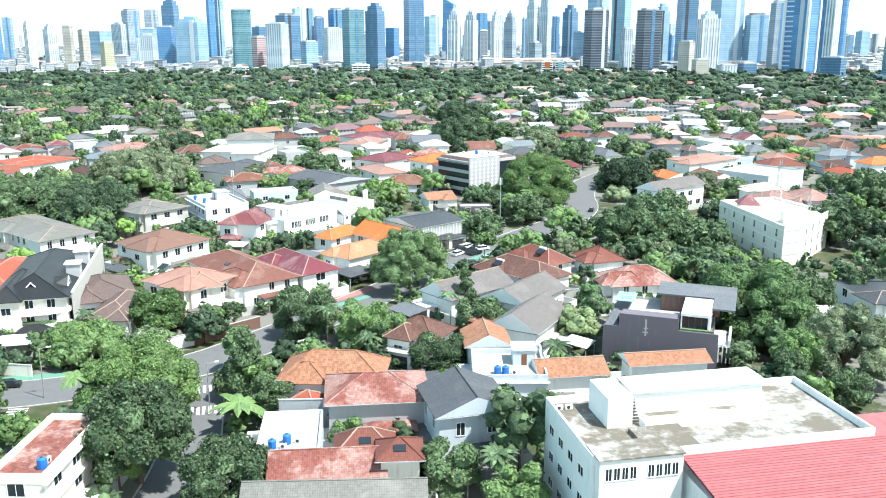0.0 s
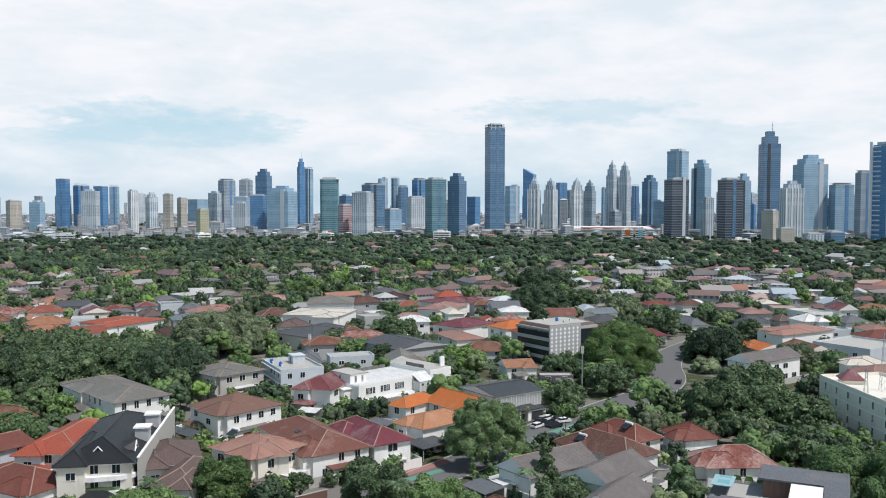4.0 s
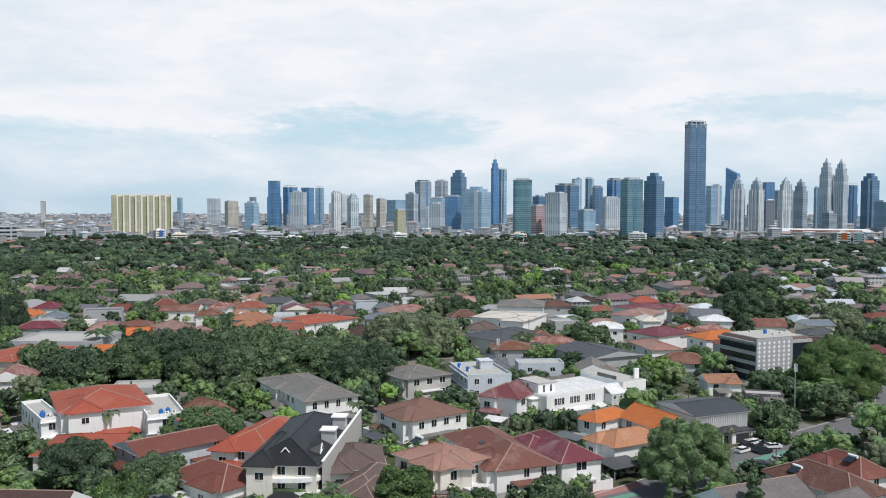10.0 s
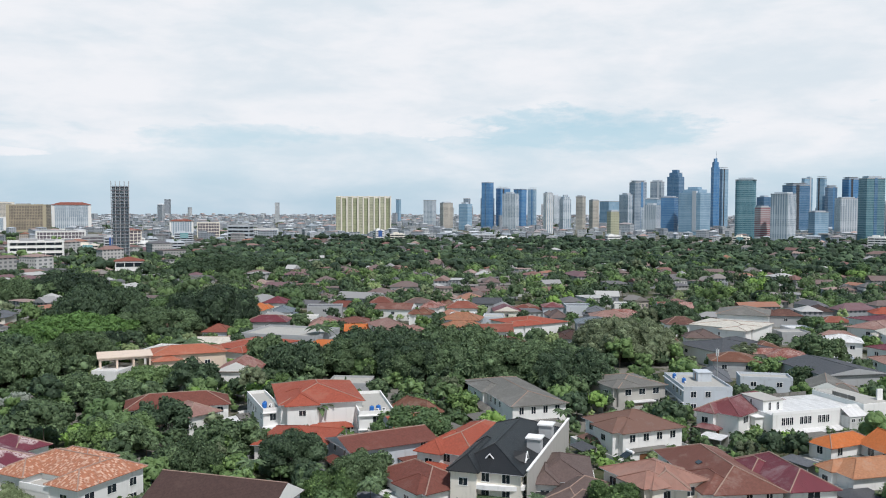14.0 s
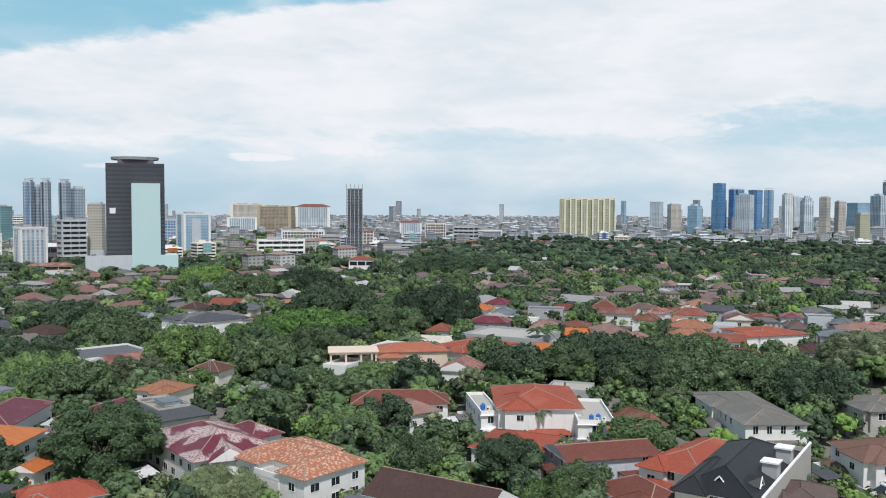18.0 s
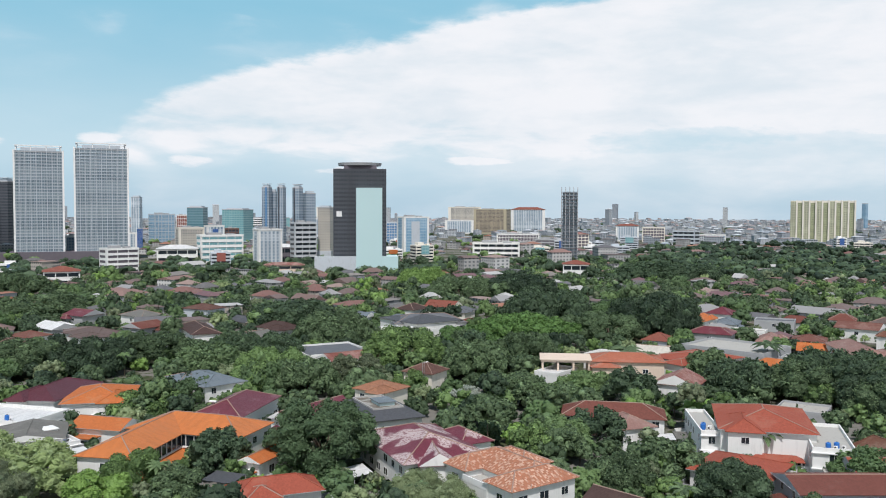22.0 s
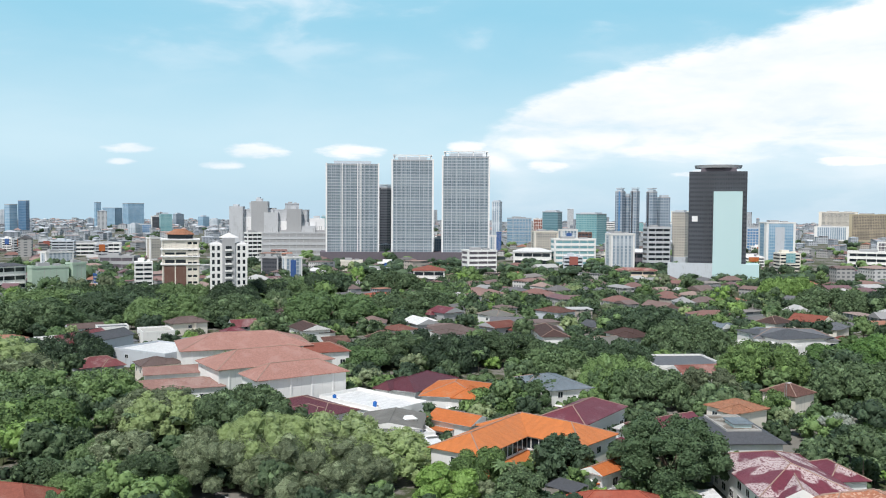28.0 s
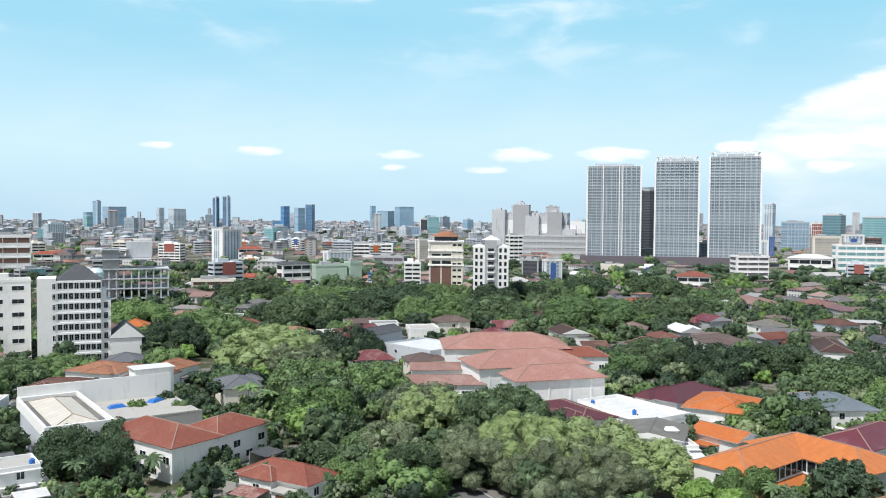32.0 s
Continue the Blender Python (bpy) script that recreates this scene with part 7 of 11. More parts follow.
def charcoal_house(x, y, rot, w, d, z):
    """A modern house behind plain dark rendered walls of stepped height, with a roof terrace and a white balcony box."""
    t = thing("house", "dark purple grey rendered modern house with roof terrace", "house", x, y, rot, "houses of the quarter")
    TAKEN.append((x, y, math.hypot(w, d) / 2 * 0.86, rot, w, d))
    part("wall", Mesh().box(-w / 2, -d / 2 + 0.4, 0, w * 0.44, d / 2, z - 1.6, bottom=False).data("wall", "charcoal"), t)
    part("front_wall", Mesh().box(-w / 2, -d / 2, 0, -w * 0.36, -d / 2 + 0.38, z - 1.2).box(-w * 0.36, -d / 2, 0, w * 0.16, -d / 2 + 0.38, z + 1.3).box(w * 0.16, -d / 2, 0, w / 2, -d / 2 + 0.38, z - 0.9).data("front_wall", "charcoal"), t)
    part("tall_storey", Mesh().box(-w * 0.355, -d / 2 + 0.39, z - 1.6, w * 0.155, -d / 2 + 4.2, z + 0.9).data("tall_storey", "charcoal"), t)
    part("terrace", Mesh().box(-w * 0.36, -d / 2 + 4.21, z - 1.59, w * 0.12, d / 2, z - 1.3).data("terrace", "kerb"), t, label="pale paved roof terrace")
    part("lean_roof", Mesh().prism([(-w / 2, -d / 2 + 0.5), (-w * 0.365, -d / 2 + 0.5), (-w * 0.365, -d * 0.1), (-w / 2, -d * 0.1)], z - 1.59, z + 0.4, scale=0.25).data("lean_roof", "slate"), t)
    wb = part("balcony_box", Mesh().box(w * 0.17, -d / 2 + 1.2, z - 1.59, w * 0.42, d * 0.05, z - 0.9).box(w * 0.17, -d / 2 + 1.2, z + 1.6, w * 0.42, d * 0.05, z + 2.1).box(w * 0.4, -d / 2 + 1.2, z - 0.9, w * 0.42, d * 0.05, z + 1.6).box(w * 0.17, -d / 2 + 1.2, z - 0.9, w * 0.18, d * 0.05, z + 1.6).data("balcony_box", "white"), t, label="white framed balcony")
    part("window_wall", Mesh().box(w * 0.182, -d / 2 + 2.0, z - 0.89, w * 0.398, -d / 2 + 2.1, z + 1.59).data("window_wall", "glass"), wb)
    for k in range(1, 4):
        part("mullion", Mesh().box(-0.05, -0.06, z - 0.89, 0.05, 0.0, z + 1.59).data("mullion", "darkmetal"), wb, w * 0.182 + k * w * 0.054, -d / 2 + 2.0)
    part("hedge_box", Mesh().box(w * 0.17, -d / 2 + 0.4, z - 1.59, w * 0.46, -d / 2 + 1.1, z - 0.6).data("hedge_box", "leaf_mid"), t, label="clipped green hedge behind the wall")
    part("slab_roof", Mesh().box(-w * 0.1, d * 0.08, z + 1.9, w * 0.62, d * 0.5, z + 2.25).box(w * 0.425, -d * 0.25, z + 1.9, w * 0.62, d * 0.08, z + 2.25).data("slab_roof", "slate"), t, label="broad flat grey roof with deep eaves")
    part("rear_storey", Mesh().box(-w * 0.06, d * 0.11, z - 1.59, w * 0.48, d * 0.48, z + 1.9).data("rear_storey", "brown"), t)
    part("side_balcony", Mesh().box(w * 0.44, -d * 0.3, z - 4.6, w * 0.6, d * 0.1, z - 4.2).box(w * 0.58, -d * 0.3, z - 4.2, w * 0.6, d * 0.1, z - 3.2).data("side_balcony", "trim"), t)
    for k in range(5):
        part("baluster", shared("chb", lambda: Mesh().box(-0.12, -0.1, 0, 0.12, 0.1, 3.0).data("baluster", "trim")), t, w * 0.47 + k * 0.7, -d * 0.3, z - 7.6)
    part("wall_scar", Mesh().box(-w * 0.13, -d / 2 - 0.02, z - 2.6, -w * 0.115, -d / 2, z + 0.6).box(-w * 0.14, -d / 2 - 0.02, z - 1.2, -w * 0.1, -d / 2, z - 1.0).box(-w * 0.15, -d / 2 - 0.02, z - 2.0, -w * 0.1, -d / 2, z - 1.8).data("wall_scar", "conc"), t, label="pale patched crack in the render")
    part("glass_canopy", Mesh().box(-w * 0.48, d * 0.0, z + 0.4, -w * 0.3, d * 0.3, z + 0.5).data("glass_canopy", "f_cyan"), t)
    for k in range(5):
        pl = part("planter", shared("planter", lambda: Mesh().box(-0.9, -0.4, 0, 0.9, 0.4, 0.6).data("planter", "conc")), t, -w * 0.3 + k * 2.1, d * 0.4, z - 1.29)
        part("planter_shrub", shared("pshrub", lambda: Mesh().prism([(-0.8, -0.3), (0.8, -0.35), (0.7, 0.35), (-0.85, 0.3)], 0.61, 1.5, scale=0.7).data("planter_shrub", "leaf_lime")), pl)
    a, b = math.cos(radians(rot)), math.sin(radians(rot))
    P = lambda u, v: (x + a * u - b * v, y + b * u + a * v)
    for u, v in ((0.06, -0.26), (0.11, -0.26)):
        tank(*P(u * w, v * d), z - 1.3)
    for u, v in ((-0.2, -0.2), (-0.12, -0.2), (-0.04, -0.2), (-0.16, -0.12)):
        aircon(*P(u * w, v * d), z - 1.3, rot)


charcoal_house(22.9, 164.2, -12.5, 20.6, 21.3, 9.0)


def banded_office(x, y, rot, w, d, h):
    t = thing("office_building", "four storey office with black window bands and pale screen", "building", x, y, rot, "larger buildings")
    TAKEN.append((x, y, w * 0.8, rot, w, d))
    part("glass_body", Mesh().box(-w / 2 + 0.5, -d / 2 + 0.5, 0, w / 2 - 0.5, d / 2, h - 1.0).data("glass_body", "glass"), t)
    for i in range(4):
        part("spandrel", Mesh().box(-w / 2, -d / 2, i * 3.4 + 2.1, w / 2, d / 2 - 0.2, i * 3.4 + 3.3).data("spandrel", "bands"), t)
    part("screen", Mesh().box(w / 2, -d / 2 - 0.2, 0.5, w / 2 + 0.5, d * 0.12, h + 1.2).data("screen", "grey"), t, label="pale diamond patterned metal screen")
    dm = Mesh().face([(0, -0.6, 0), (0, 0, -0.7), (0, 0.6, 0), (0, 0, 0.7)]).data("screen_diamond", "trim")
    for i in range(7):
        for j in range(9):
            part("screen_diamond", dm, t, w / 2 + 0.53, -d / 2 + 0.9 + i * (d * 0.6) / 7, 1.2 + j * h / 9)
    part("glass_wing", Mesh().box(w / 2, d * 0.12, 0, w / 2 + 0.3, d / 2, h - 1.0).data("glass_wing", "glass"), t, label="dark glass side wing")
    m = Mesh()
    m.prism([(-w / 2 - 0.2, -d / 2 - 0.2), (w / 2, -d / 2 - 0.2), (w / 2, d / 2), (-w / 2 - 0.2, d / 2)], h - 1.0, h + 1.0, scale=0.86)
    part("mansard", m.data("mansard", "taupe"), t, label="brown sloping roof edge")
    part("roof_deck", Mesh().box(-w * 0.4, -d * 0.4, h + 1.0, w * 0.4, d * 0.4, h + 1.15).data("roof_deck", "concrete"), t)
    a, b = math.cos(radians(rot)), math.sin(radians(rot))
    for u, v in ((-w * 0.25, -d * 0.1), (-w * 0.15, d * 0.1), (w * 0.2, 0.0), (w * 0.1, d * 0.2)):
        aircon(x + a * u - b * v, y + b * u + a * v, h + 1.15, rot)
    tank(x, y, h + 1.15)


def viaduct(a, b):
    a, b = Vector(a), Vector(b)
    n = (b - a).length
    t = thing("viaduct", "pale concrete elevated rail viaduct far off", "bridge", (a.x + b.x) / 2, (a.y + b.y) / 2, math.degrees(math.atan2(b.y - a.y, b.x - a.x)))
    part("deck", Mesh().box(-n / 2, -5, 12.5, n / 2, 5, 14.2).data("deck", "kerb"), t)
    for i in range(int(n / 34)):
        part("pier", shared("vp", lambda: Mesh().box(-1.2, -1.6, 0, 1.2, 1.6, 12.5).data("pier", "conc")), t, -n / 2 + 17 + i * 34)


def station(x, y, rot):
    t = thing("station", "long white station hall with orange band", "station", x, y, rot)
    part("hall", Mesh().box(-75, -16, 0, 75, -6, 13).data("hall", "kerb"), t)
    part("roof", Mesh().prism([(-78, -18), (78, -18), (78, 14), (-78, 14)], 15, 19, scale=0.9).data("roof", "trim"), t)
    part("orange_band", Mesh().box(-60, -18.2, 15.4, 60, -17.9, 17.2).data("orange_band", "orange"), t)


def car(x, y, rot, paint):
    t = thing("car", "parked %s car on the forecourt" % paint[4:], "car", x, y, rot, "parked cars")
    def body():
        m = Mesh()
        m.prism([(-2.1, -0.85), (2.1, -0.85), (2.1, 0.85), (-2.1, 0.85)], 0.32, 0.9, scale=0.97)
        return m.data("body", paint)
    part("body", shared(("cb", paint), body), t)
    part("roof", shared(("cr", paint), lambda: Mesh().prism([(-1.25, -0.68), (0.75, -0.68), (0.75, 0.68), (-1.25, 0.68)], 1.36, 1.45, scale=0.92).data("roof", paint)), t)
    part("window_glass", shared("cw", lambda: Mesh().prism([(-1.75, -0.8), (1.3, -0.8), (1.3, 0.8), (-1.75, 0.8)], 0.9, 1.37, scale=0.76).data("window_glass", "glass")), t)
    for u in (-1.3, 1.3):
        for v in (-0.86, 0.7):
            part("wheel", shared("cwh", lambda: Mesh().tube((0, 0, 0), (0, 0.16, 0), 0.32, 0.32, 10).data("wheel", "rubber")), t, u, v, 0.32)


def lamp_pole(x, y, h):
    t = thing("street_lamp", "grey steel street lamp with arm", "street lamp", x, y, 20)
    part("pole", Mesh().tube((0, 0, 0), (0, 0, h), 0.11, 0.07, 8).data("pole", "steel"), t)
    part("arm", Mesh().tube((0, 0, h - 0.1), (1.4, 0, h + 0.15), 0.05, 0.04, 6).data("arm", "steel"), t)
    part("lamp_head", Mesh().box(1.2, -0.16, h + 0.08, 1.9, 0.16, h + 0.24).data("lamp_head", "trim"), t)


def mast_pole(x, y, h):
    t = thing("antenna_mast", "tall grey pole with cellular panels", "mast", x, y, 0)
    part("pole", Mesh().tube((0, 0, 0), (0, 0, h), 0.22, 0.12, 8).data("pole", "steel"), t)
    for i in range(3):
        part("panel", shared("mpan", lambda: Mesh().box(0.3, -0.16, -1.1, 0.5, 0.16, 1.1).tube((0, 0, 0), (0.3, 0, 0), 0.05, 0.05, 5).data("panel", "trim")), t, 0, 0, h - 1.3, i * 120.0)


def street_wall(a, b, h, mat):
    a, b = Vector(a), Vector(b)
    n = (b - a).length
    t = thing("garden_wall", "rendered wall along the street", "wall", (a.x + b.x) / 2, (a.y + b.y) / 2, math.degrees(math.atan2(b.y - a.y, b.x - a.x)), "garden walls")
    part("wall_run", Mesh().box(-n / 2, -0.12, 0, n / 2, 0.12, h).data("wall_run", mat), t)
    part("coping", Mesh().box(-n / 2 - 0.05, -0.18, h, n / 2 + 0.05, 0.18, h + 0.12).data("coping", "kerb"), t)


def colonnade(x, y, rot, w, d, z):
    t = thing("colonnade", "pink flat portico on tall square columns", "portico", x, y, rot)
    part("slab", Mesh().box(-w / 2, -d / 2, z, w / 2, d / 2, z + 0.7).box(-w / 2 - 0.4, -d / 2 - 0.4, z + 0.7, w / 2 + 0.4, d / 2 + 0.4, z + 1.0).data("slab", "peach"), t)
    for i in range(4):
        for v in (-d / 2 + 0.5, d / 2 - 0.5):
            part("column", shared(("colon", z), lambda: Mesh().box(-0.35, -0.35, 0, 0.35, 0.35, z).data("column", "peach")), t, -w / 2 + 0.6 + i * (w - 1.2) / 3, v)


def black_house_extras(x, y, rot, w, d, z):
    """Dormers, roof boxes and the long side wall of the black roofed house."""
    t = thing("roof_terrace", "white roof boxes and stained side wall beside black roof", "terrace", x, y, rot)
    m = Mesh()
    m.box(w / 2 + 0.9, -d / 2 - 1, 0, w / 2 + 1.2, d / 2 + 6, z + 0.6).box(-w * 0.1, d / 2 + 5.7, 0, w / 2 + 0.9, d / 2 + 6, z - 0.5)
    part("side_wall", m.data("side_wall", "conc"), t)
    part("wall_cap", Mesh().box(w / 2 + 0.8, -d / 2 - 1.1, z + 0.6, w / 2 + 1.3, d / 2 + 6.1, z + 0.85).data("wall_cap", "trim"), t)
    for v in (-d * 0.12, d * 0.2):
        b = part("roof_box", Mesh().box(-1.4, -1.4, 0, 1.4, 1.4, 3.2).data("roof_box", "grey"), t, w / 2 - 0.8, v, z)
        part("box_lid", Mesh().box(-1.7, -1.7, 3.2, 1.7, 1.7, 3.5).data("box_lid", "trim"), b)
    for u, q in ((0.0, 0.0), (w / 2 - 1.0, 90.0)):
        m = Mesh()
        m.face([(-1.5, 0, 0), (1.5, 0, 0), (0, 0, 1.6)]).face([(1.6, -0.2, -0.05), (1.6, 2.4, 0.6), (0, 2.4, 1.75), (0, -0.2, 1.75)]).face([(-1.6, 2.4, 0.6), (-1.6, -0.2, -0.05), (0, -0.2, 1.75), (0, 2.4, 1.75)])
        dm = part("dormer", m.data("dormer", "black"), t, u if q == 0 else w / 2 - 0.6, -d / 2 + 1.2 if q == 0 else -d / 2 + 5.0, z + 0.9, q)
        e = Mesh().tube((-1.6, -0.22, -0.05), (0, -0.22, 1.75), 0.13, 0.13, 5).tube((1.6, -0.22, -0.05), (0, -0.22, 1.75), 0.13, 0.13, 5).tube((-0.9, -0.1, 0.1), (0.9, -0.1, 0.1), 0.12, 0.12, 5)
        part("bargeboard", e.data("bargeboard", "trim"), dm)
    ring = [(-w * 0.56, -d / 2 - 0.02), (-w * 0.5, -d / 2 - 2.2), (-w * 0.3, -d / 2 - 3.0), (0.0, -d / 2 - 3.2), (w * 0.3, -d / 2 - 2.6), (w * 0.5, -d / 2 - 1.6), (w * 0.56, -d / 2 - 0.02)]
    for zb, pl in ((2.9, True), (5.8, False)):
        b = part("balcony", Mesh().prism(ring, zb, zb + 0.9, scale=1.0).data("balcony", "trim"), t, label="curved white balcony band")
        if pl:
            part("balcony_hedge", Mesh().prism([(u * 0.92, v + 0.25) for u, v in ring], zb + 0.9, zb + 1.5, scale=0.96).data("balcony_hedge", "leaf_mid"), b, label="clipped green hedge in a planter")
    part("eave_band", Mesh().prism([(u * 1.02, v + 1.4) if v < -d / 2 - 0.5 else (u * 1.02, v) for u, v in ring], z - 0.7, z - 0.05).data("eave_band", "trim"), t)
    part("entrance", Mesh().box(-1.2, -d / 2 - 0.12, 0.2, 1.2, -d / 2, 2.8).data("entrance", "door"), t)
    part("upper_door", Mesh().box(-1.0, -d / 2 - 0.12, 6.7, 1.0, -d / 2, 8.2).data("upper_door", "door"), t)


black_house_extras(-109.8, 172.6, 20.6, 13.9, 36.0, 9.0)


def midrise(label, x, y, rot, w, d, h, wm, style="ribbon", skin="glass", floors=4, accent="", roof=""):
    """A middling building of the city: blank end walls, storeys of glass between them, a parapet and plant on the roof."""
    t = thing("building", label, "building", x, y, rot, "larger buildings")
    TAKEN.append((x, y, math.hypot(w, d) / 2 * 0.9, rot, w, d))
    part("wall", Mesh().box(-w / 2, -d / 2, 0, w / 2, d / 2, h, bottom=False).data("wall", wm), t)
    fh = h / floors
    if style == "ribbon":
        q = Mesh().box(-w * 0.46, -d / 2 - 0.12, fh * 0.34, w * 0.46, -d / 2, fh * 0.82).box(w / 2, -d * 0.42, fh * 0.34, w / 2 + 0.12, d * 0.42, fh * 0.82).box(-w / 2 - 0.12, -d * 0.3, fh * 0.34, -w / 2, d * 0.42, fh * 0.82).data("window_band", skin)
        s = Mesh().box(-w * 0.48, -d / 2 - 0.5, fh * 0.82, w * 0.48, -d / 2, fh * 0.96).data("sunshade", wm)
        for i in range(floors):
            part("window_band", q, t, 0, 0, i * fh), part("sunshade", s, t, 0, 0, i * fh)
        pm = Mesh().box(-0.3, -0.3, 0, 0.3, 0.3, h).data("pier", wm)
        for i in range(1, max(3, int(w / 9))):
            part("pier", pm, t, -w / 2 + i * w / max(3, int(w / 9)), -d / 2)
    elif style == "grid":
        part("curtain_wall", Mesh().box(-w * 0.47, -d / 2 - 0.15, fh * 0.3, w * 0.47, -d / 2, h - fh * 0.2).box(w / 2, -d * 0.45, fh * 0.3, w / 2 + 0.15, d * 0.45, h - fh * 0.2).box(-w / 2 - 0.15, -d * 0.45, fh * 0.3, -w / 2, d * 0.45, h - fh * 0.2).data("curtain_wall", skin), t)
        s = Mesh().box(-w / 2 - 0.5, -d / 2 - 0.5, -0.5, w / 2 + 0.5, d / 2 + 0.5, 0.5).data("floor_slab", accent or wm)
        for i in range(1, floors):
            part("floor_slab", s, t, 0, 0, i * fh)
        k = max(4, int(w / 5))
        pm = Mesh().box(-0.4, -0.55, 0, 0.4, 0, h).data("pier", accent or wm)
        for i in range(k + 1):
            part("pier", pm, t, -w / 2 + i * w / k, -d / 2)
    elif style == "punch":
        for a, u in (("front_windows", (-w * 0.42, w * 0.42)),):
            part("window_panel", Mesh().box(u[0], -d / 2 - 0.1, fh * 0.5, u[1], -d / 2, h - fh * 0.2).data("window_panel", skin), t)
        part("window_panel", Mesh().box(w / 2, -d * 0.4, fh * 0.5, w / 2 + 0.1, d * 0.4, h - fh * 0.2).data("window_panel", skin), t)
        part("window_panel", Mesh().box(-w / 2 - 0.1, -d * 0.2, fh * 0.5, -w / 2, d * 0.3, h - fh * 0.2).data("window_panel", skin), t)
    else:
        for i in range(1, 6):
            part("panel_joint", Mesh().box(-0.12, -d / 2 - 0.06, 0, 0.12, -d / 2, h).data("panel_joint", "conc"), t, -w / 2 + i * w / 6)
        for u in (-0.3, 0.05, 0.38):
            part("grille", Mesh().box(-w * 0.05, -d / 2 - 0.1, h * 0.3, w * 0.05, -d / 2, h * 0.9).data("grille", skin), t, u * w)
    if accent and style != "grid":
        part("accent_panel", Mesh().box(-w * 0.2, -d / 2 - 0.35, h * 0.12, w * 0.12, -d / 2 - 0.2, h * 0.9).data("accent_panel", accent), t)
    if roof:
        m, lines = hip(w * 1.02, d * 1.02, h, min(w, d) * 0.16, 0.8)
        part("roof", m.data("roof", roof, wm), t)
    else:
        m = Mesh()
        for q in ((-w / 2 - 0.3, -d / 2 - 0.3, w / 2 + 0.3, -d / 2 + 0.3), (-w / 2 - 0.3, d / 2 - 0.3, w / 2 + 0.3, d / 2 + 0.3), (-w / 2 - 0.3, -d / 2 + 0.3, -w / 2 + 0.3, d / 2 - 0.3), (w / 2 - 0.3, -d / 2 + 0.3, w / 2 + 0.3, d / 2 - 0.3)):
            m.box(q[0], q[1], h - 0.5, q[2], q[3], h + 1.1)
        part("parapet", m.data("parapet", wm), t)
        part("roof", Mesh().box(-w / 2 + 0.3, -d / 2 + 0.3, h, w / 2 - 0.3, d / 2 - 0.3, h + 0.15).data("roof", "concrete"), t)
        part("plant_room", Mesh().box(-w * 0.3, -d * 0.2, h, w * 0.02, d * 0.25, h + 3.2).box(w * 0.15, -d * 0.1, h, w * 0.34, d * 0.2, h + 2.2).data("plant_room", "grey"), t)
    return t


def segment_slab(x, y, rot, w, d, h):
    """The wide yellow housing slab: ten stair cores between recessed bays."""
    t = thing("apartment_building", "wide pale yellow apartment slab in vertical segments", "building", x, y, rot, "skyline")
    for i in range(10):
        u = -w / 2 + (i + 0.5) * w / 10
        part("bay", Mesh().box(-w / 20, -d / 2 + (2.5 if i % 2 else 0.0), 0, w / 20, d / 2, h * (0.97 if i % 2 else 1.0), bottom=False).data("bay", "f_olive" if i % 2 else "f_yellow"), t, u)
        part("stair_core", Mesh().box(-1.4, -d / 2 - 1.2, 0, 1.4, -d / 2 + 2.4, h + 2.0).data("stair_core", "cream"), t, u + w / 20)
    part("parapet", Mesh().box(-w / 2, -d / 2 + 3, h * 0.97, w / 2, d / 2, h + 1.5).data("parapet", "cream"), t)


def hall_complex(parts, label, rm, wm, kind="sports_hall"):
    """Long halls under one run of joined hipped roofs: rows of x, y, turn, width, depth, eave height, rise."""
    x0, y0 = parts[0][0], parts[0][1]
    t = thing(kind, label, "building", x0, y0, 0.0, "larger buildings")
    for x, y, rot, w, d, z, rise in parts:
        TAKEN.append((x, y, math.hypot(w, d) / 2 * 0.85, rot, w, d))
        a = part("wall", Mesh().box(-w / 2, -d / 2, 0, w / 2, d / 2, z, bottom=False).data("wall", wm), t, x - x0, y - y0, 0, rot)
        m, lines = hip(w, d, z, rise, 0.9)
        rf = part("roof", m.data("roof", rm, wm), t, x - x0, y - y0, 0, rot)
        c = Mesh()
        for p, q in lines:
            c.tube(Vector(p) + Vector((0, 0, 0.02)), Vector(q) + Vector((0, 0, 0.02)), 0.16, 0.16, 6)
        part("ridge_cap", c.data("ridge_cap", "ridge_pale"), rf)
        for i in range(int(w / 7)):
            part("wall_rib", Mesh().box(-0.25, -0.18, 0, 0.25, 0, z).data("wall_rib", "trim"), a, -w / 2 + 3.5 + i * 7, -d / 2)


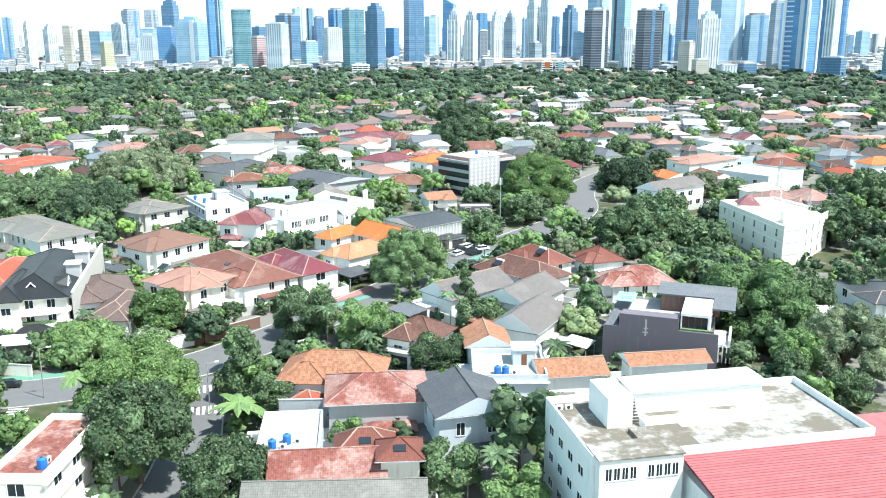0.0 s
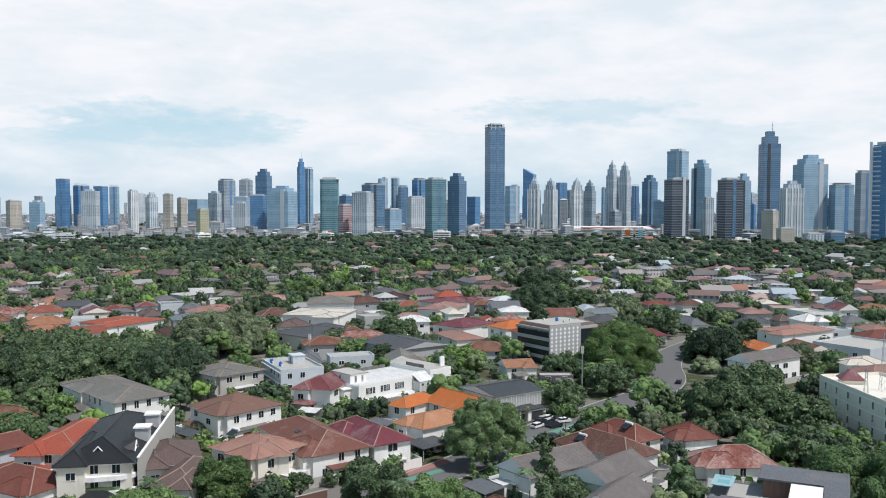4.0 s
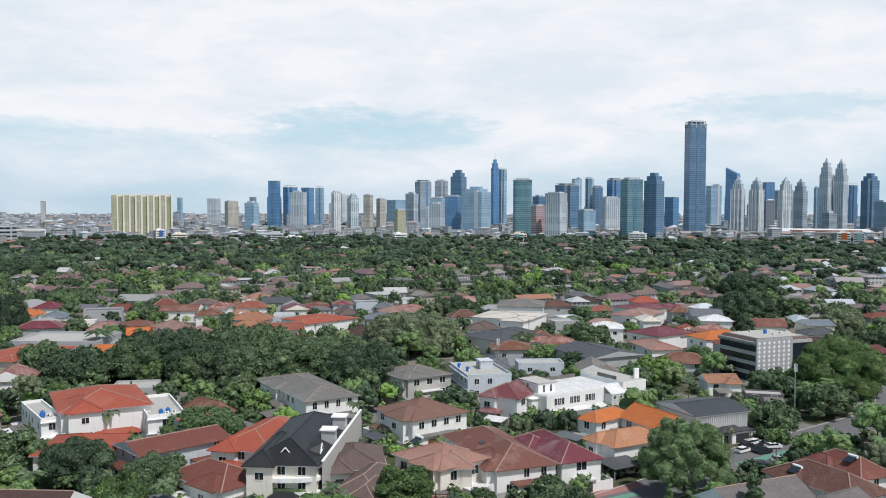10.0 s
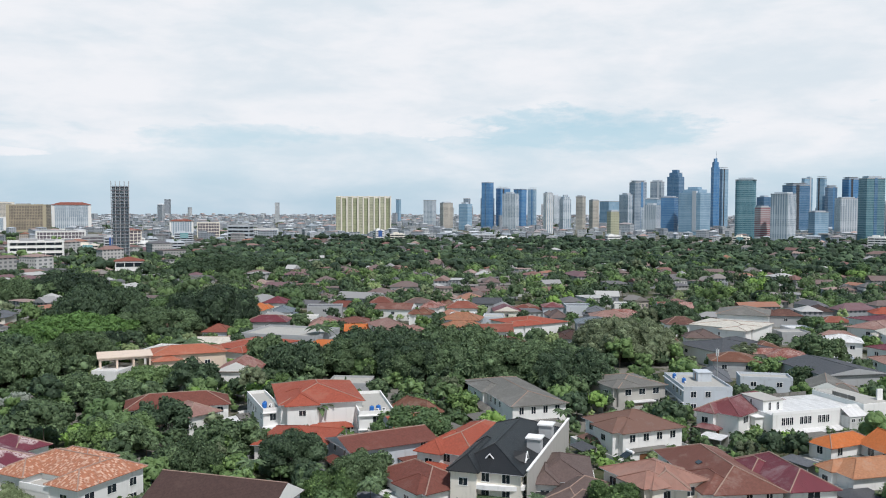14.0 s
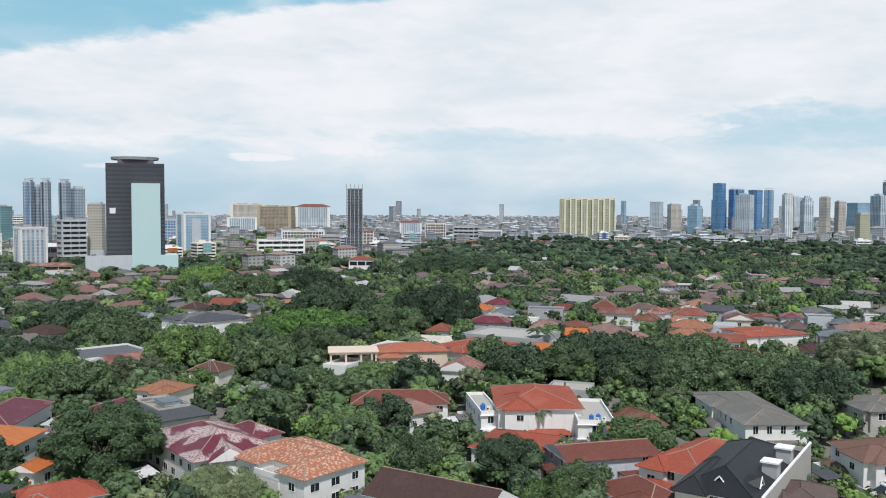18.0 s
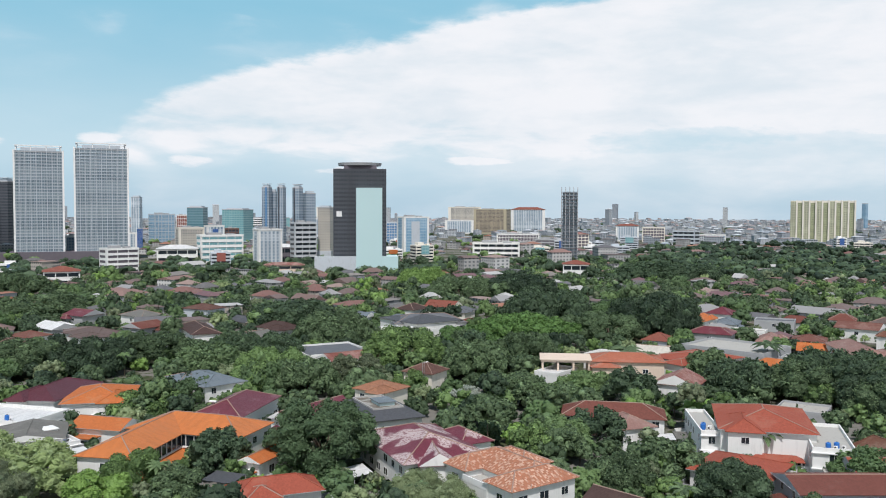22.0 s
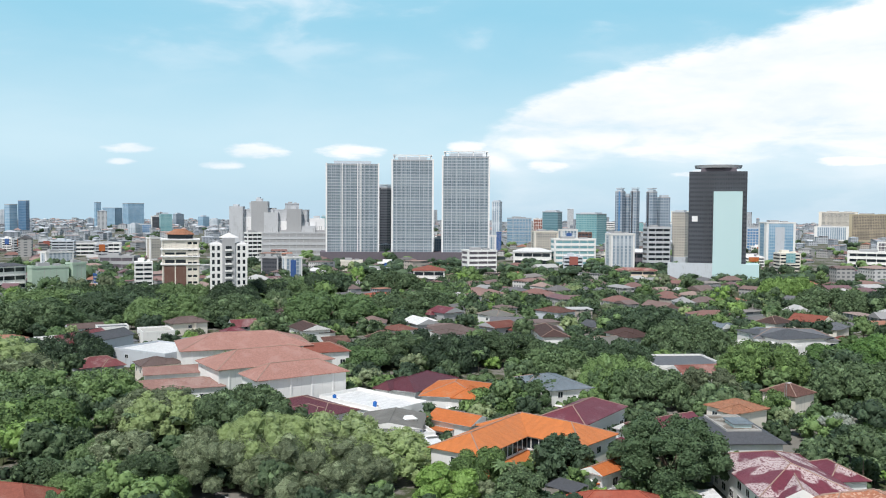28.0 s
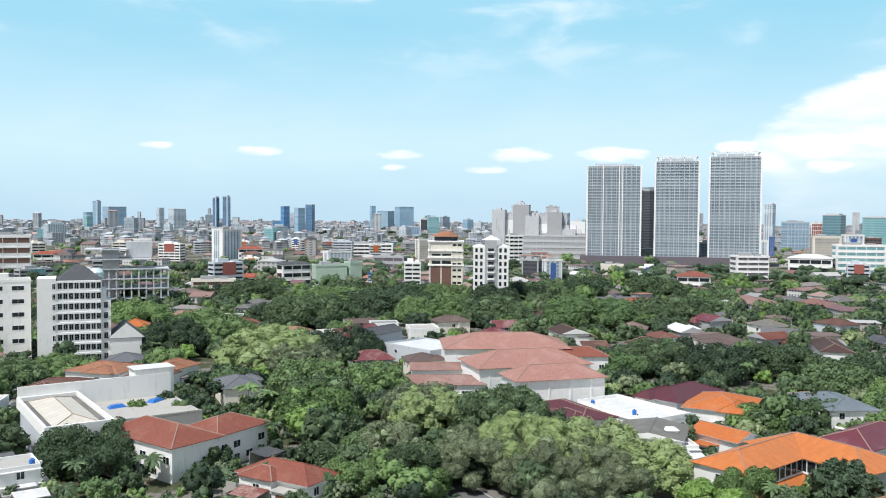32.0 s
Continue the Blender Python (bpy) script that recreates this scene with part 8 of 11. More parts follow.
def cream_hall(x, y, rot, w, d, z):
    """A hall whose cream hipped roof lies low behind a broad white parapet and gutter."""
    t = thing("event_hall", "grey event hall with low cream hipped roof inside white parapets", "building", x, y, rot, "larger buildings")
    TAKEN.append((x, y, math.hypot(w, d) / 2 * 0.86, rot, w, d))
    part("wall", Mesh().box(-w / 2, -d / 2, 0, w / 2, d / 2, z - 1, bottom=False).data("wall", "bluegrey"), t)
    for a, b, cw, cd in ((0, -d / 2, w + 0.6, 0.7), (0, d / 2, w + 0.6, 0.7), (-w / 2, 0, 0.7, d - 0.7), (w / 2, 0, 0.7, d - 0.7)):
        part("parapet", Mesh().box(-cw / 2, -cd / 2, z - 2.2, cw / 2, cd / 2, z + 0.5).data("parapet", "white"), t, a, b)
    part("gutter", Mesh().box(-w / 2 + 0.36, -d / 2 + 0.36, z - 0.9, w / 2 - 0.36, d / 2 - 0.36, z - 0.6).data("gutter", "greyold"), t)
    m, lines = hip(w - 4.5, d - 4.5, z - 0.5, 1.6, 0.1)
    rf = part("roof", m.data("roof", "creamroof", "white"), t)
    c = Mesh()
    for p, q in lines:
        c.tube(Vector(p) + Vector((0, 0, 0.02)), Vector(q) + Vector((0, 0, 0.02)), 0.14, 0.14, 6)
    part("ridge_cap", c.data("ridge_cap", "ridge_pale"), rf)
    part("rear_wall", Mesh().box(-w / 2, d / 2 + 0.4, 0, w / 2 + 26, d / 2 + 0.9, z + 3.2).data("rear_wall", "white"), t)
    part("rear_block", Mesh().box(w / 2 + 16, d / 2 + 1.0, 0, w / 2 + 27, d / 2 + 8, z + 4.6).data("rear_block", "white"), t)
    part("rear_block_roof", Mesh().box(w / 2 + 15.5, d / 2 + 0.5, z + 4.61, w / 2 + 27.5, d / 2 + 8.5, z + 4.85).data("rear_block_roof", "whiteroof"), t)
    for i in range(2):
        fr, pn = window_mesh(2.0, 1.2)
        part("pane", pn, part("window", fr, t, w / 2 + 19 + i * 4.5, d / 2 + 1.0, z + 1.0))
    part("lower_roof", Mesh().box(w / 2 + 1, -d * 0.2, z - 3.4, w / 2 + 26, d / 2 + 0.3, z - 3.1).box(w / 2 + 1, -d * 0.2, 0, w / 2 + 26, -d * 0.2 + 0.3, z - 2.6).data("lower_roof", "concrete"), t)
    for u, v, a in ((8, 0.25, 10), (19, 0.3, 40)):
        part("tarpaulin", Mesh().prism([(-2.6, -1.2), (2.4, -1.5), (2.8, 1.0), (-2.0, 1.6)], z - 3.09, z - 2.3, scale=0.6).data("tarpaulin", "tankblue"), t, w / 2 + u, d * v, 0, a, label="rumpled blue tarpaulin")

grey_tower(-1088.1, -102.5, 97.1, 63.0, 34.7, 118.0, 0)
grey_tower(-1097.4, -28.8, 93.2, 49.8, 39.8, 123.6, 1)
grey_tower(-1099.0, 37.4, 89.7, 56.8, 39.7, 128.2, 1)
dark_tower(-795.4, 259.9, 73.5, 48.3, 38.6, 97.0)
frame_tower(-855.7, 520.2, 59.7, 18.4, 18.4, 82.3)
slab_frame(-481.0, -333.2, 128.3, 49.7, 24.9, 36.7, 6)
apartment(-304.8, -219.6, 131.3, 26.5, 14.6, 32.8)
block("white grey office block with ribbon windows", -294.5, -249.5, 135.6, 24.6, 14.8, 31.9, "white", 6, 6.2, "concrete", 4.4)
gabled_flats(-566.5, -116.3, 105.1, 22.8, 13.7, 43.3)
hotel(-573.3, -149.5, 108.0, 22.4, 15.7, 41.9)
institute(20.4, 106.3, 18.6, 36.8, 17.2, 13.0)
turret_office(66.0, 255.0, 11.0)
banded_office(-29.5, 342.0, -43.0, 19.5, 25.0, 13.5)
viaduct((-541, 1583), (379, 1763))
station(-45, 1724, 11.1)
car(-25.4, 235.5, 60, 'car_white')
car(-25.2, 240.4, 60, 'car_black')
car(-24.7, 243.1, 60, 'car_silver')
car(-23.6, 244.5, 60, 'car_white')
car(-22.0, 238.2, 50, 'car_black')
car(-19.0, 242.6, 35, 'car_white')
car(-20.7, 236.9, 50, 'car_black')
car(-20.3, 225.4, 15, 'car_black')
car(-16.7, 231.1, 20, 'car_silver')
car(-23.6, 252.0, 60, 'car_black')
car(-25.2, 250.0, 60, 'car_silver')
car(-20.3, 244.7, 35, 'car_black')
car(-93.7, 131.7, 20, 'car_black')
car(-69.4, 179.5, 30, 'car_silver')
car(14.1, 284.5, 80, 'car_white')
car(14.6, 303.9, 80, 'car_black')
mast_pole(-15.9, 275.7, 16.0)
lamp_pole(-273.6, 126.8, 11.0)
lamp_pole(-84.8, 128.1, 9.0)
lamp_pole(-54.0, 125.0, 9.0)
lamp_pole(38.5, 180.4, 9.0)
lamp_pole(-274.4, 127.6, 11.0)
mast_pole(-112.6, 294.0, 14.0)
street_wall((-78.7, 147.6), (-69.8, 156.2), 2.6, 'white')
street_wall((-69.8, 156.2), (-60.3, 168.4), 2.4, 'brown')
street_wall((-40.3, 119.0), (-17.3, 122.6), 6.0, 'grey')
street_wall((-98.8, 136.9), (-92.3, 136.7), 2.2, 'cream')
street_wall((-2.2, 133.6), (4.8, 106.8), 2.5, 'conc')
street_wall((-0.1, 191.0), (31.7, 202.3), 3.5, 'conc')
street_wall((-50.0, 152.2), (-46.2, 156.0), 2.4, 'white')
colonnade(-277.0, 181.5, 62.0, 17.0, 13.0, 8.0)
hall_complex([(-284.0, -20.0, 125.0, 29.0, 13.0, 10.5, 3.6), (-311.0, -35.0, 125.0, 40.0, 20.0, 9.6, 4.4), (-340.0, -50.0, 112.0, 46.0, 25.0, 10.8, 4.4)], "white walled sports hall under broad faded pink tiled roofs", "pinkroof", "white")
wing_house("low pink tiled side halls with white walls", [(-291.0, -60.0, 112.0, 30.0, 12.0, 4.6, 2.2, "hip"), (-308.0, -66.0, 112.0, 18.0, 10.0, 6.0, 1.8, "gable")], "salmonold", "white", "side_hall")
wing_house("dark red hipped side roof beside the sports hall", [(-340.0, -21.5, 112.0, 20.0, 12.0, 8.5, 2.8, "hip")], "redtile", "white", "side_hall")
cream_hall(-196.8, -128.8, 143.1, 15.0, 38.0, 10.0)

# ---- the skyline ----
tower('blue glass apartment slab', -1364, 1876, 8.1, 24.3, 21.9, 122.5, 'f_blue')
tower('blue glass apartment slab', -1332, 1902, 63.1, 28.7, 25.9, 106.1, 'f_blue')
tower('blue glass apartment slab', -1294, 1926, -1.0, 25.4, 22.9, 105.1, 'f_blue')
tower('pale blue glass slab', -1294, 1983, 15.2, 19.3, 17.4, 104.9, 'f_pale')
tower('white concrete apartment tower', -1016, 1624, 60.1, 14.9, 13.4, 88.2, 'f_white')
tower('white concrete apartment tower', -986, 1645, 59.0, 19.5, 17.5, 84.9, 'f_white', 'step')
tower('tan apartment tower on the skyline', -1007, 1747, 2.1, 16.9, 15.2, 82.6, 'f_tan')
tower('tan apartment tower on the skyline', -1006, 1806, 63.2, 17.1, 15.4, 74.2, 'f_tan')
tower('pale yellow building on the skyline', -803, 1518, 56.0, 17.9, 16.1, 50.2, 'f_yellow')
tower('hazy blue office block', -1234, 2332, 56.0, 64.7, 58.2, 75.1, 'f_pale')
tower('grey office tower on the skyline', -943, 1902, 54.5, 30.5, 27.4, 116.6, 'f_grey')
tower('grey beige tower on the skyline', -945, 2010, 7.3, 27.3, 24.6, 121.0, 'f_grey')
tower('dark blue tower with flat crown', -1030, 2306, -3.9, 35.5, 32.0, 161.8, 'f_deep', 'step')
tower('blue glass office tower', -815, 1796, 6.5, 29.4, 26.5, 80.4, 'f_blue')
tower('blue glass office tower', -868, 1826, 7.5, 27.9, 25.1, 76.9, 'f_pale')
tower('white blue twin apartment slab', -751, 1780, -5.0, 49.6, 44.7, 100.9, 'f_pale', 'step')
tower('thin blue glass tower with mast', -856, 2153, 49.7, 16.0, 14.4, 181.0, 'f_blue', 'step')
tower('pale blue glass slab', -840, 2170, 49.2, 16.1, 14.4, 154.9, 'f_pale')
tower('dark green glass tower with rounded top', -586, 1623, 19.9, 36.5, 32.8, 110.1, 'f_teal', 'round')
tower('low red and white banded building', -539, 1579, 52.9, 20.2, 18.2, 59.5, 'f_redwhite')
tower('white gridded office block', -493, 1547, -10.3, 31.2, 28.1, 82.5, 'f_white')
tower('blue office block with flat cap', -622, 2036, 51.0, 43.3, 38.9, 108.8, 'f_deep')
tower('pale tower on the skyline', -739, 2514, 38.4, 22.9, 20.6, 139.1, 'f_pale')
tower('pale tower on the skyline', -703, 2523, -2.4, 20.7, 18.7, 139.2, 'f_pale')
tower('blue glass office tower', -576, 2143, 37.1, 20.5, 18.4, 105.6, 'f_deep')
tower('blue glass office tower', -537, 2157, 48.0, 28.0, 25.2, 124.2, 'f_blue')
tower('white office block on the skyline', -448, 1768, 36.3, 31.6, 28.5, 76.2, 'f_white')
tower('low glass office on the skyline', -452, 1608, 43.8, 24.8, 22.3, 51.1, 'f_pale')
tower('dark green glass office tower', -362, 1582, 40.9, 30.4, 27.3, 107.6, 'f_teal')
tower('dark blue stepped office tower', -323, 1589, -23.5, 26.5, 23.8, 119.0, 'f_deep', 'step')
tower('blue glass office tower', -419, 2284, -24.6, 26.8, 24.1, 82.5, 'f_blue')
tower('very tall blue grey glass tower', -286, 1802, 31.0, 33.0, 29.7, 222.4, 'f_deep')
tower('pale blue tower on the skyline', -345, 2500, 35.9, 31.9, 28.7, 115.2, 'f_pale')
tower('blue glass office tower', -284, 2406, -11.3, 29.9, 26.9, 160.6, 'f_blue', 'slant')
tower('striped white apartment tower with stepped crown', -215, 1908, -11.6, 22.6, 20.4, 121.3, 'f_white', 'spire')
tower('striped white apartment tower with stepped crown', -179, 1911, -22.7, 22.1, 19.9, 120.0, 'f_white', 'spire')
tower('blue glass office tower', -188, 2312, 32.6, 22.2, 20.0, 119.4, 'f_blue')
tower('striped white apartment tower with stepped crown', -123, 1916, 31.7, 21.8, 19.6, 119.7, 'f_white', 'spire')
tower('striped apartment tower with stepped crown', -95, 1917, -25.2, 20.8, 18.7, 116.0, 'f_grey', 'spire')
tower('slim white tower with pointed spire', -50, 2018, -33.6, 20.2, 18.2, 162.7, 'f_white', 'spire')
tower('slim white tower with pointed spire', -22, 2019, -27.4, 21.5, 19.3, 159.9, 'f_white', 'spire')
tower('blue glass office tower', -69, 2063, 35.9, 9.5, 8.5, 99.6, 'f_pale')
tower('blue glass office tower', 2, 2316, 27.9, 14.9, 13.4, 110.0, 'f_blue')
tower('blue glass office tower', 37, 2222, -36.0, 28.6, 25.8, 135.0, 'f_deep', 'step')
tower('pale glass tower with capped top', 99, 2124, -30.7, 37.8, 34.0, 186.6, 'f_pale')
tower('dark gridded office tower', 69, 1522, 25.3, 31.1, 28.0, 103.3, 'f_grid')
tower('blue grey stepped tower', 145, 2019, -32.2, 32.7, 29.5, 161.3, 'f_pale', 'step')
tower('white framed dark office', 123, 1562, 29.4, 16.0, 14.4, 72.2, 'f_white')
tower('dark gridded office tower', 155, 1515, 22.1, 31.1, 28.0, 102.6, 'f_grid')
tower('pale tower on the skyline', 233, 2007, 27.3, 24.3, 21.9, 129.8, 'f_pale', 'step')
tower('very tall dark blue tower with notched top', 250, 1756, 13.8, 31.7, 28.5, 200.3, 'f_deep', 'step')
tower('white stepped hotel tower', 249, 1501, 12.5, 27.9, 25.1, 99.9, 'f_white', 'step')
tower('unfinished concrete block on the skyline', 202, 1403, -36.3, 18.7, 16.8, 51.7, 'f_tan')
tower('blue grey stepped glass tower', 349, 1894, 17.5, 51.2, 46.1, 162.6, 'f_pale', 'step')
tower('pale blue glass block', 405, 1876, 9.8, 36.5, 32.9, 101.0, 'f_pale')
tower('grey banded tower on the skyline', 395, 1666, 20.6, 19.7, 17.8, 117.7, 'f_grey')
tower('blue glass tower framed in white', 386, 1471, -42.8, 38.7, 34.8, 153.8, 'f_blue')
tower('bright blue rounded glass tower', 459, 1556, -16.5, 42.7, 38.4, 170.5, 'f_blue', 'round')
tower('white slab tower on the skyline', 412, 1400, -51.5, 14.5, 13.1, 117.2, 'f_white')
tower('blue glass office tower', 240, 1892, -42.2, 7.6, 6.8, 62.8, 'f_blue')
tower('low dark glass office', 290, 1383, 16.1, 21.2, 19.1, 19.9, 'f_deep')
tower('dark glass podium office', 392, 1308, -34.7, 27.4, 24.6, 30.5, 'f_deep')
tower('white low block on the skyline', 252, 1340, 11.3, 23.4, 21.1, 18.3, 'f_white')
tower('tan low block on the skyline', 215, 1345, 12.9, 19.9, 17.9, 25.8, 'f_tan')
tower('dark teal glass tower', 458, 1193, 1.0, 62.0, 55.8, 144.1, 'f_teal')
tower('slim far tower on the skyline', -1949, 2172, 7.0, 12.6, 11.3, 82.4, 'f_pale')
tower('white concrete apartment tower', -1488, 1786, 12.0, 26.1, 23.5, 75.3, 'f_white')
tower('tan apartment tower on the skyline', -1391, 1736, 60.9, 26.1, 23.5, 68.0, 'f_tan')
tower('grey tower on the skyline', -1469, 1923, 9.5, 14.5, 13.1, 80.9, 'f_grey')
tower('pale twin apartment tower', -1076, 225, 51.5, 9.3, 8.4, 86.4, 'f_grey')
tower('pale twin apartment tower', -1072, 242, 50.5, 8.5, 7.6, 86.6, 'f_grey')
tower('dark link block on the skyline', -1082, 235, 61.0, 5.5, 5.0, 81.5, 'f_grey')
tower('pale twin apartment tower', -1049, 257, 42.5, 9.6, 8.6, 85.7, 'f_grey')
tower('banded apartment tower on the skyline', -1052, 272, 98.7, 11.8, 10.6, 79.5, 'f_grey')
tower('teal glass office block', -1512, 190, 105.8, 24.9, 22.4, 61.8, 'f_teal')
tower('cyan glass office block', -1460, 248, 53.3, 38.2, 34.4, 58.5, 'f_cyan')
tower('tan tower block on the skyline', -1083, 300, 57.7, 15.8, 14.2, 62.0, 'f_tan')
tower('unfinished dark tower on the skyline', -1272, -78, 60.0, 17.7, 15.9, 94.8, 'f_dark')
tower('far white tower on the skyline', -1825, 107, 69.6, 17.2, 15.4, 82.2, 'f_white')
tower('teal office block on the skyline', -1323, 169, 66.0, 23.8, 21.4, 61.5, 'f_teal')
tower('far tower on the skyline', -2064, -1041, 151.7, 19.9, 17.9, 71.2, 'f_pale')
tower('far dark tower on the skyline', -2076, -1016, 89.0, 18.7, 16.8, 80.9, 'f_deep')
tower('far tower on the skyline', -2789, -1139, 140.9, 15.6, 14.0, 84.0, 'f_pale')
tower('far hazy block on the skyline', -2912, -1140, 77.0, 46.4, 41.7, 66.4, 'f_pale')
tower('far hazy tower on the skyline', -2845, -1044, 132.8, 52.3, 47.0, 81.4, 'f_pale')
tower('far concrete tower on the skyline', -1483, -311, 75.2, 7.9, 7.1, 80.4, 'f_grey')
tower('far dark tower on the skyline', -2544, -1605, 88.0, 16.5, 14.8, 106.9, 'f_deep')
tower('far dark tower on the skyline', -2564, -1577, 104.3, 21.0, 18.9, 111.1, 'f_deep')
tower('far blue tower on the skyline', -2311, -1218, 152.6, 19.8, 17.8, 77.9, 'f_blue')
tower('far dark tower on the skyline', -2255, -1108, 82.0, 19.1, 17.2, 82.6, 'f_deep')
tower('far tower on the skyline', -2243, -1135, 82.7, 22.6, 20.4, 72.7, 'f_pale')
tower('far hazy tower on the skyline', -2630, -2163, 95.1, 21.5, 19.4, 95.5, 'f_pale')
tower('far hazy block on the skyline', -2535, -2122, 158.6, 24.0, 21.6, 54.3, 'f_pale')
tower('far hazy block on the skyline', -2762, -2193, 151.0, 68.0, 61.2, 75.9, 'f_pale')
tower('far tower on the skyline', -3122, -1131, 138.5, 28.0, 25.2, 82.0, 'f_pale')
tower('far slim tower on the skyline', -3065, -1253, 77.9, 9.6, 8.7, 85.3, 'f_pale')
tower('far white tower on the skyline', -2120, -1514, 160.3, 16.1, 14.5, 69.9, 'f_white')
tower('far white tower on the skyline', -2237, -1541, 153.3, 39.5, 35.6, 67.3, 'f_white')
segment_slab(-1241.2, 1282.6, 44.4, 109.7, 17.6, 77.5)
midrise('white eight storey office block with black corner strip', -936.3, -548.0, 157.3, 27.8, 22.2, 38.7, 'white', 'punch', 'f_white', 8)
midrise('long white hall with orange red roof', -818.4, -704.4, 132.6, 37.9, 19.0, 10.9, 'white', 'ribbon', 'glass', 2, '', 'red')
midrise('white block with brown lower storeys', -648.1, -594.0, 134.9, 34.8, 17.4, 37.0, 'white', 'ribbon', 'brown', 4)
midrise('white block with red parapet band', -923.8, -507.4, 120.8, 29.2, 17.5, 16.7, 'white', 'ribbon', 'glass', 3, '', 'red')
midrise('salmon roofed pavilion with open verandah', -719.7, -409.9, 122.2, 33.1, 26.4, 8.8, 'cream', 'ribbon', 'glass', 2, '', 'salmon')
midrise('long low building under brick red roof', -648.8, -360.1, 121.9, 58.7, 17.6, 6.1, 'cream', 'ribbon', 'glass', 1, '', 'red')
midrise('cream flat roofed hall with dark eave', -576.6, -332.2, 123.1, 31.4, 12.5, 9.6, 'cream', 'ribbon', 'brown', 2)
midrise('white school building with dark roof', -652.2, -305.8, 143.0, 24.6, 12.3, 18.3, 'white', 'ribbon', 'glass', 3, '', 'darkgrey')
midrise('pale green box hall without windows', -659.0, -277.0, 130.7, 25.9, 13.0, 17.4, 'palegreen', 'blank', 'palegreen', 4)
midrise('pale green stair block with blank walls', -670.7, -261.3, 144.2, 10.8, 9.7, 19.4, 'palegreen', 'blank', 'palegreen', 4)
midrise('white office block with fine window grid', -908.0, -387.3, 140.2, 28.6, 14.3, 15.8, 'white', 'punch', 'f_white', 5)
midrise('grey flat roofed market hall', -889.9, -315.1, 91.7, 35.3, 17.7, 13.3, 'grey', 'ribbon', 'charcoal', 2)
midrise('long white building with window bands', -1165.8, -460.0, 113.2, 70.3, 28.1, 15.3, 'white', 'ribbon', 'glass', 3)
midrise('white framed office with black glass front', -2418.0, -809.6, 109.3, 42.9, 34.3, 42.8, 'white', 'punch', 'f_dark', 6)
midrise('blue grey glass office block', -2264.6, -807.2, 110.5, 59.0, 29.5, 21.8, 'bluegrey', 'grid', 'f_blue', 4)
midrise('small navy blue shop building', -700.3, -256.0, 112.9, 8.6, 6.9, 8.6, 'navy', 'ribbon', 'white', 3)
midrise('white narrow apartment block', -1056.5, -338.9, 134.6, 14.3, 11.5, 26.5, 'white', 'punch', 'f_tan', 6)
midrise('white banded office block', -973.0, -198.7, 123.5, 16.1, 12.9, 35.5, 'white', 'ribbon', 'glass', 8)
midrise('grey office with dark glass corner', -787.2, -137.4, 82.4, 15.9, 9.5, 18.8, 'grey', 'punch', 'f_dark', 5)
midrise('white block with blue window strip', -763.3, -114.2, 121.0, 15.2, 9.1, 20.1, 'white', 'punch', 'f_white', 6, 'navy')
midrise('pale grey windowless shopping mall with perforated panels', -1232.9, -230.9, 94.2, 94.2, 37.7, 61.1, 'mallgrey', 'blank', 'f_mall', 6)
midrise('pale grey mall stair tower block', -1261.6, -260.1, 103.2, 24.6, 19.7, 70.8, 'mallgrey', 'blank', 'f_mall', 6)
midrise('pale grey mall stair tower block', -1299.5, -218.8, 101.0, 20.0, 16.0, 70.5, 'mallgrey', 'blank', 'f_mall', 6)
mall = thing("shopping_mall", "pale grey stepped mall blocks with slotted panels", "building", -1222.0, -215.0, 97.0, "larger buildings")
mr = random.Random(4)
for i in range(9):
    bw, bh = mr.uniform(14, 30), (66, 52, 73, 58, 46, 63, 40, 50, 34)[i]
    bx, by = -62 + i * 15.5, mr.uniform(-16, -6)
    bk = part("mall_block", Mesh().box(-bw / 2, -13, 0, bw / 2, 13, bh, bottom=False).data("mall_block", ("mallgrey", "louvre", "grey")[i % 3]), mall, bx, by)
    sl = Mesh()
    for j in range(int(bw / 2.6)):
        z0 = mr.uniform(0.25, 0.6) * bh
        sl.box(-bw / 2 + 1 + j * 2.5, -13.15, z0, -bw / 2 + 1.7 + j * 2.5, -13.0, min(bh - 2, z0 + mr.uniform(8, 18)))
    part("slots", sl.data("slots", "grey"), bk)
    part("roof_unit", Mesh().box(-bw * 0.25, -6, bh, bw * 0.15, 4, bh + mr.uniform(2, 5)).data("roof_unit", "mallgrey"), bk)
midrise('long pale grey mall terraces', -1214.5, -167.9, 99.4, 163.1, 40.8, 30.8, 'mallgrey', 'ribbon', 'grey', 4)
midrise('black windowless box cinema building', -1274.2, -134.3, 107.5, 30.9, 24.7, 20.9, 'charcoal', 'blank', 'charcoal', 3)
midrise('white curved end wall block', -1311.7, -114.9, 96.4, 12.1, 12.1, 19.0, 'white', 'blank', 'white', 3)
midrise('low dark roofed exhibition hall', -1359.0, -78.8, 94.7, 63.9, 32.0, 18.6, 'charcoal', 'ribbon', 'grey', 2, '', 'darkgrey')
midrise('green glass office block', -1197.9, -20.3, 92.5, 33.2, 19.9, 20.6, 'bluegrey', 'grid', 'f_teal', 4)
midrise('white and grey narrow block', -1164.1, 5.0, 91.3, 17.7, 12.4, 25.6, 'white', 'punch', 'f_grey', 5)
midrise('dark maroon office with red base', -1170.7, 20.6, 90.5, 13.6, 10.9, 29.2, 'maroonwall', 'ribbon', 'charcoal', 6, 'red')
midrise('maroon brown blank block', -1267.3, 35.6, 89.8, 18.2, 14.6, 29.2, 'maroonwall', 'blank', 'brown', 6)
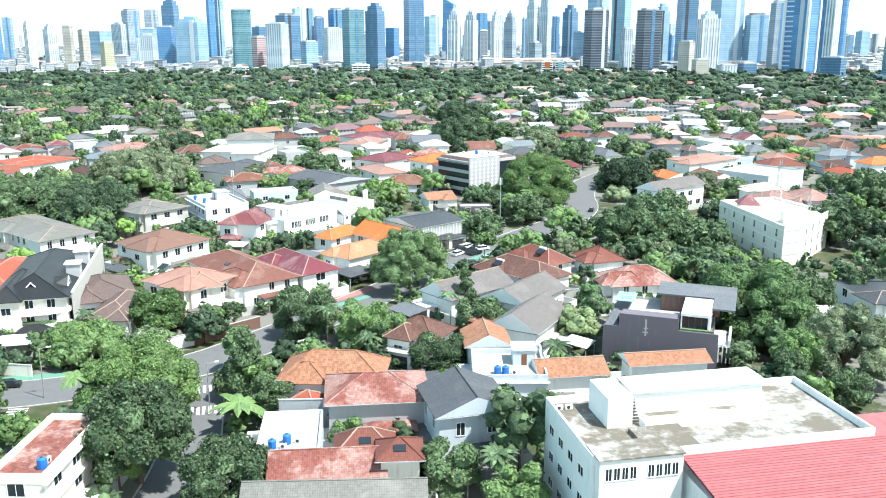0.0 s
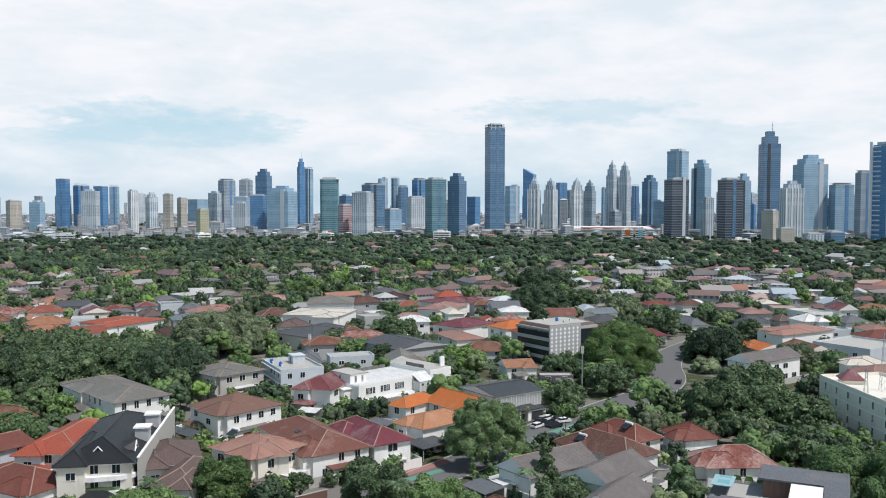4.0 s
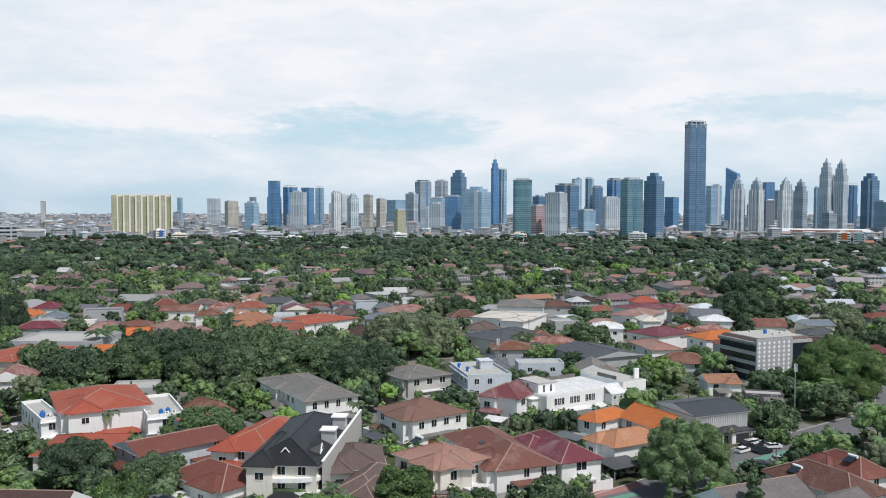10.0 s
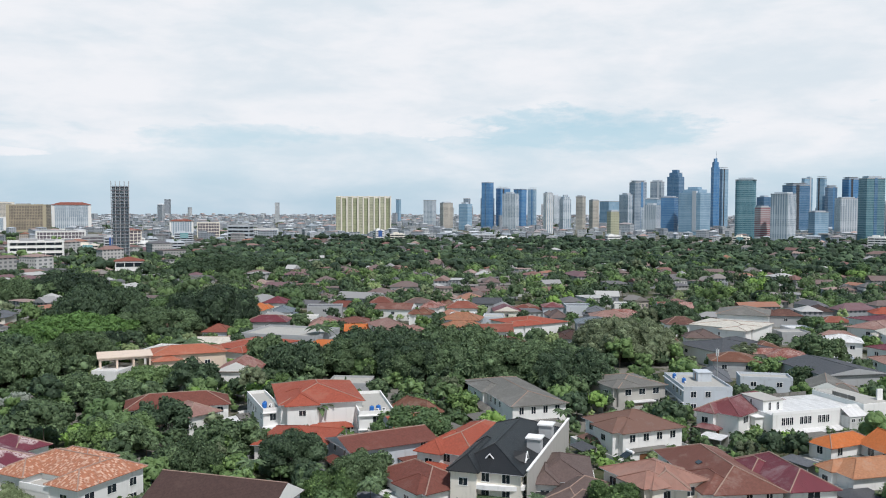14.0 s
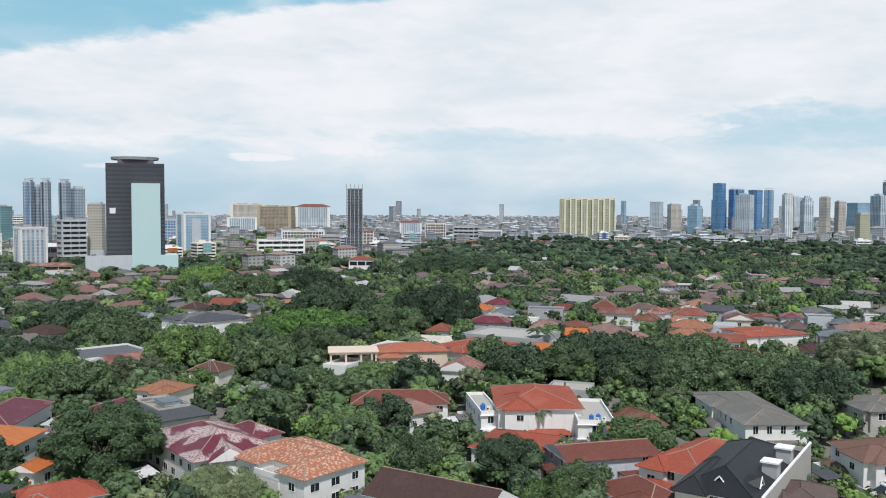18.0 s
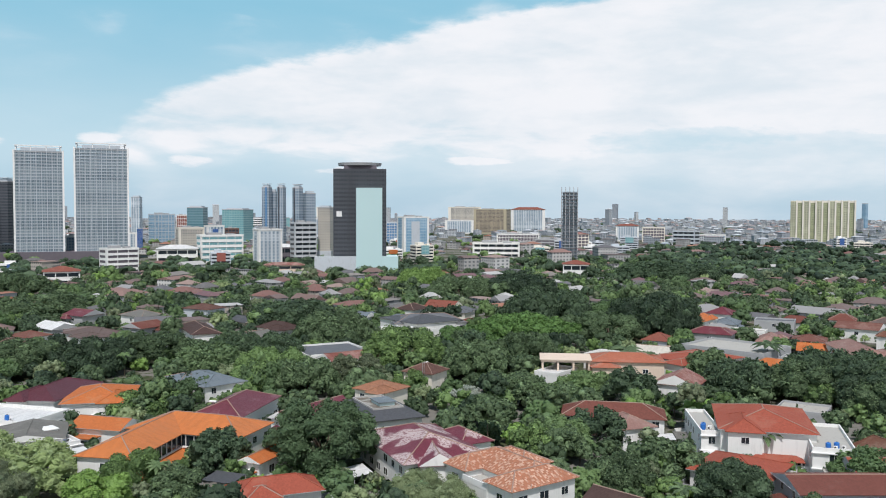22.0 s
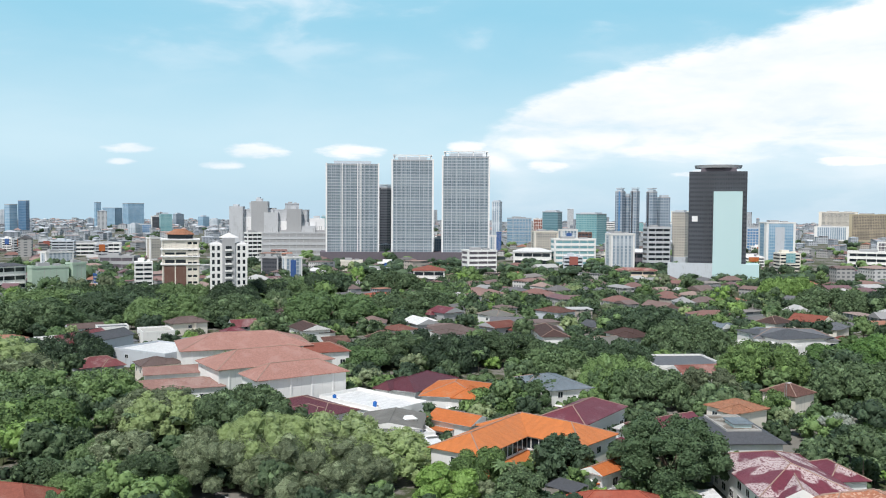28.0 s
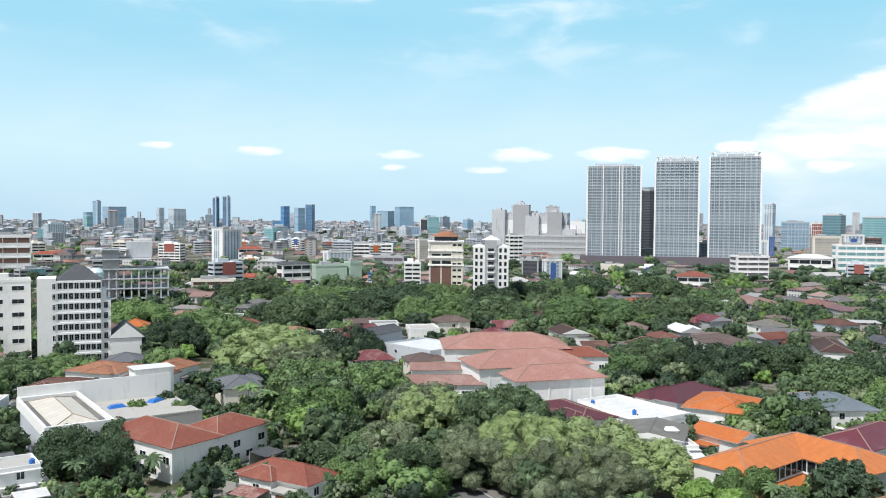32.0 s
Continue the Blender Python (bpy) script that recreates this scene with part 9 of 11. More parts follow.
midrise('white office with fine window dots', -1283.6, 64.3, 88.5, 38.5, 19.2, 25.5, 'white', 'punch', 'f_white', 6)
midrise('bright blue stair tower block', -1324.0, 89.1, 87.4, 7.4, 11.1, 29.4, 'navy', 'blank', 'navy', 6)
midrise('white five storey block with open balconies', -859.1, 49.6, 110.7, 29.6, 17.8, 23.0, 'white', 'ribbon', 'charcoal', 5)
midrise('white villa with broad eaves', -999.6, 112.8, 85.2, 42.4, 25.4, 16.4, 'white', 'ribbon', 'glass', 2, '', 'whiteroof')
midrise('pale glass office with diagonal stripes', -1502.8, 131.5, 111.1, 34.3, 24.0, 49.9, 'bluegrey', 'grid', 'f_pale', 9)
midrise('beige office block with punched windows', -1180.5, 144.5, 99.4, 33.5, 16.7, 34.6, 'cream', 'punch', 'f_tan', 7)
midrise('white blue office block', -1167.9, 173.4, 102.9, 22.5, 13.5, 37.3, 'white', 'punch', 'f_white', 7, 'navy')
midrise('dark brown glass office block', -1262.2, 209.6, 81.8, 18.9, 15.2, 31.4, 'brown', 'grid', 'f_dark', 6)
midrise('brick red and white block', -2622.0, 265.7, 84.8, 31.5, 25.2, 40.7, 'white', 'grid', 'redtile', 4)
midrise('white house under red hipped roof', -743.9, 4.9, 92.1, 25.8, 23.2, 11.7, 'white', 'ribbon', 'glass', 2, '', 'redtile')
midrise('cream windowless hall among trees', -899.2, -79.8, 97.2, 22.1, 13.3, 9.6, 'cream', 'blank', 'cream', 2)
midrise('white roofed tent hall', -792.6, -98.7, 99.5, 19.3, 15.4, 7.0, 'white', 'blank', 'white', 1, '', 'whiteroof')
midrise('long low white shed roof', -840.4, -46.2, 95.4, 31.0, 9.3, 5.2, 'white', 'blank', 'grey', 1)
midrise('white office block with window grid', -1908.1, 487.8, 91.3, 61.0, 30.5, 38.3, 'white', 'punch', 'f_white', 6)
midrise('long white hospital block', -2584.1, 484.7, 79.9, 97.1, 29.1, 30.9, 'white', 'ribbon', 'glass', 5)
midrise('cyan clad end block', -2593.1, 421.5, 81.3, 32.7, 26.1, 32.5, 'f_cyan', 'blank', 'f_cyan', 4)
midrise('turquoise clad end block', -2563.3, 556.8, 78.3, 19.3, 15.4, 30.8, 'f_cyan', 'blank', 'f_cyan', 4)
midrise('black glass villa under slanted white roof', -980.2, 226.6, 78.4, 43.0, 21.5, 17.4, 'charcoal', 'ribbon', 'glass', 2, '', 'whiteroof')
midrise('beige hatched apartment block', -2057.6, 546.9, 75.7, 43.3, 26.0, 63.7, 'cream', 'punch', 'f_tan', 9)
midrise('white and glass apartment tower', -1055.4, 407.3, 95.0, 35.4, 21.3, 49.8, 'white', 'punch', 'f_pale', 12, 'bluegrey')
midrise('blue glass low tower', -1426.8, 503.6, 71.4, 17.4, 15.6, 36.8, 'bluegrey', 'grid', 'f_blue', 8)
midrise('white office block with windows', -2005.3, 875.0, 67.0, 71.2, 28.5, 31.9, 'white', 'punch', 'f_white', 6)
midrise('cream office block behind', -2414.4, 1066.3, 66.6, 97.7, 39.1, 66.2, 'cream', 'punch', 'f_tan', 9)
midrise('ochre yellow apartment block', -1975.6, 952.2, 46.8, 85.0, 38.2, 59.9, 'ochre', 'punch', 'f_brown', 10)
midrise('white apartment block with red roof', -2029.4, 1080.8, 62.4, 87.9, 39.5, 60.2, 'white', 'punch', 'f_white', 9, '', 'redtile')
midrise('long white ribbed office', -1371.7, 718.0, 63.1, 73.6, 22.1, 16.8, 'white', 'grid', 'charcoal', 3)
midrise('white stepped office with terraces', -994.2, 496.0, 64.5, 58.2, 29.1, 18.2, 'white', 'ribbon', 'glass', 3)
midrise('cream block with deep windows', -1065.4, 652.7, 79.3, 31.2, 18.7, 26.2, 'cream', 'grid', 'charcoal', 6, '', 'redfade')
midrise('grey low office block', -1124.9, 644.1, 61.0, 42.9, 17.1, 16.5, 'grey', 'ribbon', 'charcoal', 4)
midrise('white block with orange roof', -1423.6, 979.1, 56.0, 43.2, 21.6, 29.9, 'white', 'punch', 'f_white', 5, '', 'redtile')
midrise('cream gridded apartment block', -1375.3, 1004.7, 54.4, 40.3, 20.1, 27.2, 'cream', 'grid', 'charcoal', 5)
midrise('blue grey office block', -1198.0, 942.5, 27.4, 38.9, 19.4, 25.2, 'bluegrey', 'ribbon', 'glass', 4)
midrise('white glass pavilion block', -1259.0, 1045.5, 50.8, 45.4, 22.7, 16.6, 'white', 'grid', 'f_pale', 3)
midrise('white villa with red steep roof', -662.6, 414.4, 59.3, 22.0, 19.8, 13.8, 'white', 'ribbon', 'glass', 2, '', 'redtile')
midrise('pink roofed mosque hall with small domes', -790.9, 187.6, 78.4, 34.7, 13.9, 9.7, 'peach', 'ribbon', 'glass', 2, '', 'redfade')

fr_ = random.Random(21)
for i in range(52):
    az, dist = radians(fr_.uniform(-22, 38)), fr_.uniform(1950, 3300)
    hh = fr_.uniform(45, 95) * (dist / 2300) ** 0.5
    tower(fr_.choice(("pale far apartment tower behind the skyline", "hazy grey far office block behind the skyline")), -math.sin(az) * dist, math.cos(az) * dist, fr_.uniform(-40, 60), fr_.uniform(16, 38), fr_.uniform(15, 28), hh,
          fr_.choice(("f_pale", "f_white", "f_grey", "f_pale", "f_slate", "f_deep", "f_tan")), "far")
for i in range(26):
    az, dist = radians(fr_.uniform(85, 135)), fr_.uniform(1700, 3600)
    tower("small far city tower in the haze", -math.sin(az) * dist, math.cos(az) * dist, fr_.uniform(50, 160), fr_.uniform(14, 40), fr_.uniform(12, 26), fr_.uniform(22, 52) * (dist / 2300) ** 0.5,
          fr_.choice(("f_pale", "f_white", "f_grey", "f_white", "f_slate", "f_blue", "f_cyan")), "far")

midrise('white eight storey office block before twin towers', -933.0, 199.0, 100.0, 26.0, 18.0, 38.0, 'white', 'punch', 'f_white', 8)
midrise('pale grey office block with ribbon windows', -927.0, 236.0, 97.0, 24.0, 16.0, 45.0, 'mallgrey', 'ribbon', 'glass', 9)
midrise('long turquoise and white low block', -1010.0, 160.0, 98.0, 48.0, 18.0, 30.0, 'white', 'ribbon', 'f_cyan', 5)

# ---- trees that stand out ----
tree(-33.7, 201.2, 10.2, 15.0, 'feather', 0, 14)
tree(-80.1, 161.7, 5.4, 9.0, 'lime', 0, 104)
tree(-17.5, 179.8, 3.8, 13.0, 'cone', 0, 15)
tree(-5.5, 318.8, 14.6, 18.0, 'limedome', 0, 143)
tree(13.8, 400.9, 5.8, 14.0, 'round', 1, 10)
tree(-49.0, 164.7, 6.4, 9.0, 'round', 0, 180)
tree(-36.1, 161.7, 5.7, 8.0, 'round', 0, 195)
tree(-50.2, 131.5, 5.8, 13.0, 'cone', 0, 116)
tree(-65.1, 123.7, 9.6, 12.0, 'limedome', 0, 240)
tree(-54.8, 102.3, 7.7, 14.0, 'dome', 0, 205)
tree(-40.8, 97.7, 6.5, 9.0, 'dome', 0, 245)
tree(-12.6, 104.2, 4.4, 8.0, 'round', 0, 130)
tree(-3.2, 100.6, 4.1, 7.0, 'round', 0, 285)
tree(42.5, 175.7, 11.6, 15.0, 'dark', 0, 55)
tree(52.5, 151.8, 9.3, 14.0, 'olive', 0, 95)
tree(44.1, 148.8, 4.8, 10.0, 'dome', 0, 220)
tree(29.9, 248.1, 10.8, 13.0, 'dome', 1, 200)
tree(36.0, 214.8, 4.4, 11.0, 'cone', 1, 330)
tree(20.0, 242.7, 7.3, 13.0, 'dome', 1, 140)
tree(32.4, 271.0, 9.9, 14.0, 'round', 1, 200)
tree(43.6, 244.4, 7.4, 10.0, 'dome', 1, 110)
tree(40.8, 190.7, 5.9, 11.0, 'dome', 0, 100)
tree(49.6, 139.9, 3.6, 7.0, 'round', 0, 95)
tree(54.3, 179.4, 5.1, 12.0, 'dome', 0, 0)
tree(70.1, 193.2, 5.5, 10.0, 'round', 0, 340)
tree(-92.2, 147.5, 3.6, 6.0, 'round', 0, 50)
tree(-86.8, 146.2, 7.0, 7.0, 'dome', 0, 330)
tree(-57.1, 100.4, 2.5, 9.0, 'palm', 0, 320)
tree(-43.5, 125.3, 3.3, 7.0, 'round', 0, 120)
tree(-18.9, 254.1, 5.1, 9.0, 'round', 1, 260)
tree(-10.1, 289.3, 6.7, 9.0, 'dome', 1, 320)
tree(-28.7, 155.4, 3.3, 8.0, 'round', 0, 220)
tree(-19.0, 148.1, 5.7, 7.0, 'round', 0, 60)
tree(-13.9, 174.0, 5.4, 5.0, 'round', 0, 190)
tree(-23.8, 305.0, 5.1, 8.0, 'round', 1, 225)
tree(-61.7, 606.7, 20.0, 16.0, 'dark', 1, 340)
tree(-30.0, 507.3, 10.0, 12.0, 'dome', 1, 75)
tree(-6.6, 477.4, 9.4, 12.0, 'round', 1, 205)
tree(30.0, 348.2, 10.4, 12.0, 'dark', 1, 210)
tree(55.3, 328.5, 7.7, 12.0, 'olive', 1, 40)
tree(84.5, 260.8, 10.0, 13.0, 'dome', 1, 350)
tree(115.2, 329.0, 10.3, 13.0, 'dome', 1, 340)
tree(43.2, 184.4, 3.8, 9.0, 'dome', 0, 310)
tree(7.8, 249.7, 3.3, 10.0, 'palm', 1, 300)
tree(-30.0, 119.0, 2.6, 5.0, 'round', 0, 310)
tree(-66.6, 183.9, 2.6, 6.0, 'dark', 0, 270)
tree(-68.4, 164.2, 2.4, 5.0, 'round', 0, 140)
tree(-65.3, 166.5, 2.4, 6.0, 'round', 0, 4)
tree(-105.0, 216.7, 6.5, 5.0, 'round', 1, 160)
tree(41.6, 145.5, 3.1, 8.0, 'dome', 0, 80)
tree(-149.8, 184.9, 9.2, 8.0, 'dark', 1, 305)
tree(-129.2, 150.0, 5.1, 8.0, 'dome', 0, 210)
tree(-80.7, 164.1, 5.6, 8.0, 'lime', 0, 120)
tree(-68.0, 188.1, 2.9, 5.0, 'dark', 0, 300)
tree(-103.3, 213.3, 4.6, 6.0, 'lime', 1, 225)
tree(-125.7, 264.3, 6.6, 8.0, 'round', 1, 330)
tree(-219.6, 249.3, 20.3, 14.0, 'dark', 1, 175)
tree(-195.4, 262.9, 21.0, 15.0, 'dome', 1, 180)
tree(-165.9, 258.6, 15.8, 15.0, 'dome', 1, 300)
tree(-146.1, 258.9, 14.3, 14.0, 'dark', 1, 245)
tree(-194.2, 244.5, 15.0, 14.0, 'dome', 1, 120)
tree(-162.4, 329.5, 20.0, 15.0, 'olive', 1, 190)
tree(-120.9, 343.3, 7.0, 9.0, 'olive', 1, 80)
tree(-105.7, 323.3, 6.6, 8.0, 'round', 1, 325)
tree(-90.5, 313.8, 6.3, 8.0, 'dome', 1, 350)
tree(-185.4, 420.0, 13.3, 12.0, 'dark', 1, 320)
tree(-98.7, 363.5, 8.5, 12.0, 'dome', 1, 165)
tree(-60.1, 309.9, 8.1, 8.0, 'lime', 1, 250)
tree(-20.0, 252.3, 5.7, 9.0, 'dome', 1, 70)
tree(-8.6, 280.7, 6.3, 10.0, 'dome', 1, 270)
tree(14.6, 420.7, 7.4, 13.0, 'cone', 1, 320)
tree(30.8, 359.0, 11.6, 12.0, 'dark', 1, 230)
tree(-5.6, 460.8, 10.4, 12.0, 'olive', 1, 120)
tree(-50.3, 482.3, 17.1, 16.0, 'dark', 1, 150)
tree(-164.7, 328.7, 19.4, 16.0, 'olive', 1, 160)
tree(-167.3, 278.0, 11.1, 14.0, 'dome', 1, 330)
tree(-177.4, 254.6, 18.3, 15.0, 'dome', 1, 280)
tree(-200.0, 245.8, 16.7, 15.0, 'dark', 1, 160)
tree(-220.4, 239.0, 15.2, 13.0, 'dome', 1, 180)
tree(-234.0, 221.3, 12.1, 12.0, 'dark', 1, 95)
tree(-252.8, 223.4, 8.5, 13.0, 'dome', 1, 70)
tree(-362.7, 279.5, 21.7, 17.0, 'dark', 1, 90)
tree(-381.1, 273.2, 17.8, 15.0, 'dark', 1, 30)
tree(-408.5, 245.4, 22.7, 17.0, 'dark', 1, 60)
tree(-301.7, 179.3, 13.3, 14.0, 'dome', 1, 210)
tree(-251.9, 174.0, 9.6, 8.0, 'dome', 1, 330)
tree(-234.9, 180.4, 8.4, 12.0, 'dark', 1, 240)
tree(-216.8, 189.4, 3.6, 10.0, 'cone', 1, 290)
tree(-200.0, 146.1, 7.8, 10.0, 'dark', 1, 180)
tree(-198.2, 134.4, 8.3, 9.0, 'feather', 1, 50)
tree(-202.6, 127.7, 5.3, 7.0, 'lime', 1, 315)
tree(-170.8, 146.0, 8.4, 10.0, 'dome', 1, 10)
tree(-166.9, 131.3, 7.3, 8.0, 'dome', 0, 170)
tree(-151.4, 147.7, 7.9, 10.0, 'dark', 0, 60)
tree(-129.4, 146.4, 6.6, 9.0, 'dome', 0, 180)
tree(-128.9, 138.0, 6.4, 6.0, 'lime', 0, 190)
tree(-147.8, 185.4, 9.2, 9.0, 'dark', 1, 160)
tree(-175.5, 181.5, 5.5, 9.0, 'palm', 1, 155)
tree(-171.3, 174.6, 3.8, 9.0, 'palm', 1, 50)
tree(-602.8, 487.5, 27.3, 14.0, 'dark', 1, 150)
tree(-153.9, 211.9, 4.9, 8.0, 'lime', 1, 0)
tree(-119.4, 139.3, 2.8, 8.0, 'palm', 0, 320)
tree(-149.9, 135.0, 3.1, 7.0, 'palm', 0, 255)
tree(-206.5, 77.3, 13.2, 17.0, 'dark', 1, 195)
tree(-211.9, 54.6, 7.2, 10.0, 'dark', 1, 235)
tree(-283.3, 56.6, 6.4, 9.0, 'dark', 1, 210)
tree(-291.9, 109.6, 9.7, 13.0, 'olive', 1, 220)
tree(-321.0, 137.2, 16.3, 15.0, 'limedome', 1, 130)
tree(-356.0, 205.0, 24.0, 13.0, 'flat', 1, 240)
tree(-293.2, 154.5, 12.3, 13.0, 'dome', 1, 320)
tree(-399.5, 243.7, 21.9, 17.0, 'dark', 1, 150)
tree(-249.2, 149.9, 9.0, 9.5, 'dome', 1, 160)
tree(-250.5, 131.5, 4.8, 7.0, 'silver', 1, 180)
tree(-228.6, 130.4, 7.3, 9.0, 'dome', 1, 170)
tree(-240.1, 156.8, 9.0, 8.5, 'dome', 1, 220)
tree(-250.6, 177.8, 8.4, 8.0, 'dome', 1, 350)
tree(-290.7, 93.1, 10.5, 11.0, 'dome', 1, 310)
tree(-342.8, 85.6, 16.7, 12.0, 'dark', 1, 330)
tree(-331.9, 67.4, 12.9, 11.0, 'dome', 1, 60)
tree(-303.5, 83.7, 11.9, 9.0, 'dark', 1, 180)
tree(-274.4, 122.4, 5.6, 8.0, 'lime', 1, 200)
tree(-196.5, 125.8, 5.7, 9.0, 'limedome', 1, 300)
tree(-192.5, 132.3, 5.0, 9.0, 'feather', 1, 325)
tree(-171.0, 89.5, 8.9, 7.0, 'olive', 0, 120)
tree(-384.7, 127.3, 19.1, 13.0, 'dome', 1, 300)
tree(-439.0, 120.6, 23.1, 13.0, 'dark', 1, 100)
tree(-619.6, 461.4, 31.8, 15.0, 'dark', 1, 260)
tree(-393.2, 315.4, 14.2, 14.0, 'dark', 1, 180)
tree(-349.9, 246.4, 16.0, 13.0, 'dome', 1, 130)
tree(-630.6, 260.9, 19.5, 14.0, 'limedome', 1, 340)
tree(-542.0, 254.7, 22.7, 14.0, 'dome', 1, 110)
tree(-531.5, 295.4, 25.0, 15.0, 'dark', 1, 160)
tree(-243.2, -79.6, 12.5, 13.0, 'dome', 1, 130)
tree(-300.5, -115.3, 14.7, 13.0, 'olive', 1, 210)
tree(-278.0, -77.7, 11.2, 11.0, 'dome', 1, 180)
tree(-249.6, -50.4, 13.0, 12.0, 'olive', 1, 160)
tree(-215.6, -62.2, 8.8, 9.0, 'round', 1, 340)
tree(-241.2, -25.2, 13.7, 14.0, 'dome', 1, 130)
tree(-213.6, -13.1, 13.4, 14.0, 'olive', 0, 50)
tree(-218.6, 3.0, 12.2, 13.0, 'olive', 1, 240)
tree(-204.9, -0.0, 16.6, 10.0, 'olive', 0, 320)
tree(-215.3, 15.2, 11.3, 10.0, 'olive', 1, 150)
tree(-203.4, 35.6, 6.2, 9.0, 'lime', 0, 190)
tree(-194.1, 28.5, 6.6, 8.0, 'lime', 0, 130)
tree(-215.9, 54.7, 5.0, 9.0, 'dark', 1, 125)
tree(-194.2, 43.5, 5.4, 7.0, 'round', 0, 320)
tree(-322.8, -47.9, 9.3, 10.0, 'dome', 1, 60)
tree(-344.6, -5.1, 9.7, 9.0, 'dark', 1, 195)
tree(-477.9, -36.6, 25.9, 15.0, 'dark', 1, 170)
tree(-518.2, 0.2, 24.6, 13.0, 'dome', 1, 0)
tree(-601.8, -89.4, 21.4, 12.0, 'dome', 1, 260)
tree(-477.8, -94.1, 23.4, 13.0, 'dome', 1, 280)
tree(-465.7, -120.4, 23.2, 14.0, 'dome', 1, 300)
tree(-493.3, -161.3, 26.8, 14.0, 'dark', 1, 320)
tree(-507.0, -199.3, 28.3, 14.0, 'dome', 1, 340)
tree(-433.2, -184.0, 21.4, 14.0, 'dome', 1, 210)
tree(-362.2, 5.4, 13.6, 12.0, 'dome', 1, 220)
tree(-355.1, 28.0, 15.5, 11.0, 'dark', 1, 200)
tree(-365.2, 50.6, 14.9, 12.0, 'dome', 1, 180)
tree(-343.3, 70.6, 12.9, 11.0, 'dark', 1, 160)
tree(-270.4, 42.1, 10.9, 7.0, 'lime', 1, 40)
tree(-291.7, 53.7, 8.2, 8.0, 'dark', 1, 100)
tree(-307.3, 85.1, 14.6, 11.0, 'dome', 1, 140)
tree(-334.8, 141.4, 13.2, 13.0, 'dome', 1, 90)
tree(-356.0, 180.0, 17.0, 9.0, 'flat', 1, 70)
tree(-191.8, -46.4, 5.1, 6.0, 'round', 0, 260)
tree(-192.5, -29.2, 5.0, 6.0, 'lime', 0, 230)
tree(-308.2, -132.3, 20.7, 17.0, 'olive', 1, 120)
tree(-351.4, -187.9, 20.9, 14.0, 'dome', 1, 70)
tree(-329.2, -189.7, 15.0, 14.0, 'dark', 1, 10)
tree(-230.6, -74.6, 11.8, 14.0, 'limedome', 1, 320)
tree(-280.1, -78.8, 10.3, 11.0, 'dome', 1, 300)
tree(-243.4, -46.5, 11.8, 12.0, 'olive', 1, 280)
tree(-184.0, -109.5, 12.0, 9.0, 'dark', 0, 40)
tree(-193.6, -83.8, 5.5, 6.0, 'dome', 0, 70)
tree(-178.8, -89.2, 3.4, 7.0, 'palm', 0, 55)
tree(-187.4, -62.5, 3.9, 6.0, 'palm', 0, 190)
tree(-193.0, -46.8, 6.4, 6.0, 'round', 0, 55)
tree(-196.2, -35.3, 3.8, 5.0, 'palm', 0, 0)
tree(-246.2, -104.8, 4.4, 9.0, 'palm', 1, 200)
tree(-241.2, -94.4, 4.2, 9.0, 'palm', 1, 120)
tree(-393.5, -259.5, 18.6, 12.0, 'dome', 1, 240)
tree(-198.7, -54.3, 4.7, 7.0, 'dome', 0, 170)
tree(-446.2, -182.5, 23.5, 13.0, 'dark', 1, 320)
tree(-533.0, -272.3, 23.4, 13.0, 'dome', 1, 270)
tree(-529.6, -192.1, 27.3, 14.0, 'dome', 1, 160)
tree(-485.0, -130.6, 21.0, 13.0, 'dark', 1, 280)
tree(-252.9, -198.7, 10.8, 9.0, 'dome', 1, 210)
tree(-271.7, -199.2, 10.1, 8.0, 'dome', 1, 340)
tree(-191.4, -28.4, 3.7, 4.0, 'lime', 0, 280)
tree(-329.2, -48.6, 8.4, 9.0, 'dark', 1, 75)
tree(-344.2, -116.0, 14.1, 11.0, 'dark', 1, 20)
tree(-210.4, -45.0, 9.0, 11.0, 'olive', 1, 150)
tree(-198.2, -34.1, 7.1, 9.0, 'dome', 0, 105)
tree(-208.4, -50.0, 6.2, 9.0, 'dome', 0, 230)
tree(-206.9, -28.3, 5.3, 6.0, 'lime', 0, 200)
tree(-206.1, -21.4, 11.1, 12.0, 'olive', 0, 190)
tree(-271.9, -99.3, 11.3, 12.0, 'dome', 1, 180)
tree(-573.1, -117.3, 17.9, 14.0, 'dome', 1, 60)
tree(-594.6, -96.3, 17.4, 13.0, 'dark', 1, 260)
tree(-552.7, -141.6, 17.5, 13.0, 'dome', 1, 200)
tree(-549.6, -109.7, 17.1, 13.0, 'dark', 1, 75)
tree(-551.7, -167.0, 16.8, 12.0, 'dark', 1, 70)
tree(-633.9, -64.9, 20.4, 14.0, 'dark', 1, 310)
tree(-655.0, -17.9, 23.0, 14.0, 'dome', 1, 140)
tree(-282.2, 210.4, 6.5, 10.0, 'palm', 1, 340)
tree(-268.7, 206.3, 6.2, 10.0, 'palm', 1, 120)
tree(-273.4, 268.6, 5.9, 10.0, 'palm', 1, 150)

# ---- ground and roads ----
gd = new("ground", Mesh().face([(-6000, -6000, 0), (6000, -6000, 0), (6000, 6000, 0), (-6000, 6000, 0)]).data("ground", "ground"))
tagged(gd, "mixed soil, grass and paving between the houses", "ground", kind="structure")


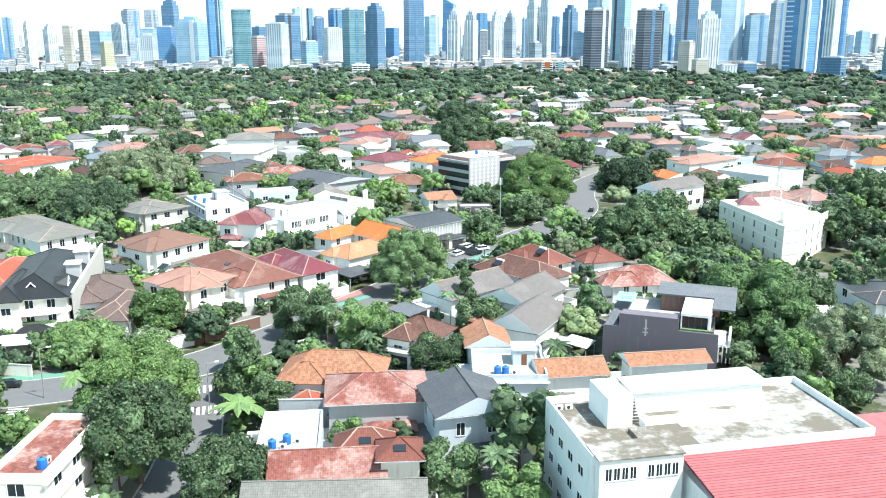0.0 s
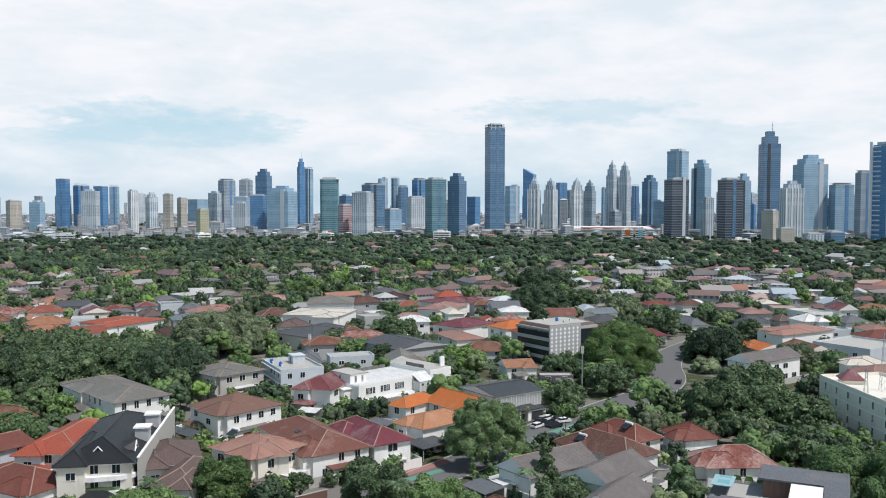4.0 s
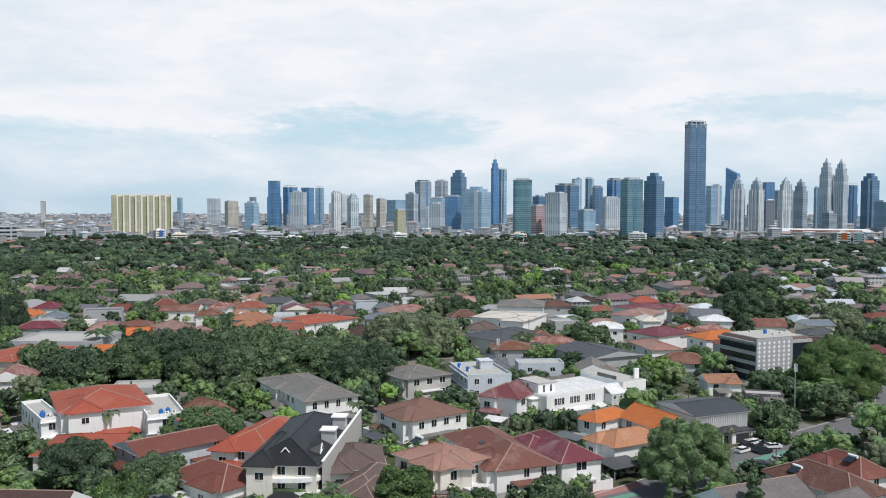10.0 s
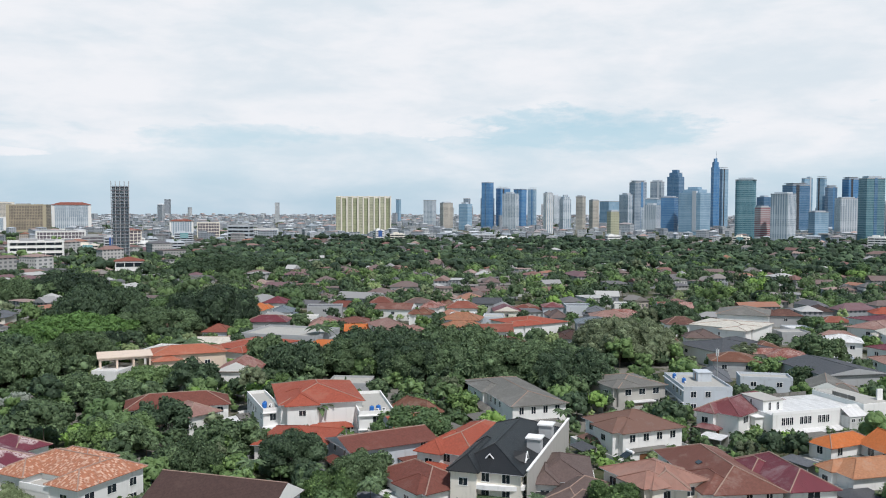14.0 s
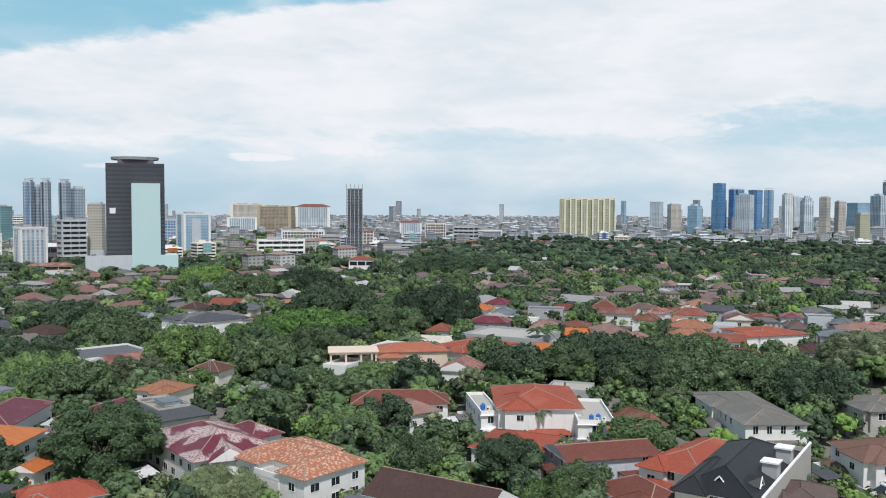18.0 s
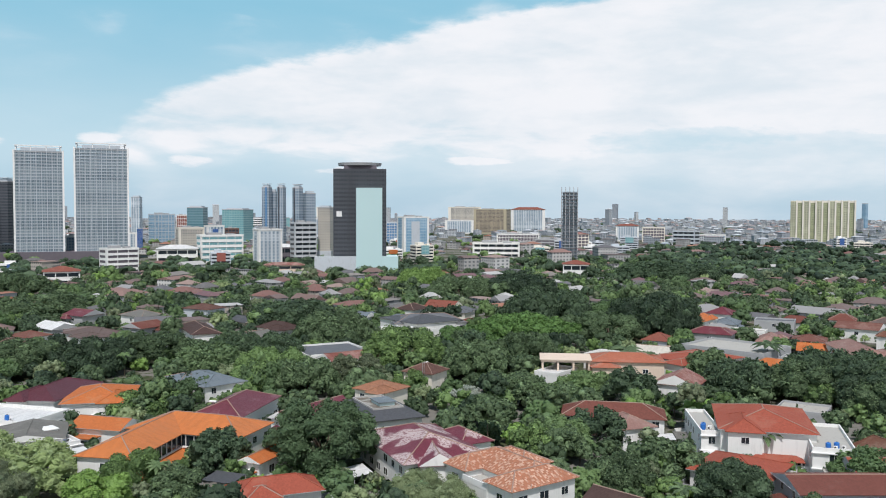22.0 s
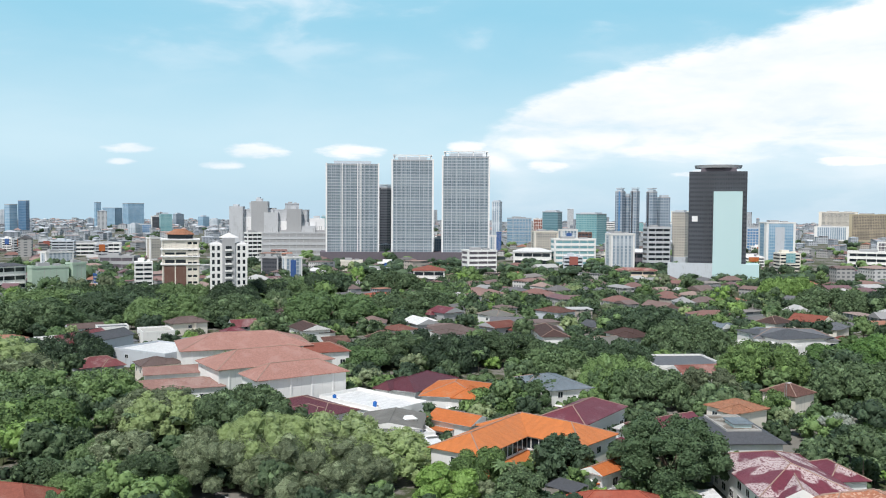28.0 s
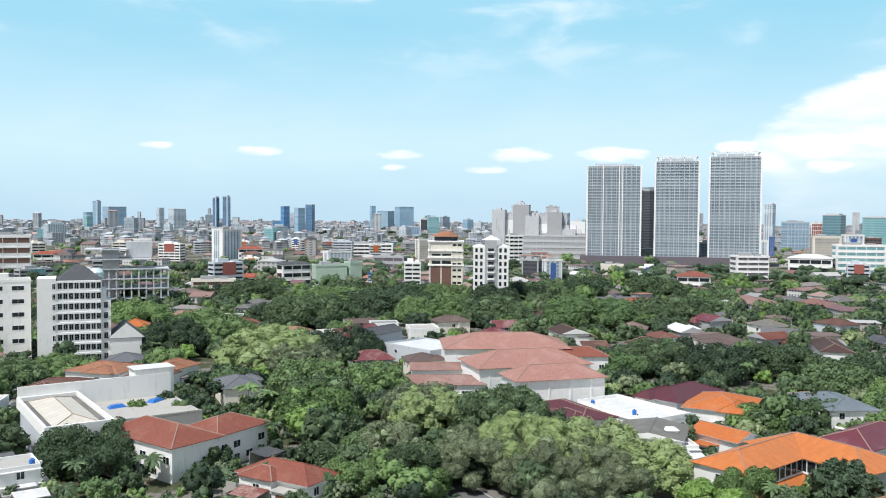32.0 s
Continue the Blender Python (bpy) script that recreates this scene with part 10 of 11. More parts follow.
def road(pts, half, name="road", mat="asphalt", z=0.03, label="grey asphalt street", smooth=4):
    """A street along a line of points, softened into a curve."""
    for _ in range(2):
        q = [pts[0]]
        for a, b in zip(pts, pts[1:]):
            q += [(a[0] * 0.75 + b[0] * 0.25, a[1] * 0.75 + b[1] * 0.25), (a[0] * 0.25 + b[0] * 0.75, a[1] * 0.25 + b[1] * 0.75)]
        pts = q + [pts[-1]]
    L, R = [], []
    for i, p in enumerate(pts):
        a, b = Vector(pts[max(i - 1, 0)]), Vector(pts[min(i + 1, len(pts) - 1)])
        n = (b - a).normalized()
        n = Vector((-n.y, n.x))
        L.append(Vector(p) + n * half), R.append(Vector(p) - n * half)
        b = pts[min(i + 1, len(pts) - 1)]
        for k in range(max(1, int(math.dist(p, b) / 8))):
            f = k * 8 / max(math.dist(p, b), 8)
            ROADS.append((p[0] + (b[0] - p[0]) * f, p[1] + (b[1] - p[1]) * f, half + 1.5))
    m = Mesh()
    for i in range(len(pts) - 1):
        m.face([(*R[i], z), (*R[i + 1], z), (*L[i + 1], z), (*L[i], z)])
    tagged(new(name, m.data(name, mat)), label, "road", kind="structure")
    return pts, L, R


for line, half in (([(-96.1, 126.7), (-82.8, 132.0), (-65.9, 143.4), (-55.7, 161.7), (-45.6, 184.0), (-35.0, 206.4), (-26.2, 229.1), (-15.0, 248.5), (-2.1, 273.4), (8.2, 292.0), (12.0, 312.0), (10.5, 335.0), (14.0, 365.0), (30.0, 402.0)], 6.0), ([(-62.2, 140.2), (-56.0, 123.6), (-51.1, 108.8), (-49.4, 96.6)], 4.5), ([(-236.0, -62.0), (-222.1, -46.6), (-207.6, -31.7), (-190.5, -16.2)], 4.0), ([(6.0, 284.0), (18.0, 281.0), (34.0, 286.0)], 4.5), ([(-84.8, 695.8), (-132.7, 998.1), (-213.3, 1493.4)], 9.0)):
    pts, L, R = road(line, half)
    for side in (L, R):
        m = Mesh()
        for a, b in zip(side, side[1:]):
            d = (b - a).normalized()
            n = Vector((-d.y, d.x)) * 0.12
            m.face([(*(a - n), 0.15), (*(b - n), 0.15), (*(b + n), 0.15), (*(a + n), 0.15)])
            m.face([(*(a - n), 0), (*(b - n), 0), (*(b - n), 0.15), (*(a - n), 0.15)]).face([(*(b + n), 0), (*(a + n), 0), (*(a + n), 0.15), (*(b + n), 0.15)])
        tagged(new("kerb", m.data("kerb", "kerb")), "pale concrete kerb along the street", "kerb", kind="structure")



def strip(a, b, half, mat, name, label, z):
    a, b = Vector(a), Vector(b)
    d = (b - a).normalized()
    n = Vector((-d.y, d.x)) * half
    tagged(new(name, Mesh().face([(*(a - n), z), (*(b - n), z), (*(b + n), z), (*(a + n), z)]).data(name, mat)), label, "road marking", kind="structure")


strip((-60.7, 126.3), (-59.6, 123.4), 0.25, 'paint', 'zebra_stripe', 'white painted zebra crossing stripe', 0.045)
strip((-59.9, 126.7), (-58.7, 123.7), 0.25, 'paint', 'zebra_stripe', 'white painted zebra crossing stripe', 0.045)
strip((-59.0, 127.0), (-57.8, 124.0), 0.25, 'paint', 'zebra_stripe', 'white painted zebra crossing stripe', 0.045)
strip((-58.1, 127.4), (-56.9, 124.4), 0.25, 'paint', 'zebra_stripe', 'white painted zebra crossing stripe', 0.045)
strip((-57.2, 127.7), (-56.0, 124.7), 0.25, 'paint', 'zebra_stripe', 'white painted zebra crossing stripe', 0.045)
strip((-56.3, 128.0), (-55.2, 125.0), 0.25, 'paint', 'zebra_stripe', 'white painted zebra crossing stripe', 0.045)
strip((-55.4, 128.4), (-54.3, 125.4), 0.25, 'paint', 'zebra_stripe', 'white painted zebra crossing stripe', 0.045)
strip((-54.5, 128.7), (-53.4, 125.7), 0.25, 'paint', 'zebra_stripe', 'white painted zebra crossing stripe', 0.045)
strip((-53.6, 129.1), (-52.5, 126.1), 0.25, 'paint', 'zebra_stripe', 'white painted zebra crossing stripe', 0.045)
strip((-64.1, 134.9), (-63.0, 131.9), 0.25, 'paint', 'zebra_stripe', 'white painted zebra crossing stripe', 0.045)
strip((-63.2, 135.3), (-62.1, 132.3), 0.25, 'paint', 'zebra_stripe', 'white painted zebra crossing stripe', 0.045)
strip((-62.3, 135.6), (-61.2, 132.6), 0.25, 'paint', 'zebra_stripe', 'white painted zebra crossing stripe', 0.045)
strip((-61.4, 135.9), (-60.3, 133.0), 0.25, 'paint', 'zebra_stripe', 'white painted zebra crossing stripe', 0.045)
strip((-60.5, 136.3), (-59.4, 133.3), 0.25, 'paint', 'zebra_stripe', 'white painted zebra crossing stripe', 0.045)
strip((-59.7, 136.6), (-58.5, 133.6), 0.25, 'paint', 'zebra_stripe', 'white painted zebra crossing stripe', 0.045)
strip((-58.8, 137.0), (-57.6, 134.0), 0.25, 'paint', 'zebra_stripe', 'white painted zebra crossing stripe', 0.045)
strip((-57.9, 137.3), (-56.7, 134.3), 0.25, 'paint', 'zebra_stripe', 'white painted zebra crossing stripe', 0.045)
strip((-57.0, 137.6), (-55.9, 134.7), 0.25, 'paint', 'zebra_stripe', 'white painted zebra crossing stripe', 0.045)
strip((-85.8, 115.5), (-82.7, 116.4), 0.25, 'paint', 'zebra_stripe', 'white painted zebra crossing stripe', 0.045)
strip((-86.0, 116.4), (-83.0, 117.3), 0.25, 'paint', 'zebra_stripe', 'white painted zebra crossing stripe', 0.045)
strip((-86.3, 117.3), (-83.3, 118.3), 0.25, 'paint', 'zebra_stripe', 'white painted zebra crossing stripe', 0.045)
strip((-86.6, 118.2), (-83.5, 119.2), 0.25, 'paint', 'zebra_stripe', 'white painted zebra crossing stripe', 0.045)
strip((-86.9, 119.1), (-83.8, 120.1), 0.25, 'paint', 'zebra_stripe', 'white painted zebra crossing stripe', 0.045)
strip((-87.1, 120.0), (-84.1, 121.0), 0.25, 'paint', 'zebra_stripe', 'white painted zebra crossing stripe', 0.045)
strip((-87.4, 120.9), (-84.4, 121.9), 0.25, 'paint', 'zebra_stripe', 'white painted zebra crossing stripe', 0.045)
strip((-87.7, 121.9), (-84.6, 122.8), 0.25, 'paint', 'zebra_stripe', 'white painted zebra crossing stripe', 0.045)
strip((-88.0, 122.8), (-84.9, 123.7), 0.25, 'paint', 'zebra_stripe', 'white painted zebra crossing stripe', 0.045)
strip((-97.4, 134.8), (-86.4, 138.4), 1.20, 'lanegreen', 'bike_lane', 'green painted bicycle lane', 0.045)
strip((-51.6, 186.0), (-42.6, 200.5), 1.50, 'paving_red', 'pavement', 'red block paved pavement beside the street', 0.05)
strip((-52.5, 178.5), (-42.1, 193.6), 1.00, 'lanegreen', 'bike_lane', 'green painted bicycle lane', 0.045)
strip((-25.2, 224.0), (-15.2, 241.2), 1.20, 'lanegreen', 'bike_lane', 'green painted bicycle lane', 0.045)

# ---- the rest of the quarter ----
rng = random.Random(11)
for ob in list(scene.objects):
    if ob.get("category") in ("tree", "palm"):
        c = [k for k in ob.children if k.name.startswith("crown")][0]
        TAKEN.append((ob.matrix_basis.translation.x, ob.matrix_basis.translation.y, c.scale.x * (0.55 if c.scale.x < 9 else 0.85)))
GRID = {}


def mark(x, y, r):
    for i in range(int((x - r) // 30), int((x + r) // 30) + 1):
        for j in range(int((y - r) // 30), int((y + r) // 30) + 1):
            GRID.setdefault((i, j), []).append((x, y, r))


def free(x, y, r):
    c = []
    for i in range(int((x - r) // 30), int((x + r) // 30) + 1):
        for j in range(int((y - r) // 30), int((y + r) // 30) + 1):
            c += GRID.get((i, j), [])
    return all((x - a) ** 2 + (y - b) ** 2 > (r + q) ** 2 for a, b, q in c)


for c in TAKEN + ROADS:
    mark(*c[:3])
for c in ((-298.0, -4.0, 16.0), (-150.0, 297.0, 18.0), (-262.0, 134.0, 14.0), (-338.0, 229.0, 14.0), (-334.0, 212.0, 13.0), (-32.0, 312.0, 14.0), (-323.5, 36.0, 15.0), (-444.0, -28.0, 12.0)):
    mark(*c)


def spot(lo, hi):
    a = radians(rng.uniform(-26, 142))
    d = math.sqrt(rng.uniform(lo * lo, hi * hi))
    return -math.sin(a) * d - 8, math.cos(a) * d + 18, d, math.degrees(a)


RM = ["redbrown", "red", "redfade", "brownold", "brownold2", "tilebrown", "tilebrown2", "salmon", "salmonold", "orange", "orangeold", "darkgrey", "slate", "slateblue", "greyold", "taupe", "maroon", "maroonold", "redtile", "creamroof", "whiteroof"]
WM = ["white", "white", "white", "cream", "grey", "bluegrey"]
RL = {"redbrown": "red brown", "red": "orange red", "redfade": "faded red", "brownold": "weathered brown", "brownold2": "patched brown", "tilebrown": "mottled brown", "tilebrown2": "dark brown", "salmon": "salmon",
      "salmonold": "faded pink", "orange": "orange", "orangeold": "mottled orange", "darkgrey": "dark grey", "slate": "slate grey", "slateblue": "blue grey", "greyold": "weathered grey", "taupe": "taupe", "maroon": "maroon",
      "maroonold": "faded maroon", "redtile": "brick red", "creamroof": "cream", "whiteroof": "white"}
n = 0
for k in range(9000):
    x, y, d, a = spot(270, 500)
    w, dp = rng.uniform(10, 19), rng.uniform(8, 14)
    r = math.hypot(w, dp) / 2
    if n >= 205 or not free(x, y, r * (0.9 if a < 60 else 1.1)):
        continue
    mark(x, y, r * (0.9 if a < 60 else 1.1))
    rm, fl = rng.choice(RM), rng.choice((1, 2, 2))
    roof = rng.choice(("hip", "hip", "hip", "gable", "flat"))
    if a > 62 and rng.random() < 0.12:
        roof = "flat"
    elif a > 62 and rng.random() < 0.35:
        rm = rng.choice(("slate", "darkgrey", "whiteroof", "tilebrown2"))
    if roof == "flat":
        rm = rng.choice(("concrete", "whiteroof", "slate"))
    base = 22 if x > -120 else 35
    house("%s %s roof house among trees" % (RL.get(rm, "grey concrete"), {"hip": "hipped", "gable": "gabled", "flat": "flat"}[roof]), x, y, base + rng.choice((0, 90)) + rng.uniform(-8, 8), w, dp,
          2.9 * fl, roof, 0.8 if roof == "flat" else rng.uniform(2.0, 3.2), rm, rng.choice(WM), fl, near=False)
    n += 1
# ---- the far city, joined ----
nr = np.random.RandomState(5)


def carpet(count, lo, hi, name, label, mats, roofs, hmul=1.0, a0=-28, a1=146):
    V, F, M = [], [], []
    a = np.radians(nr.uniform(a0, a1, count))
    d = np.sqrt(nr.uniform(lo * lo, hi * hi, count))
    for i in range(count):
        x, y = -math.sin(a[i]) * d[i], math.cos(a[i]) * d[i]
        w, dp, h = (nr.choice((5, 6, 7.5, 9, 12)) * nr.uniform(0.8, 1.2), nr.uniform(4, 7.5), nr.choice((2.8, 3.4, 4.5, 6.0)) * nr.uniform(0.9, 1.15)) if d[i] < 1500 else (nr.uniform(5, 12), nr.uniform(4, 9), nr.uniform(4, 9.5) * hmul)
        if d[i] > 2200 and nr.rand() < 0.012:
            h = nr.uniform(25, 75)
        elif hi < 1600 and lo > 700 and a[i] > 0.9 and nr.rand() < 0.14:
            w, dp, h = w * 1.3, dp * 1.3, nr.uniform(9, 18)
        if nr.rand() < (0.03 if lo > 700 else 0.0):
            w, dp, h = w * 1.4, dp * 1.3, h * nr.uniform(1.2, 1.8)
        if not free(x, y, 5 if d[i] > 1100 else w * 0.8):
            continue
        deg = nr.choice((20, 110)) + 35 * math.sin(x * 0.006) * math.cos(y * 0.005) + nr.uniform(-14, 14)
        q = radians(deg)
        if d[i] < 1100:
            mark(x, y, w * 0.8)
            TAKEN.append((x, y, w, deg, 2 * w, 2 * dp))
        c, s = math.cos(q), math.sin(q)
        P = lambda u, v, z: (x + c * u - s * v, y + s * u + c * v, z)
        k = len(V)
        V += [P(-w, -dp, 0), P(w, -dp, 0), P(w, dp, 0), P(-w, dp, 0), P(-w, -dp, h), P(w, -dp, h), P(w, dp, h), P(-w, dp, h)]
        F += [(k, k + 1, k + 5, k + 4), (k + 1, k + 2, k + 6, k + 5), (k + 2, k + 3, k + 7, k + 6), (k + 3, k, k + 4, k + 7)]
        M += [0] * 4
        k += 8
        rz = nr.uniform(1.6, 3.6) if nr.rand() < roofs else 0.3
        o = 0.6
        g = (w + o if nr.rand() < 0.3 else max(w - dp, 0.3)) if rz > 1 else w * 0.98
        V += [P(-w - o, -dp - o, h), P(w + o, -dp - o, h), P(w + o, dp + o, h), P(-w - o, dp + o, h), P(-g, 0, h + rz), P(g, 0, h + rz)]
        F += [(k, k + 1, k + 5, k + 4), (k + 2, k + 3, k + 4, k + 5), (k + 1, k + 2, k + 5), (k + 3, k, k + 4)]
        M += [1] * 4
    me = bpy.data.meshes.new(name)
    me.from_pydata(V, [], F)
    me.polygons.foreach_set("material_index", np.array(M, dtype=np.int32))
    for q in mats:
        me.materials.append(MATS[q])
    tagged(new(name, me), label, "houses", kind="stuff")


carpet(1000, 420, 830, "farther_houses", "tiled houses farther off among dense trees", ("far_walls", "far_roofs"), 0.78)
carpet(420, 480, 980, "farther_houses", "pale walled houses close together between trees", ("far_walls", "hazed_roofs"), 0.6, 1.0, -28, 10)
carpet(1250, 800, 1500, "far_houses", "small far tiled houses between trees", ("far_walls", "far_roofs"), 0.8)
carpet(11000, 1450, 4950, "distant_city", "dense distant low city up to the horizon", ("hazed_walls", "hazed_roofs"), 0.5, 1.5)




def shop_block(label, x, y, rot, w, d, h, wm, floors, accent):
    """A plain city building a long way off: storeys of glass between bands, a parapet, plant on the roof."""
    t = thing("building", label, "building", x, y, rot, "larger buildings")
    TAKEN.append((x, y, math.hypot(w, d) / 2, rot, w, d))
    part("wall", Mesh().box(-w / 2, -d / 2, 0, w / 2, d / 2, h + 0.9, bottom=False).data("wall", wm), t)
    fh = h / floors
    q = Mesh().box(-w / 2 + 0.8, -d / 2 - 0.1, 0, w / 2 - 0.8, -d / 2, fh * 0.45).box(w / 2, -d / 2 + 0.8, 0, w / 2 + 0.1, d / 2 - 0.8, fh * 0.45).box(-w / 2 - 0.1, -d / 2 + 0.8, 0, -w / 2, d / 2 - 0.8, fh * 0.45).data("window_band", "glass")
    for i in range(floors):
        part("window_band", q, t, 0, 0, i * fh + fh * 0.35)
    pm = Mesh().box(-0.35, -d / 2 - 0.2, 0, 0.35, -d / 2, h).data("pier", wm)
    for i in range(1, max(2, int(w / 7))):
        part("pier", pm, t, -w / 2 + i * w / max(2, int(w / 7)))
    r = Mesh().box(-w * 0.3, -d * 0.2, h + 0.9, w * 0.05, d * 0.3, h + 3.6).box(w * 0.18, -d * 0.3, h + 0.9, w * 0.36, d * 0.1, h + 2.2)
    part("plant_room", r.data("plant_room", wm), t)
    if accent:
        part("sign_panel", Mesh().box(-w * 0.2, -d / 2 - 0.35, h * 0.55, w * 0.25, -d / 2 - 0.12, h + 0.6).data("sign_panel", accent), t)


WL = {"white": "white", "cream": "cream", "bluegrey": "pale blue grey", "grey": "grey", "mallgrey": "pale grey"}
n = 0
for k in range(4000):
    x, y, d, a = spot(640, 1420)
    w, dp = rng.uniform(12, 30), rng.uniform(10, 20)
    r = math.hypot(w, dp) / 2
    if n >= 72 or (a < 56 and d < 1330) or (a < 70 and d < 850) or not free(x, y, r):
        continue
    mark(x, y, r)
    wm, fl = rng.choice(("white", "white", "white", "cream", "bluegrey", "grey", "mallgrey")), rng.choice((2, 3, 3, 4, 5, 6))
    shop_block("%s city building with %d rows of windows" % (WL[wm], fl), x, y, a + rng.uniform(-25, 25), w, dp, fl * 3.4, wm, fl, rng.choice(("", "", "", "navy", "brickred", "f_cyan", "orange")))
    n += 1
KW = ["dome"] * 5 + ["dark"] * 5 + ["round"] * 3 + ["olive"] * 2 + ["lime", "limedome", "cone", "palm"]


def clear(x, y, m):
    """How the place lies to the houses: False inside one (grown by m)."""
    for c in RECT.get((int(x // 40), int(y // 40)), ()):
        a = radians(c[3])
        dx, dy = x - c[0], y - c[1]
        u, v = dx * math.cos(a) + dy * math.sin(a), -dx * math.sin(a) + dy * math.cos(a)
        if abs(u) < c[4] / 2 + m and abs(v) < c[5] / 2 + m:
            return False
    return all((x - a) ** 2 + (y - b) ** 2 > (q + m * 0.4) ** 2 for a, b, q in RGRID.get((int(x // 40), int(y // 40)), ()))


RECT, RGRID = {}, {}
for c in TAKEN:
    if len(c) == 6:
        for i in range(int((c[0] - 45) // 40), int((c[0] + 45) // 40) + 1):
            for j in range(int((c[1] - 45) // 40), int((c[1] + 45) // 40) + 1):
                RECT.setdefault((i, j), []).append(c)
for c in ROADS:
    for i in range(int((c[0] - 15) // 40), int((c[0] + 15) // 40) + 1):
        for j in range(int((c[1] - 15) // 40), int((c[1] + 15) // 40) + 1):
            RGRID.setdefault((i, j), []).append(c)


n = 0
for c in list(TAKEN):
    if len(c) < 6 or n >= 60 or math.hypot(c[0] + 8, c[1] - 18) > 300:
        continue
    a = radians(c[3])
    for s in seen_sides(c[0], c[1], c[3]):
        length, off = (c[4], c[5] / 2) if s % 2 == 0 else (c[5], c[4] / 2)
        w, dp = rng.uniform(4.5, 8.0), rng.uniform(3.5, 5.5)
        u, v = rng.uniform(-0.3, 0.3) * length, off + rng.uniform(3.9, 5.5) + dp / 2
        lx, ly = [(u, -v), (v, u), (-u, v), (-v, -u)][s]
        x, y = c[0] + lx * math.cos(a) - ly * math.sin(a), c[1] + lx * math.sin(a) + ly * math.cos(a)
        if clear(x, y, 3.4):
            q = (x, y, 3.5, c[3] + s * 90.0, w, dp)
            carport(x, y, c[3] + s * 90.0, w, dp, rng.uniform(2.5, 3.2), rng.choice(("whiteroof", "greyold", "slate", "redfade", "darkgrey", "whiteroof")))
            TAKEN.append(q)
            for i in (-1, 0, 1):
                for j in (-1, 0, 1):
                    RECT.setdefault((int(x // 40) + i, int(y // 40) + j), []).append(q)
            n += 1
            break


def fill(count, lo, hi, level, hs, rs, shrubs, name, label):
    """Greenery in the gaps between the houses; low where a house stands behind it."""
    rows, seen = [], {}
    for k in range(count * 6):
        if len(rows) >= count:
            break
        x, y, d, a = spot(lo, hi)
        low = rng.random() < shrubs
        h, r = (rng.uniform(2.0, 4.5), rng.uniform(1.3, 2.4)) if low else (rng.uniform(*hs), rng.uniform(*rs))
        if not low and rng.random() < (0.08 if a < 60 else 0.12):
            h, r = h * 1.5, r * 1.35
        elif a > 60 and d > 280:
            h = h * 0.82
        kind = rng.choice(KW)
        if kind in ("palm", "cone") and d > 300 and rng.random() < 0.75:
            kind = "dark"
        if kind == "palm":
            h, r = rng.uniform(6, 9.5), 2.6
        if kind == "cone":
            r *= 0.55
        if not clear(x, y, r * 0.62):
            continue
        ax, ay = -math.sin(radians(a)), math.cos(radians(a))
        if not clear(x + ax * (r + 2), y + ay * (r + 2), 0.5) or not clear(x + ax * (r + 7), y + ay * (r + 7), 0.0):
            if not low and d < 480:
                h, r = h * 0.5, r * 0.6
        elif not low and d < 420 and not clear(x + ax * (r + 14), y + ay * (r + 14), 0.0):
            h, r = h * 0.72, r * 0.8
        if a < 28 and d > 255 and rng.random() < 0.4 or a > 66 and d > 780 and rng.random() < 0.8:
            continue
        q = (int(x // 7), int(y // 7))
        if any((x - b) ** 2 + (y - c) ** 2 < ((r + e) * 0.68) ** 2 for i in (-1, 0, 1) for j in (-1, 0, 1) for b, c, e in seen.get((q[0] + i, q[1] + j), ())):
            continue
        seen.setdefault(q, []).append((x, y, r))
        rows.append((x, y, r, h, kind, level if not low else 3, rng.uniform(0, 6.28)))
    grove(rows, name, label)


